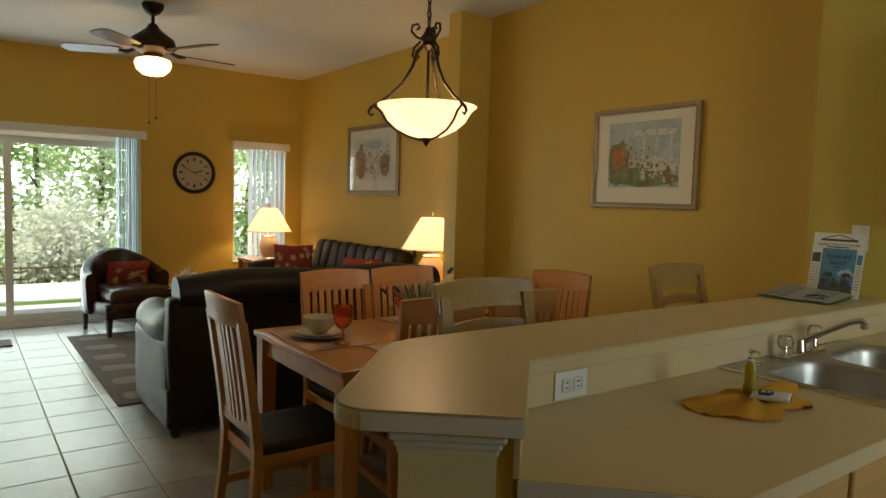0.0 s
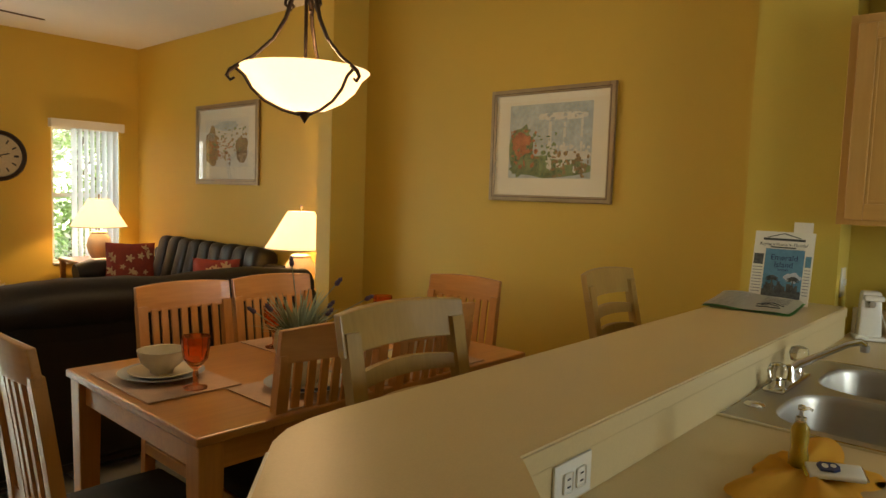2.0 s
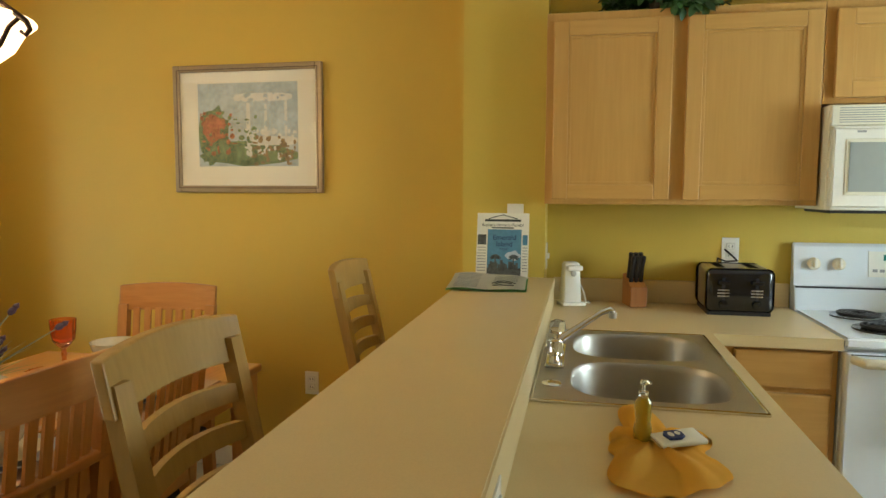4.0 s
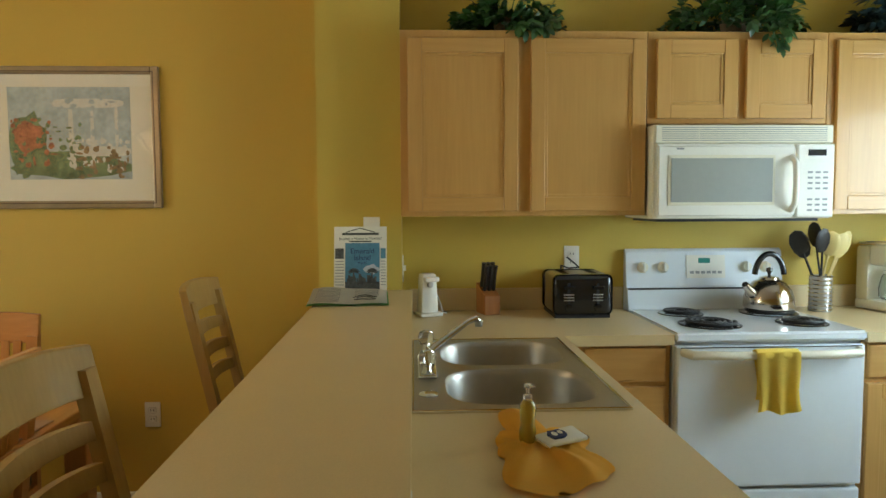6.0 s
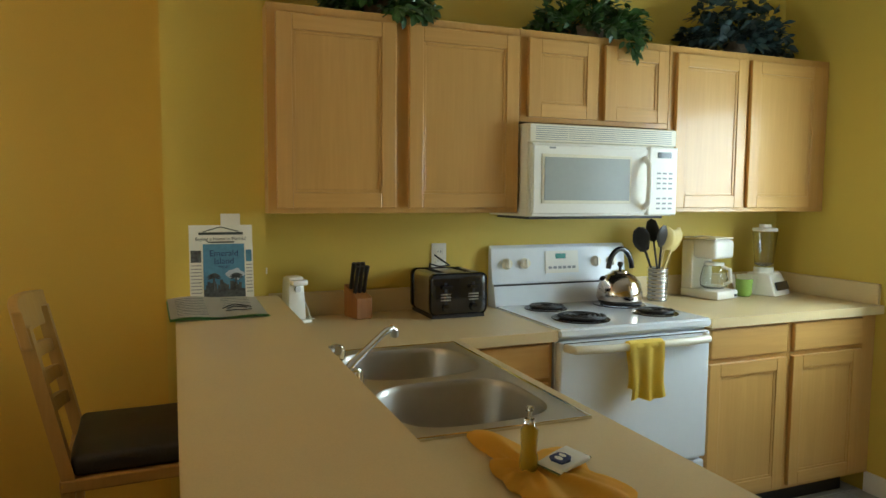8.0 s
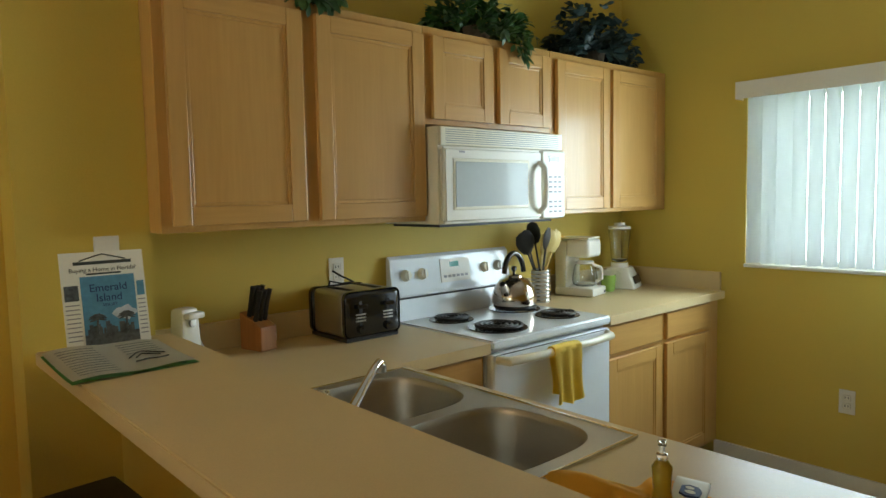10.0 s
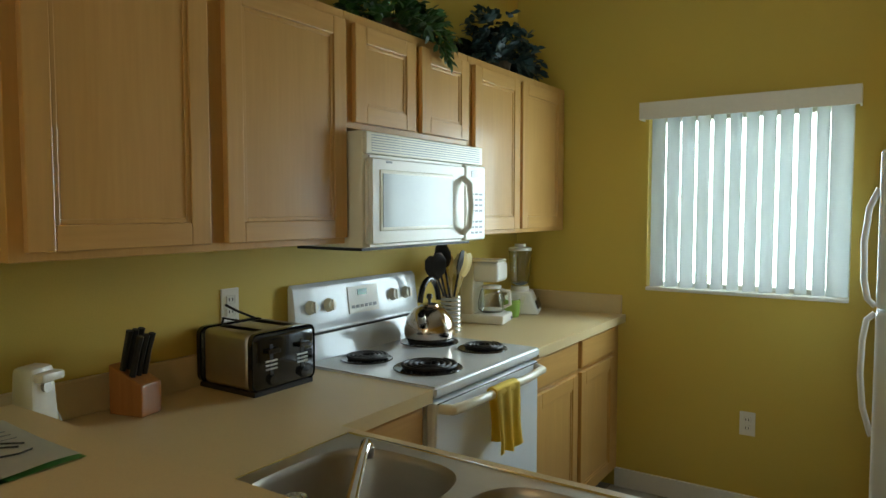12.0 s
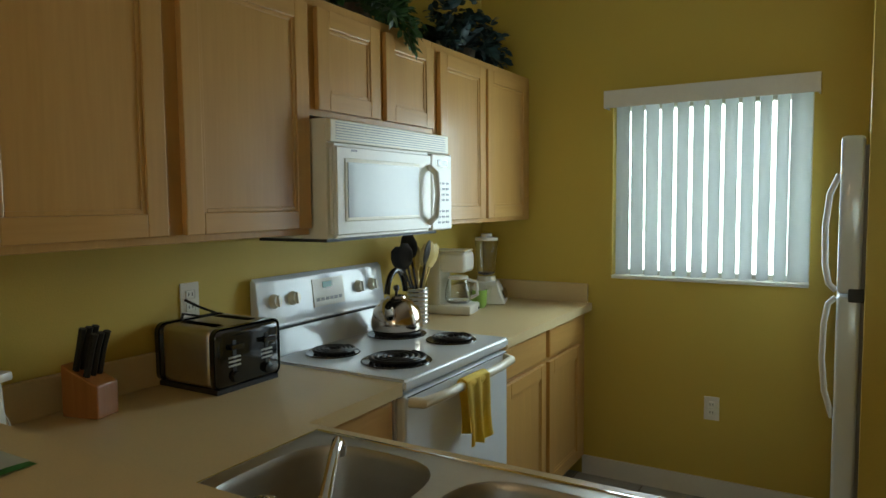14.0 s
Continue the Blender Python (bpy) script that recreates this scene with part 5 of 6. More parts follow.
# plants on top of the wall cabinets
def leaf_mesh(name, w, l, mat):
    bm = bmesh.new()
    rows = []
    for i, k in enumerate((0.02, 0.7, 1.0, 0.75, 0.03)):
        yy = l * i / 4
        droop = -0.18 * l * (i / 4) ** 2
        rows.append([bm.verts.new((-w / 2 * k, yy, droop + 0.10 * w * k)), bm.verts.new((0, yy, droop)), bm.verts.new((w / 2 * k, yy, droop + 0.10 * w * k))])
    for a, b in zip(rows, rows[1:]):
        for k in range(2):
            bm.faces.new((a[k], a[k + 1], b[k + 1], b[k]))
    me = bpy.data.meshes.new(name)
    bm.to_mesh(me)
    bm.free()
    me.materials.append(M[mat])
    me.polygons.foreach_set("use_smooth", [True] * len(me.polygons))
    return me


def sprig_mesh(name, w, l, mat, seed):
    """Five leaves on a short twig."""
    r = random.Random(seed)
    bm = bmesh.new()
    for k in range(5):
        one = bmesh.new()
        src = leaf_mesh("leaf_blank", w, l, mat)
        one.from_mesh(src)
        turn(one, Matrix.Translation((0, l * 0.35 * k / 2, 0)) @ Euler((radians(r.uniform(-30, 35)), radians(r.uniform(-35, 35)), radians((-55, 50, -20, 25, 0)[k] + r.uniform(-12, 12)))).to_matrix().to_4x4())
        me = bpy.data.meshes.new("twig")
        one.to_mesh(me)
        one.free()
        bm.from_mesh(me)
        bpy.data.meshes.remove(me)
        bpy.data.meshes.remove(src)
    me = bpy.data.meshes.new(name)
    bm.to_mesh(me)
    bm.free()
    me.materials.append(M[mat])
    me.polygons.foreach_set("use_smooth", [True] * len(me.polygons))
    return me


def plant(m, spread, count, mat, label, seed, size=(0.055, 0.10), trail=0.0):
    """A bushy plant; trail is how far its front hangs down over the cabinet's edge."""
    t = thing("potted_plant", m, label, "plant", "plants on the cabinets")
    part("basket", lathe([(0.05, 0), (0.065, 0.08), (0.058, 0.08), (0.045, 0.01), (0.0, 0.01)], 0, 0, 0, 18), "bark", t, smooth=True)
    r = random.Random(seed)
    kinds = [sprig_mesh("sprig", size[0] * k, size[1] * k, mat, seed * 10 + q) for q, k in enumerate((0.65, 0.8, 1.0, 0.9))]
    for k in range(9):
        a = k * math.tau / 9
        tip = Vector((spread[0] * 0.75 * math.cos(a), spread[1] * 0.75 * math.sin(a), 0.08 + 0.06 * r.random()))
        part("stem", tube([(0, 0, 0.06), tip * 0.5 + Vector((0, 0, 0.13)), tip], 0.003, 5), mat, t)
    for i in range(count):
        a, q = r.uniform(0, math.tau), r.random() ** 0.45
        bump = 0.75 + 0.35 * math.sin(3 * a + seed) * q
        h = 0.02 + spread[2] * bump * (1 - q * q * 0.8) * r.uniform(0.15, 1.0)
        ob = new("sprig", r.choice(kinds))
        ob.parent = t
        ob.matrix_local = Matrix.Translation((spread[0] * q * math.cos(a), spread[1] * q * math.sin(a), h)) @ Euler((radians(r.uniform(-25, 50)), radians(r.uniform(-35, 35)), a - math.pi / 2 + r.uniform(-0.8, 0.8))).to_matrix().to_4x4()
    for i in range(14 if trail else 0):
        ob = new("sprig", r.choice(kinds))
        ob.parent = t
        k = r.random()
        ob.matrix_local = Matrix.Translation((-spread[0] - 0.03 - 0.02 * r.random(), -spread[1] * 0.35 + r.uniform(-0.10, 0.10) * (1.1 - k), 0.05 - trail * k)) @ Euler((radians(r.uniform(-75, -40)), radians(r.uniform(-25, 25)), radians(90 + r.uniform(-40, 40)))).to_matrix().to_4x4()


plant(pose(3.42, 1.04, UT + 0.001), (0.12, 0.22, 0.20), 150, "leaf", "dark green ivy plant in a basket on the cabinet", 1, (0.030, 0.055), 0.03)
plant(pose(3.40, 0.05, UT + 0.001), (0.13, 0.27, 0.33), 230, "leaf", "trailing green ivy plant in a basket on the cabinet", 2, (0.028, 0.055), 0.11)
plant(pose(3.41, -0.82, UT + 0.001), (0.13, 0.30, 0.42), 260, "leaf_blue", "bluish green silk plant in a basket on the cabinet", 3, (0.034, 0.055))

# ---------------------------------------------------------------- dining area


def dining_chair(m, label):
    """A slat-back chair facing local +y; the back stands at the origin."""
    t = thing("dining_chair", m, label, "chair", "dining chairs")
    W, TOP = 0.40, 1.025
    lean = lambda z: -0.01 - 0.075 * max(0, (z - 0.45) / 0.58) ** 1.2 - 0.05 * max(0, (0.4 - z) / 0.4) ** 1.5
    zs = [0.0, 0.12, 0.25, 0.38, 0.45, 0.55, 0.70, 0.85, 0.95]

    def bent(x, w, d, zz, taper=0.0):
        bm = bmesh.new()
        rings = []
        for z in zz:
            y = lean(z)
            ww = w * (1 - taper * abs(z - 0.45))
            rings.append([bm.verts.new((x + a * ww / 2, y + b * d / 2, z)) for a, b in ((-1, -1), (1, -1), (1, 1), (-1, 1))])
        for a, b in zip(rings, rings[1:]):
            for k in range(4):
                bm.faces.new((a[k], a[(k + 1) % 4], b[(k + 1) % 4], b[k]))
        bm.faces.new(list(reversed(rings[0])))
        bm.faces.new(rings[-1])
        return bm
    for s in (-1, 1):
        part("back_leg", bent(s * (W / 2 - 0.02), 0.042, 0.034, zs, 0.25), "chair_z", t)
        part("front_leg", bx(s * (W / 2 - 0.02) - 0.021, s * (W / 2 - 0.02) + 0.021, 0.375, 0.417, 0, 0.43, bevel=0.004), "chair_z", t)
        part("stretcher", bx(s * (W / 2 - 0.02) - 0.01, s * (W / 2 - 0.02) + 0.01, -0.01, 0.38, 0.20, 0.235), "chair_z", t)
    back = part("backrest", bmesh.new(), "chair_x", t)
    rail = bmesh.new()
    n = 10
    cols = []
    for i in range(n + 1):
        u = i / n * 2 - 1
        x = u * W / 2
        c = -0.022 * (1 - u * u)
        cols.append([rail.verts.new((x, lean(z) + c + d, z + (0.010 * (1 - u * u) if z > 0.96 else 0))) for z, d in ((0.925, -0.012), (0.925, 0.012), (TOP, 0.010), (TOP, -0.012))])
    for a, b in zip(cols, cols[1:]):
        for k in range(4):
            rail.faces.new((a[k], a[(k + 1) % 4], b[(k + 1) % 4], b[k]))
    rail.faces.new(list(reversed(cols[0])))
    rail.faces.new(cols[-1])
    part("top_rail", rail, "chair_x", back, bevel=0.004)
    part("lower_rail", bx(-W / 2 + 0.04, W / 2 - 0.04, lean(0.53) - 0.012, lean(0.53) + 0.012, 0.50, 0.555, bevel=0.003), "chair_x", back)
    for i in range(7):
        u = (i - 3) / 3
        x = u * (W / 2 - 0.072)
        part("slat", turn(bent(0, 0.026, 0.010, [0.54, 0.62, 0.70, 0.78, 0.86, 0.935]), Matrix.Translation((x, -0.014 * (1 - u * u), 0))), "chair_z", back)
    part("seat_frame", bx(-W / 2, W / 2, -0.01, 0.42, 0.39, 0.435, bevel=0.005), "chair_x", t)
    part("seat", puff(-W / 2 + 0.012, W / 2 - 0.012, 0.005, 0.415, 0.43, 0.475, 0.016, 0.012, 1, 3), "cushion_black", t, "black padded seat", smooth=True)
    return t


LBL = "honey maple slat-back dining chair with black seat"
ch = dining_chair(pose(1.03, 2.895, 0, 0, 0, -90), LBL + " at the table's end")
for m in (pose(1.745, 3.435, 0, 0, 0, 180), pose(2.17, 3.445, 0, 0, 0, 178), pose(2.825, 2.985, 0, 0, 0, 98), pose(1.72, 2.575, 0, 0, 0, -4), pose(2.16, 2.57, 0, 0, 0, 3)):
    tagged(copy_thing(ch, m), LBL + " tucked under the table")

TZ = 0.775
T0 = (1.262, 2.73, 2.50, 3.42)
tb = thing("dining_table", pose(0, 0, 0), "honey wood rectangular dining table laid for a meal", "table")
top = bx(T0[0], T0[1], T0[2], T0[3], TZ - 0.028, TZ, bevel=0.006)
part("tabletop", top, "table_x", tb)
for x in (T0[0] + 0.05, T0[1] - 0.05):
    for y in (T0[2] + 0.05, T0[3] - 0.05):
        lg = bx(x - 0.038, x + 0.038, y - 0.038, y + 0.038, 0, TZ - 0.029)
        for v in lg.verts:
            if v.co.z < 0.1:
                v.co.x = x + (v.co.x - x) * 0.72
                v.co.y = y + (v.co.y - y) * 0.72
        part("leg", lg, "chair_z", tb, bevel=0.004)
for a, b, c, d in ((T0[0] + 0.088, T0[1] - 0.088, T0[2] + 0.035, T0[2] + 0.055), (T0[0] + 0.088, T0[1] - 0.088, T0[3] - 0.055, T0[3] - 0.035), (T0[0] + 0.035, T0[0] + 0.055, T0[2] + 0.088, T0[3] - 0.088), (T0[1] - 0.055, T0[1] - 0.035, T0[2] + 0.088, T0[3] - 0.088)):
    part("apron", bx(a, b, c, d, TZ - 0.115, TZ - 0.029), "chair_x", tb)

# place settings
proto = {}


def setting(x, y, a):
    m = pose(x, y, TZ + 0.001, 0, 0, a)
    if proto:
        for k, o in proto.items():
            copy_thing(o, m @ Matrix.Translation(proto_at[k]))
        return
    p = thing("placemat", m, "woven tan placemat on the dining table", "placemat", "place settings")
    part("weave", bx(-0.22, 0.22, -0.155, 0.155, 0, 0.004, bevel=0.001), "placemat", p)
    proto["mat"] = p
    proto["plate"] = thing("dinner_plate", m @ Matrix.Translation((-0.02, 0, 0.0045)), "cream plate with a blue rim on a placemat", "plate", "place settings")
    part("plate", lathe([(0.075, 0), (0.08, 0.004), (0.135, 0.020), (0.138, 0.023), (0.132, 0.023), (0.08, 0.008), (0.0, 0.007)], 0, 0, 0, 36), "ceramic_blue", proto["plate"], smooth=True)
    proto["side"] = thing("salad_plate", m @ Matrix.Translation((-0.02, 0, 0.013)), "small cream plate stacked on the dinner plate", "plate", "place settings")
    part("plate", lathe([(0.06, 0), (0.065, 0.004), (0.105, 0.016), (0.107, 0.019), (0.102, 0.019), (0.064, 0.008), (0.0, 0.007)], 0, 0, 0, 32), "ceramic", proto["side"], smooth=True)
    proto["bowl"] = thing("soup_bowl", m @ Matrix.Translation((-0.02, 0, 0.0215)), "cream ceramic soup bowl on stacked plates", "bowl", "place settings")
    part("bowl", lathe([(0.035, 0), (0.037, 0.010), (0.065, 0.035), (0.077, 0.072), (0.079, 0.078), (0.074, 0.077), (0.060, 0.037), (0.032, 0.014), (0.0, 0.013)], 0, 0, 0, 32), "ceramic", proto["bowl"], smooth=True)
    proto["goblet"] = thing("goblet", m @ Matrix.Translation((0.17, 0.02, 0.0045)), "amber orange pressed glass goblet", "glass", "place settings")
    g = lathe([(0.036, 0), (0.037, 0.004), (0.010, 0.012), (0.007, 0.03), (0.010, 0.045), (0.007, 0.06), (0.018, 0.070), (0.036, 0.095), (0.041, 0.13), (0.043, 0.17), (0.040, 0.17), (0.037, 0.13), (0.032, 0.098), (0.012, 0.078), (0.0, 0.075)], 0, 0, 0, 24)
    for i, v in enumerate(g.verts):
        if v.co.z > 0.075:
            k = 1 + 0.045 * math.cos(math.atan2(v.co.y, v.co.x) * 12)
            v.co.x *= k
            v.co.y *= k
    part("glass", g, "amber", proto["goblet"], smooth=True)


proto_at = {"mat": (0, 0, 0), "plate": (-0.02, 0, 0.0045), "side": (-0.02, 0, 0.013), "bowl": (-0.02, 0, 0.0215), "goblet": (0.17, 0.02, 0.0045)}
setting(1.45, 3.07, -90)
setting(2.15, 3.24, 180)
setting(1.76, 2.68, 0)
setting(2.26, 2.68, 0)
setting(2.55, 3.0, 90)

pt = thing("lavender_pot", pose(1.93, 2.99, TZ + 0.001), "lavender plant in a pale celadon bowl on the table", "plant")
part("pot", lathe([(0.045, 0), (0.075, 0.02), (0.092, 0.06), (0.088, 0.105), (0.080, 0.118), (0.075, 0.116), (0.082, 0.1), (0.0, 0.095)], 0, 0, 0, 30), "pot_green", pt, smooth=True)
rl = random.Random(11)
blade = [leaf_mesh("blade", 0.009, l, "lavender_leaf") for l in (0.12, 0.15, 0.18)]
for i in range(150):
    a, e = rl.uniform(0, math.tau), rl.uniform(15, 85)
    ob = new("blade", rl.choice(blade))
    ob.parent = pt
    ob.matrix_local = Matrix.Translation((0.035 * math.cos(a), 0.035 * math.sin(a), 0.10)) @ Matrix.Rotation(a - math.pi / 2 + rl.uniform(-0.3, 0.3), 4, "Z") @ Matrix.Rotation(radians(e), 4, "X")
for dx, dy, h in ((-0.02, 0.02, 0.37), (0.10, -0.10, 0.30), (0.20, -0.16, 0.24), (0.13, -0.02, 0.20), (0.09, -0.06, 0.18), (-0.13, 0.10, 0.19), (-0.09, 0.05, 0.20)):
    st = part("stalk", tube([(0, 0, 0.10), (dx * 0.4, dy * 0.4, h * 0.65), (dx, dy, h)], 0.002, 5), "lavender_leaf", pt)
    d = Vector((dx * 0.6, dy * 0.6, h * 0.35)).normalized()
    fl = lathe([(0.0, -0.012), (0.008, -0.006), (0.010, 0.004), (0.007, 0.014), (0.009, 0.02), (0.0, 0.032)], 0, 0, 0, 9)
    part("flower", turn(fl, Matrix.Translation((dx, dy, h)) @ d.to_track_quat("Z", "Y").to_matrix().to_4x4()), "lavender_flower", st)


def bar_stool(m, label):
    """A ladder-back counter stool facing local +y; its back at the origin."""
    t = thing("bar_stool", m, label, "stool", "bar stools")
    W = 0.415
    lean = lambda z: -0.10 * max(0, (z - 0.70) / 0.46) - 0.03 * max(0, (0.7 - z) / 0.7)

    def post(x, w, d, zz):
        bm = bmesh.new()
        rings = [[bm.verts.new((x + a * w / 2 * (1 - 0.15 * abs(z - 0.7)), lean(z) + b * d / 2, z)) for a, b in ((-1, -1), (1, -1), (1, 1), (-1, 1))] for z in zz]
        for a, b in zip(rings, rings[1:]):
            for k in range(4):
                bm.faces.new((a[k], a[(k + 1) % 4], b[(k + 1) % 4], b[k]))
        bm.faces.new(list(reversed(rings[0])))
        bm.faces.new(rings[-1])
        return bm
    for s in (-1, 1):
        part("back_post", post(s * (W / 2 - 0.025), 0.045, 0.032, [0, 0.25, 0.5, 0.7, 0.85, 1.0, 1.10]), "stool_z", t)
        part("front_leg", bx(s * (W / 2 - 0.025) - 0.02, s * (W / 2 - 0.025) + 0.02, 0.35, 0.39, 0, 0.68, bevel=0.004), "stool_z", t)
        part("side_stretcher", bx(s * (W / 2 - 0.025) - 0.01, s * (W / 2 - 0.025) + 0.01, 0.0, 0.36, 0.30, 0.335), "stool_z", t)
    part("foot_rail", bx(-W / 2 + 0.04, W / 2 - 0.04, 0.36, 0.38, 0.18, 0.215), "stool_z", t)
    part("back_stretcher", bx(-W / 2 + 0.04, W / 2 - 0.04, -0.03, -0.01, 0.22, 0.25), "stool_z", t)

    def curved(z0, z1, half_w, th, rise):
        bm = bmesh.new()
        cols = []
        for i in range(11):
            u = i / 5 - 1
            c = -0.03 * (1 - u * u)
            up = rise * (1 - u * u)
            cols.append([bm.verts.new((u * half_w, lean(z) + c + d, z + (up if z > (z0 + z1) / 2 else up * 0.6))) for z, d in ((z0, -th / 2), (z0, th / 2), (z1, th / 2), (z1, -th / 2))])
        for a, b in zip(cols, cols[1:]):
            for k in range(4):
                bm.faces.new((a[k], a[(k + 1) % 4], b[(k + 1) % 4], b[k]))
        bm.faces.new(list(reversed(cols[0])))
        bm.faces.new(cols[-1])
        return bm
    part("crest_rail", curved(1.045, 1.142, W / 2 + 0.006, 0.024, 0.012), "stool_z", t, bevel=0.004)
    for z in (0.965, 0.885, 0.805):
        part("rung", curved(z, z + 0.036, W / 2 - 0.03, 0.016, 0.012), "stool_z", t)
    part("seat_frame", bx(-W / 2, W / 2, -0.02, 0.40, 0.665, 0.70, bevel=0.005), "stool_z", t)
    part("seat", puff(-W / 2 + 0.005, W / 2 - 0.005, 0.0, 0.395, 0.70, 0.755, 0.02, 0.016, 4, 3), "cushion_black", t, "dark padded seat", smooth=True)
    return t


s1 = bar_stool(pose(1.60, 2.005, 0, 0, 0, 180), "pale wooden ladder-back bar stool drawn up to the bar")
copy_thing(s1, pose(2.84, 2.10, 0, 0, 0, 183))

# pendant lamp over the table
PX, PY = 1.99, 3.055
pl = thing("pendant_lamp", pose(PX, PY, 0), "wrought iron pendant lamp with a glowing alabaster bowl", "pendant lamp")
bw = part("bowl", shell([(0.012, 1.715), (0.08, 1.728), (0.145, 1.76), (0.19, 1.80), (0.215, 1.845), (0.245, 1.872), (0.243, 1.876), (0.212, 1.849), (0.186, 1.805), (0.142, 1.765), (0.08, 1.733)], 0, 0, 0, 40), "bowl_glass", pl, "glowing alabaster glass bowl", smooth=True)
bw.visible_shadow = False
part("finial", lathe([(0.0, 1.675), (0.010, 1.69), (0.020, 1.705), (0.034, 1.716), (0.030, 1.722), (0.0, 1.723)], 0, 0, 0, 18), "iron", pl, smooth=True)
part("stem", tube([(0, 0, 1.73), (0, 0, 2.19)], 0.007, 8), "iron", pl, smooth=True)
part("hub", lathe([(0.012, 2.14), (0.035, 2.16), (0.028, 2.18), (0.04, 2.20), (0.022, 2.225), (0.012, 2.25), (0.0, 2.26)], 0, 0, 0, 18), "iron", pl, smooth=True)
for k in range(3):
    a = radians(35 + 120 * k)
    ca, sa = math.cos(a), math.sin(a)
    P3 = lambda pts: [(r * ca, r * sa, zz) for r, zz in pts]
    arm = part("arm", tube(P3([(0.03, 2.16), (0.055, 2.13), (0.075, 2.06), (0.12, 1.98), (0.19, 1.91), (0.255, 1.865), (0.275, 1.85), (0.285, 1.83), (0.272, 1.815), (0.258, 1.825)]), [0.008, 0.009, 0.008, 0.007, 0.007, 0.008, 0.008, 0.007, 0.006, 0.005], 8), "iron", pl, smooth=True)
    part("scroll", tube(P3([(0.03, 2.19), (0.06, 2.20), (0.085, 2.225), (0.08, 2.255), (0.055, 2.262), (0.045, 2.245), (0.06, 2.235)]), 0.006, 8), "iron", arm, smooth=True)
    part("scroll", tube(P3([(0.04, 2.18), (0.07, 2.15), (0.078, 2.11), (0.055, 2.09), (0.045, 2.105), (0.055, 2.115)]), 0.006, 8), "iron", arm, smooth=True)
    part("rib", tube(P3([(0.255, 1.86), (0.225, 1.838), (0.198, 1.793), (0.152, 1.752), (0.085, 1.722), (0.02, 1.708)]), 0.006, 8), "iron", arm, smooth=True)
for i in range(int((CEIL - 2.29) / 0.036)):
    zc = 2.275 + i * 0.036
    a = 0 if i % 2 else math.pi / 2
    part("link", tube([(0.010 * math.cos(t) * math.cos(a), 0.010 * math.cos(t) * math.sin(a), zc + 0.023 * math.sin(t)) for t in [q * math.tau / 12 for q in range(12)]], 0.003, 5, closed=True), "iron", pl, smooth=True)
part("cord", tube([(0.004, 0.004, 2.25), (0.006, -0.003, 2.5), (0.003, 0.004, CEIL)], 0.003, 6), "frame_gold", pl)
part("canopy", lathe([(0.01, CEIL - 0.04), (0.045, CEIL - 0.03), (0.062, CEIL - 0.008), (0.062, CEIL)], 0, 0, 0, 24), "iron", pl, smooth=True)

# ---------------------------------------------------------------- living room


def sofa(m, L, label, back_h=0.92, tufts=0, arms=True):
    """A leather sofa facing local +y, its back along local y = 0, from x = 0 to L."""
    t = thing("sofa", m, label, "sofa")
    D = 0.90
    part("base", bx(0.02, L - 0.02, 0.02, D - 0.04, 0.06, 0.30, bevel=0.02), "leather", t)
    part("back_panel", puff(0.03, L - 0.03, 0.0, 0.14, 0.10, back_h - 0.12, 0.03, 0, 2, 4), "leather", t, smooth=True)
    n = max(2, round((L - 0.5) / 0.62))
    w = (L - 0.48) / n
    for i in range(n):
        x0 = 0.24 + i * w
        part("seat_cushion", puff(x0 + 0.005, x0 + w - 0.005, 0.22, D, 0.29, 0.47, 0.05, 0.03, i, 5), "leather", t, smooth=True)
        if tufts:
            for j in range(3):
                xa = x0 + j * w / 3
                part("back_roll", turn(puff(xa, xa + w / 3 + 0.01, -0.13, 0.11, 0.0, back_h - 0.42, 0.055, 0.02, i * 3 + j, 4), Matrix.Translation((0, 0.20, 0.42)) @ Matrix.Rotation(radians(14), 4, "X")), "leather", t, smooth=True)
        else:
            part("back_cushion", turn(puff(x0 - 0.02, x0 + w + 0.02, -0.13, 0.12, 0.0, back_h - 0.42, 0.07, 0.03, i + 7, 5), Matrix.Translation((0, 0.18, 0.42)) @ Matrix.Rotation(radians(10), 4, "X")), "leather", t, smooth=True)
    if not tufts:
        roll = tube([(0.08, 0.075, back_h - 0.10), (L * 0.25, 0.07, back_h - 0.085), (L * 0.5, 0.07, back_h - 0.10), (L * 0.75, 0.07, back_h - 0.085), (L - 0.08, 0.075, back_h - 0.10)], [0.10, 0.125, 0.118, 0.125, 0.10], 16)
        part("back_roll", roll, "leather", t, smooth=True)
    for s in ((0, 1) if arms else ()):
        x0 = 0 if s == 0 else L - 0.25
        arm = part("arm", puff(x0 + 0.02, x0 + 0.23, 0.05, D - 0.02, 0.07, 0.56, 0.03, 0, s, 5), "leather", t, smooth=True)
        pts = [(x0 + 0.125, 0.06 + (D - 0.06) * k / 6, 0.60 + 0.012 * math.sin(k * 1.7)) for k in range(7)]
        part("arm_pad", tube(pts, [0.08, 0.12, 0.125, 0.12, 0.125, 0.12, 0.09], 16), "leather", arm, smooth=True)
    for x in (0.08, L - 0.08):
        for y in (0.08, D - 0.10):
            part("foot", lathe([(0.022, 0), (0.034, 0.03), (0.036, 0.065)], x, y, 0, 14), "black_matte", t, smooth=True)
    return t


sofa(pose(1.045, 4.215, 0), 1.95, "dark brown leather loveseat with rolled back and arms", 0.94)
sofa(pose(NX - 0.03, 5.36, 0, 0, 0, 90), 2.20, "black leather sofa with channel tufted back", 0.93, tufts=1)


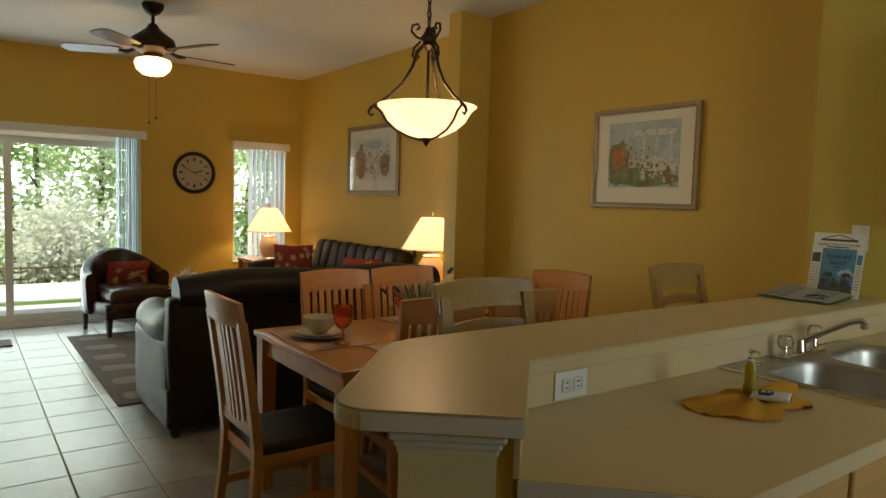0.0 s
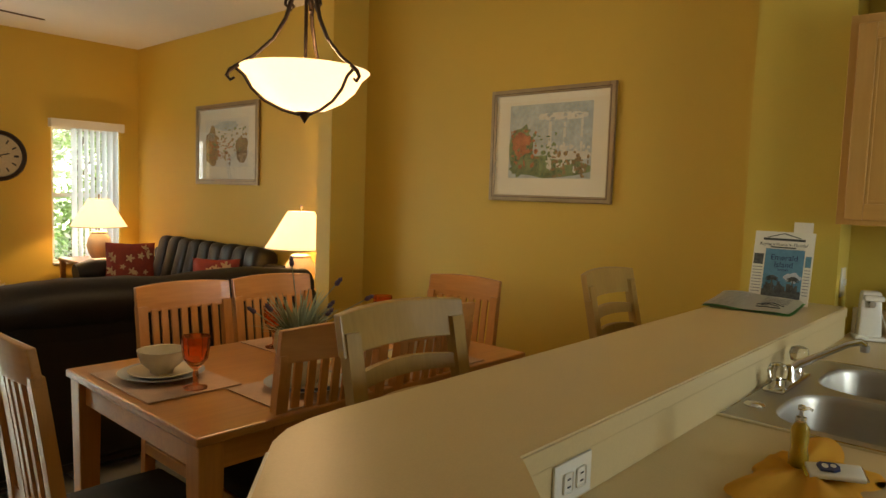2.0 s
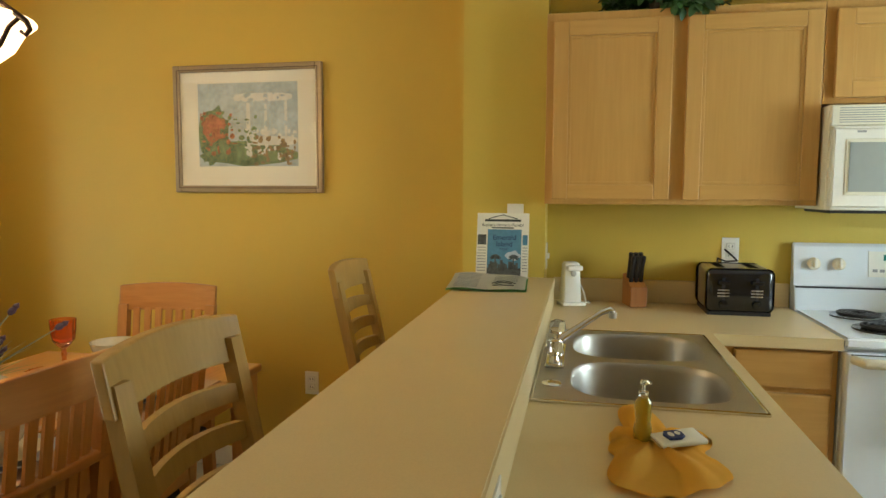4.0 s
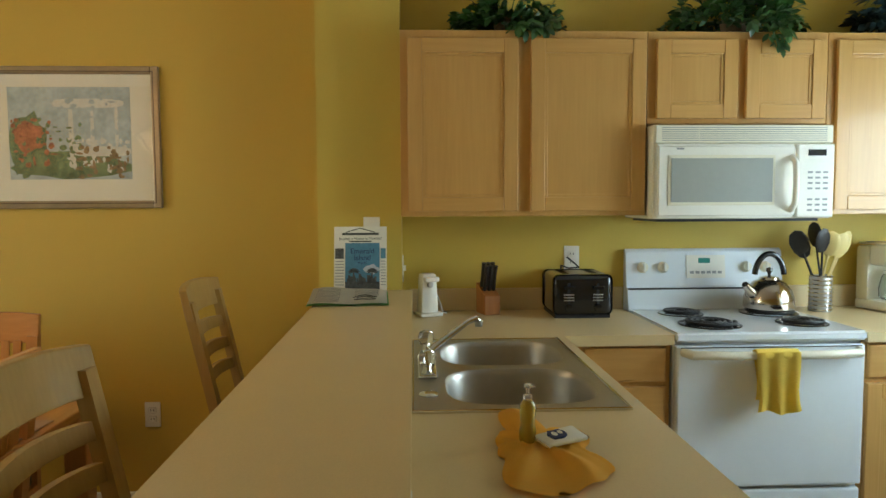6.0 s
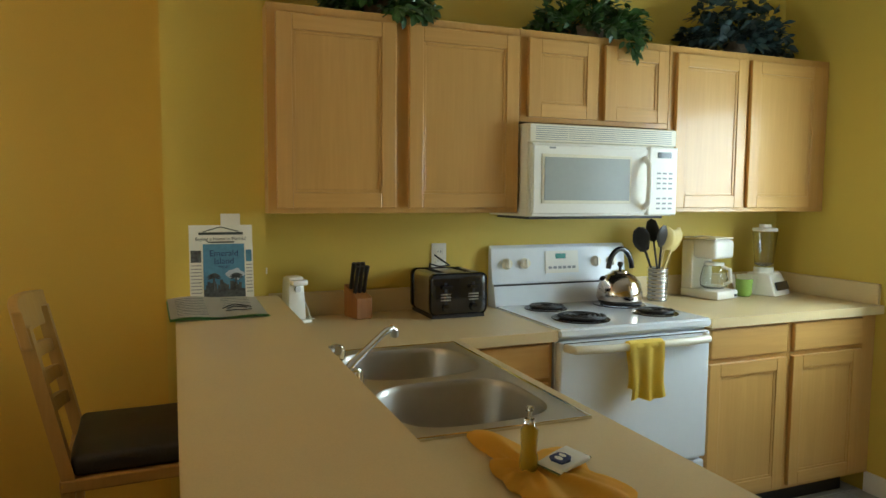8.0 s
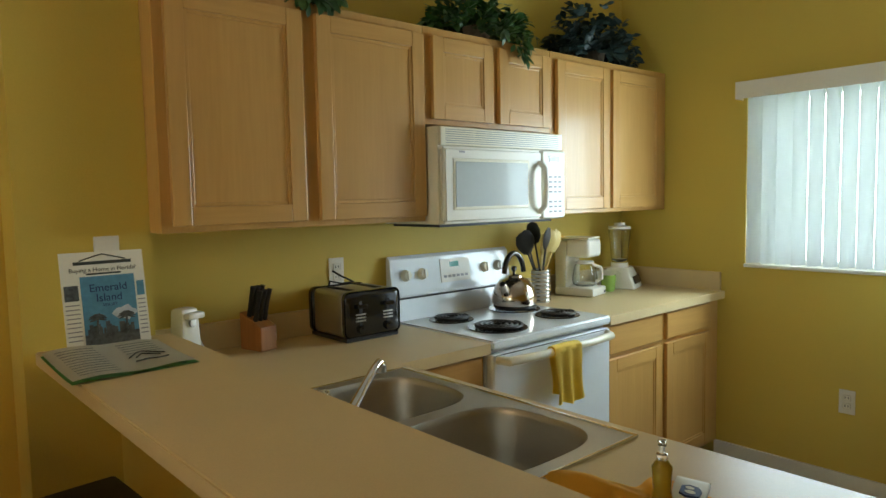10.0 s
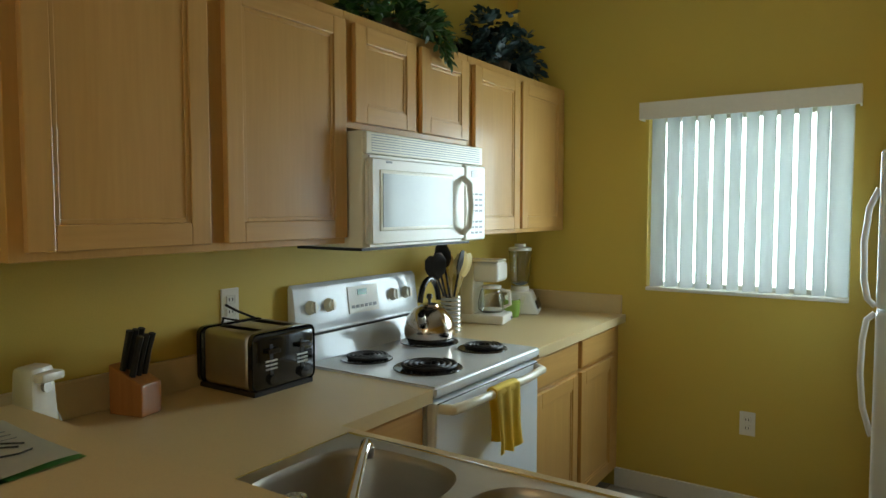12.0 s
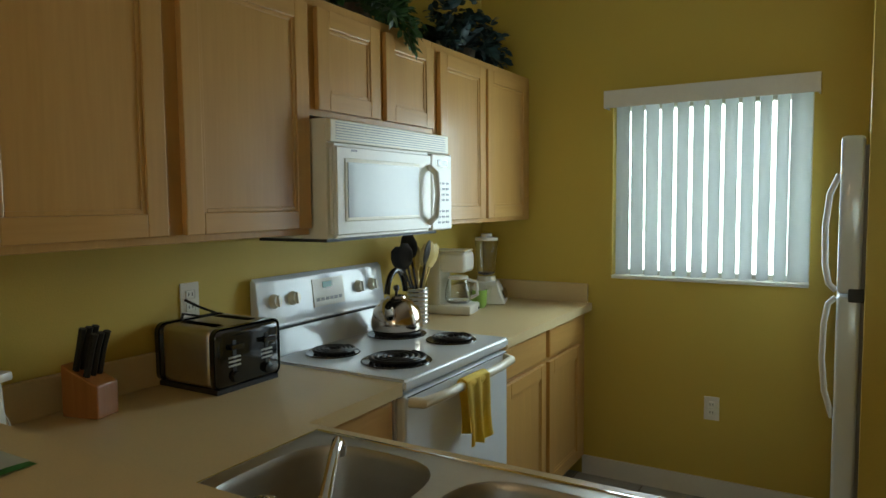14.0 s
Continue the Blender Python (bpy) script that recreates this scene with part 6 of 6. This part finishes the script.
def cushion(name, m, s, label):
    t = thing(name, m, label, "cushion")
    bm = bmesh.new()
    N = 12
    for side in (1, -1):
        g = []
        for i in range(N + 1):
            row = []
            for j in range(N + 1):
                u, v = i / N * 2 - 1, j / N * 2 - 1
                h = 0.075 * ((1 - u ** 4) * (1 - v ** 4)) ** 0.6
                k = 1 - 0.07 * (1 - abs(u)) * abs(v) ** 4 - 0.0
                k2 = 1 - 0.07 * (1 - abs(v)) * abs(u) ** 4
                row.append(bm.verts.new((u * s / 2 * k2, side * h, v * s / 2 * k + s / 2)))
            g.append(row)
        for i in range(N):
            for j in range(N):
                bm.faces.new((g[i][j], g[i + 1][j], g[i + 1][j + 1], g[i][j + 1]))
    bmesh.ops.remove_doubles(bm, verts=bm.verts, dist=0.0005)
    part("cover", bm, "red_fabric", t, smooth=True)
    r = random.Random(int(s * 1000))
    for i in range(13):
        u, v = r.uniform(-0.75, 0.75), r.uniform(-0.75, 0.75)
        h = 0.075 * ((1 - u ** 4) * (1 - v ** 4)) ** 0.6 + 0.0015
        q = r.uniform(0.5, 1.0)
        for side in (1, -1):
            f = bmesh.new()
            vs = [f.verts.new((u * s / 2 + q * 0.035 * (1 + 0.45 * math.cos(5 * th)) * math.cos(th), side * h, s / 2 + v * s / 2 + q * 0.035 * (1 + 0.45 * math.cos(5 * th)) * math.sin(th))) for th in [k * math.tau / 20 for k in range(20)]]
            f.faces.new(vs)
            part("flower_print", f, "gold_petal", t)


cushion("throw_pillow", pose(3.06, 7.12, 0.475, -12, 0, -28), 0.42, "red throw pillow with gold floral print on the sofa")
cushion("throw_pillow", pose(3.18, 5.85, 0.475, -14, 0, -45), 0.38, "red throw pillow with gold floral print on the sofa")
cushion("throw_pillow", pose(1.545, 7.86, 0.45, -14, 0, 195) @ Matrix.Diagonal((1.25, 0.9, 0.72, 1)), 0.36, "red throw pillow with gold floral print on the armchair")


def armchair(m):
    """A barrel armchair facing local -y, its centre at the origin."""
    t = thing("armchair", m, "dark brown leather barrel armchair with wooden feet", "armchair")
    bm = bmesh.new()
    n = 24
    rings = []
    for i in range(n + 1):
        a = radians(-8 + 196 * i / n)
        ca, sa = math.cos(a), math.sin(a)
        h = 0.60 + 0.22 * max(0, sa) ** 1.4
        ro, ri = 0.41, 0.31
        rings.append([bm.verts.new((r * ca, r * sa * 0.92, zz)) for r, zz in ((ro - 0.02, 0.20), (ro, 0.30), (ro + 0.015, h - 0.05), (ro - 0.01, h - 0.01), (ro - 0.05, h), (ri + 0.01, h - 0.02), (ri, h - 0.06), (ri, 0.22))])
    for a, b in zip(rings, rings[1:]):
        for k in range(8):
            bm.faces.new((a[k], a[(k + 1) % 8], b[(k + 1) % 8], b[k]))
    bm.faces.new(list(reversed(rings[0])))
    bm.faces.new(rings[-1])
    part("shell_back", bm, "leather_brown", t, smooth=True)
    part("seat_base", bx(-0.36, 0.36, -0.40, 0.26, 0.18, 0.34, bevel=0.02), "leather_brown", t, smooth=True)
    part("seat_cushion", puff(-0.31, 0.31, -0.41, 0.26, 0.33, 0.46, 0.05, 0.03, 5, 5), "leather_brown", t, smooth=True)
    for x in (-0.31, 0.31):
        for y in (-0.34, 0.26):
            lg = bx(x - 0.026, x + 0.026, y - 0.026, y + 0.026, 0, 0.19)
            for v in lg.verts:
                if v.co.z < 0.05:
                    v.co.x = x + (v.co.x - x) * 0.6
                    v.co.y = y + (v.co.y - y) * 0.6
            part("leg", lg, "black_matte", t)


armchair(pose(1.52, 7.74, 0, 0, 0, 12))


def table_lamp(m, label, k=1.0):
    t = thing("table_lamp", m, label, "lamp", "table lamps")
    part("base", lathe([(0.07, 0), (0.075, 0.012), (0.10, 0.06), (0.115, 0.13), (0.10, 0.20), (0.07, 0.245), (0.075, 0.262), (0.05, 0.27), (0.0, 0.272)], 0, 0, 0, 28), "lamp_base", t, smooth=True)
    part("neck", tube([(0, 0, 0.27), (0, 0, 0.62)], 0.006, 8), "frame_gold", t)
    sh = part("shade", shell([(0.255, 0.315), (0.095, 0.585), (0.092, 0.585), (0.252, 0.315)], 0, 0, 0, 36), "shade", t, "glowing cream fabric shade", smooth=True)
    part("shade_rim", tube([(0.256 * math.cos(a), 0.256 * math.sin(a), 0.317) for a in [q * math.tau / 32 for q in range(32)]], 0.004, 6, closed=True), "mat_board", sh)
    part("finial", lathe([(0.004, 0.60), (0.011, 0.612), (0.009, 0.628), (0, 0.635)], 0, 0, 0, 12), "frame_gold", t, smooth=True)


def side_table(m, w, h, label):
    t = thing("end_table", m, label, "table")
    part("top", bx(-w / 2, w / 2, -w / 2, w / 2, h - 0.03, h, bevel=0.006), "knife_wood", t)
    part("shelf", bx(-w / 2 + 0.04, w / 2 - 0.04, -w / 2 + 0.04, w / 2 - 0.04, 0.15, 0.17), "knife_wood", t)
    for x in (-1, 1):
        for y in (-1, 1):
            part("leg", bx(x * (w / 2 - 0.03) - 0.022, x * (w / 2 - 0.03) + 0.022, y * (w / 2 - 0.03) - 0.022, y * (w / 2 - 0.03) + 0.022, 0, h - 0.03), "knife_wood", t)


side_table(pose(3.38, 4.97, 0), 0.56, 0.68, "dark wooden end table beside the sofa")
side_table(pose(3.08, 7.86, 0), 0.56, 0.68, "dark wooden corner end table by the window")
table_lamp(pose(3.38, 4.97, 0.681), "lit ceramic table lamp with cream shade on an end table")
table_lamp(pose(3.08, 7.86, 0.681), "lit ceramic table lamp with cream shade by the window")

rg = thing("area_rug", pose(0, 0, 0.001), "dark brown patterned area rug under the seating", "rug")
part("rug_body", bx(0.955, 3.0, 5.06, 7.56, 0, 0.010, bevel=0.003), "rug", rg)
for i in range(5):
    for j in range(6):
        c = [(1.15 + i * 0.42 + 0.13 * math.cos(th), 5.25 + j * 0.42 + 0.13 * math.sin(th) * (1 + 0.3 * math.cos(2 * th))) for th in [q * math.tau / 14 for q in range(14)]]
        part("motif", prism(c, 0.010, 0.012), "rug_light", rg)

ct = thing("coffee_table", pose(2.05, 6.40, 0.013), "dark wooden coffee table on the rug", "table")
part("top", bx(-0.55, 0.55, -0.32, 0.32, 0.40, 0.435, bevel=0.008), "knife_wood", ct)
for x in (-0.48, 0.48):
    for y in (-0.26, 0.26):
        part("leg", bx(x - 0.03, x + 0.03, y - 0.03, y + 0.03, 0, 0.40), "knife_wood", ct)
fa = thing("dried_flowers", pose(1.75, 6.35, 0.449), "bowl of white dried flowers on the coffee table", "flowers")
part("bowl", lathe([(0.05, 0), (0.11, 0.05), (0.14, 0.10), (0.13, 0.10), (0.10, 0.05), (0.0, 0.02)], 0, 0, 0, 24), "ceramic", fa, smooth=True)
rf = random.Random(5)
tw_ = [leaf_mesh("petal", 0.03, l, "mat_board") for l in (0.05, 0.07, 0.09)]
for i in range(90):
    a, e = rf.uniform(0, math.tau), rf.uniform(5, 80)
    ob = new("petal", rf.choice(tw_))
    ob.parent = fa
    q = rf.random()
    ob.matrix_local = Matrix.Translation((0.12 * q * math.cos(a), 0.12 * q * math.sin(a), 0.12 + 0.12 * (1 - q * q))) @ Matrix.Rotation(a - math.pi / 2, 4, "Z") @ Matrix.Rotation(radians(e), 4, "X")

dm = thing("door_mat", pose(0, 0, 0.001), "dark door mat at the sliding door", "mat")
part("mat", bx(-0.30, 0.505, 7.37, 7.66, 0, 0.012, bevel=0.003), "rug", dm)

ck = thing("wall_clock", pose(2.333, NY, 1.648) @ Matrix.Diagonal((0.95, 1, 0.95, 1)), "round wall clock with dark wooden rim", "clock")
YT = Matrix.Rotation(radians(90), 4, "X")
part("rim", turn(shell([(0.245, 0.0), (0.25, 0.02), (0.235, 0.042), (0.21, 0.036), (0.205, 0.012), (0.205, 0.0)], 0, 0, 0, 48), YT), "iron", ck, smooth=True)
fc = part("face", turn(lathe([(0.206, 0.006), (0.206, 0.012), (0.0, 0.0121)], 0, 0, 0, 48), YT), "clock_face", ck)
for k in range(12):
    a = radians(90 - 30 * k)
    part("numeral", turn(bx(-0.007 if k % 3 else -0.011, 0.007 if k % 3 else 0.011, -0.0145, -0.012, 0.135, 0.178), Matrix.Rotation(radians(30 * k), 4, "Y")), "black_matte", fc)
part("hour_hand", turn(bx(-0.006, 0.006, -0.018, -0.015, -0.02, 0.10), Matrix.Rotation(radians(75), 4, "Y")), "black_matte", ck)
part("minute_hand", turn(bx(-0.004, 0.004, -0.021, -0.018, -0.03, 0.155), Matrix.Rotation(radians(-62), 4, "Y")), "black_matte", ck)

fan = thing("ceiling_fan", pose(1.37, 5.90, 0), "bronze ceiling fan with wooden blades and a lit glass bowl", "ceiling fan")
part("canopy", lathe([(0.02, CEIL - 0.085), (0.05, CEIL - 0.07), (0.078, CEIL - 0.03), (0.08, CEIL)], 0, 0, 0, 26), "iron", fan, smooth=True)
part("downrod", tube([(0, 0, 2.66), (0, 0, CEIL - 0.06)], 0.013, 10), "iron", fan, smooth=True)
part("motor", lathe([(0.03, 2.70), (0.05, 2.665), (0.10, 2.625), (0.155, 2.585), (0.165, 2.55), (0.155, 2.51), (0.10, 2.485), (0.07, 2.475), (0.07, 2.44), (0.0, 2.44)][::-1], 0, 0, 0, 32), "iron", fan, smooth=True)
lt = part("light_bowl", shell([(0.075, 2.445), (0.125, 2.43), (0.135, 2.40), (0.12, 2.355), (0.08, 2.32), (0.02, 2.305), (0.018, 2.309), (0.078, 2.324), (0.117, 2.357), (0.131, 2.40), (0.12, 2.427)], 0, 0, 0, 30), "fan_glass", fan, "glowing glass bowl", smooth=True)
lt.visible_shadow = False
part("finial", lathe([(0.0, 2.285), (0.012, 2.297), (0.018, 2.306), (0.0, 2.31)], 0, 0, 0, 12), "iron", fan, smooth=True)
for k in range(5):
    a = radians(8 + 72 * k)
    r = Matrix.Rotation(a, 4, "Z")
    br = part("blade_arm", turn(tube([(0.13, 0, 2.505), (0.19, 0, 2.485), (0.25, 0, 2.49)], [0.012, 0.016, 0.012], 8), r), "iron", fan, smooth=True)
    o = [(0.22, -0.05), (0.30, -0.065), (0.60, -0.075), (0.645, -0.05), (0.655, 0.0), (0.645, 0.05), (0.60, 0.075), (0.30, 0.065), (0.22, 0.05)]
    part("blade", turn(prism(o, -0.004, 0.004), r @ Matrix.Translation((0, 0, 2.495)) @ Matrix.Rotation(radians(11), 4, "X")), "fan_blade", br)
for dx, zz in ((0.03, 2.0), (-0.02, 1.96)):
    c = part("pull_chain", tube([(dx, 0.05, 2.44), (dx, 0.05, zz)], 0.0015, 5), "iron", fan)
    part("pull", lathe([(0.0, -0.018), (0.008, -0.01), (0.009, 0.0), (0.0, 0.012)], dx, 0.05, zz, 10), "iron", c, smooth=True)

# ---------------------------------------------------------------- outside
# two added panels that glow, so gaps in blinds and leaves show white
structure("backdrop", bx(-1.0, 6.0, -4.6, -4.5, -0.1, 4.5), "window_glow", "glowing panel added outside the kitchen window for its white glare", "backdrop")
structure("backdrop", bx(-14.0, 16.0, 24.0, 24.1, -0.1, 9.0), "garden_glow", "glowing panel added behind the garden trees for the bright sky", "backdrop")
structure("ground", bx(-60, 60, -60, SY - 0.16, -0.30, -0.15), "lawn", "mown lawn round the house", "ground")
structure("ground", bx(-60, 60, NY + 0.16, 80, -0.30, -0.12), "lawn", "mown lawn behind the house", "ground")
structure("patio", bx(-3.0, 5.0, NY + 0.151, 10.0, -0.119, -0.03), "concrete", "sunlit pale concrete patio", "patio")
structure("garden_path", bx(-8.0, 10.0, 10.9, 12.75, -0.119, -0.10), "concrete", "sunlit pale concrete path behind the lawn strip", "path")
fn = thing("garden_fence", pose(0, 12.9, -0.12), "low dark picket fence beyond the pale path", "fence")
for i in range(64):
    part("picket", bx(-1.5 + i * 0.11, -1.475 + i * 0.11, 0, 0.02, 0, 0.30 + 0.02 * (i % 2), bevel=0.004), "bark", fn)
for zz in (0.06, 0.24):
    part("rail", bx(-1.6, 5.6, 0.021, 0.045, zz, zz + 0.03), "bark", fn)


def thicket(name, x0, x1, y0, y1, z0, z1, n, size, mat, label, seed):
    """A mass of leaves in uneven clumps."""
    r = random.Random(seed)
    verts, faces = [], []
    clumps = [(r.uniform(x0, x1), r.uniform(y0, y1), r.uniform(z0, z1), r.uniform(0.35, 1.0)) for _ in range(max(6, n // 130))]
    for i in range(n):
        cx, cy, cz, cr = r.choice(clumps)
        p = Vector((r.gauss(cx, cr * 0.45), r.gauss(cy, cr * 0.45), max(-0.1, r.gauss(cz, cr * 0.42))))
        s = size * r.uniform(0.5, 1.3)
        q = Euler((r.uniform(-1, 1), r.uniform(-1, 1), r.uniform(0, 6.28))).to_matrix()
        k = len(verts)
        for a, b in ((-0.35, 0), (0, -0.6), (0.35, 0), (0, 0.8)):
            verts.append(p + q @ Vector((a * s, b * s, 0)))
        faces.append((k, k + 1, k + 2, k + 3))
    me = bpy.data.meshes.new(name)
    me.from_pydata(verts, [], faces)
    me.materials.append(M[mat])
    return tagged(new(name, me), label, "foliage", kind="stuff")


thicket("garden_shrubs", -0.5, 8, 14.0, 16.0, 0.0, 2.8, 13000, 0.12, "foliage", "sunlit dense green garden shrubs", 1)
thicket("garden_shrubs", -0.5, 9, 15.5, 19, 1.2, 6.0, 8000, 0.18, "foliage", "tall sunlit green trees' foliage", 2)
# same kind of leaves again, lightened by colour as if in full sun
thicket("garden_shrubs", -0.5, 8, 13.8, 16, 0.2, 4.2, 13000, 0.11, "foliage_pale_glare", "leaves coloured pale for the sun's glare, and flowering shrubs", 3)
thicket("garden_shrubs", 1.1, 2.0, 13.3, 13.7, 0.1, 0.8, 5000, 0.09, "foliage_pale_glare", "pale flowering shrub beside the fence", 4)
rt = random.Random(8)
for i in range(16):
    x, y = -4 + i * 0.72 + rt.uniform(-0.3, 0.3), rt.uniform(14.6, 17.5)
    tr = thing("tree", pose(x, y, -0.13), "slender garden tree with pale bark", "tree", "garden trees")
    b0, b1 = rt.uniform(-0.3, 0.3), rt.uniform(-0.3, 0.3)
    part("trunk", tube([(0, 0, 0), (b0 * 0.3, 0, 1.5), (b0, b1 * 0.5, 3.2), (b0 * 1.3, b1, 5.5)], [0.07, 0.055, 0.045, 0.02], 7), "bark", tr, smooth=True)
    for k in range(4):
        h = 1.6 + k * 0.8
        a = rt.uniform(0, 6.28)
        part("limb", tube([(b0 * 0.5, b1 * 0.3, h), (b0 * 0.5 + 0.5 * math.cos(a), 0.5 * math.sin(a), h + 0.7)], [0.03, 0.01], 5), "bark", tr)
# ---------------------------------------------------------------- floor tiles, each a piece
P, G = 0.347, 0.006
GX, GY = 0.548, 4.705
structure("floor", bx(WEST - 0.15, NX + 0.15, SY - 0.15, NY + 0.15, -0.12, -0.004), "grout", "dark grout bed of the tiled floor", "floor")
floor = bpy.data.objects["floor"]


def tile_mesh():
    bm = bx(G / 2, P - G / 2, G / 2, P - G / 2, -0.008, 0.0)
    bmesh.ops.bevel(bm, geom=[e for e in bm.edges if all(v.co.z > -0.001 for v in e.verts)], offset=0.0025, segments=1, affect="EDGES")
    me = bpy.data.meshes.new("tile")
    bm.to_mesh(me)
    bm.free()
    me.materials.append(M["tile"])
    return me


tile = tile_mesh()
rest = bmesh.new()
for i in range(-8, 11):
    for j in range(-18, 13):
        x, y = GX + i * P, GY + j * P
        if x < WEST or x + P > NX + 0.1 or y < SY - 0.3 or y + P > NY + 0.3:
            continue
        if (-0.8 < x < 1.5 and 2.2 < y) or (1.6 < x < 3.0 and y < 0.8) or (2.9 < x < 3.6 and 1.6 < y < 4.0):
            ob = new("tile", tile)
            ob.parent = floor
            ob.location = (x, y, 0)
        else:
            box(rest, x + G / 2, x + P - G / 2, y + G / 2, y + P - G / 2, -0.008, 0.0)
tagged(part("tile_field", rest, "tile", floor), kind="stuff")
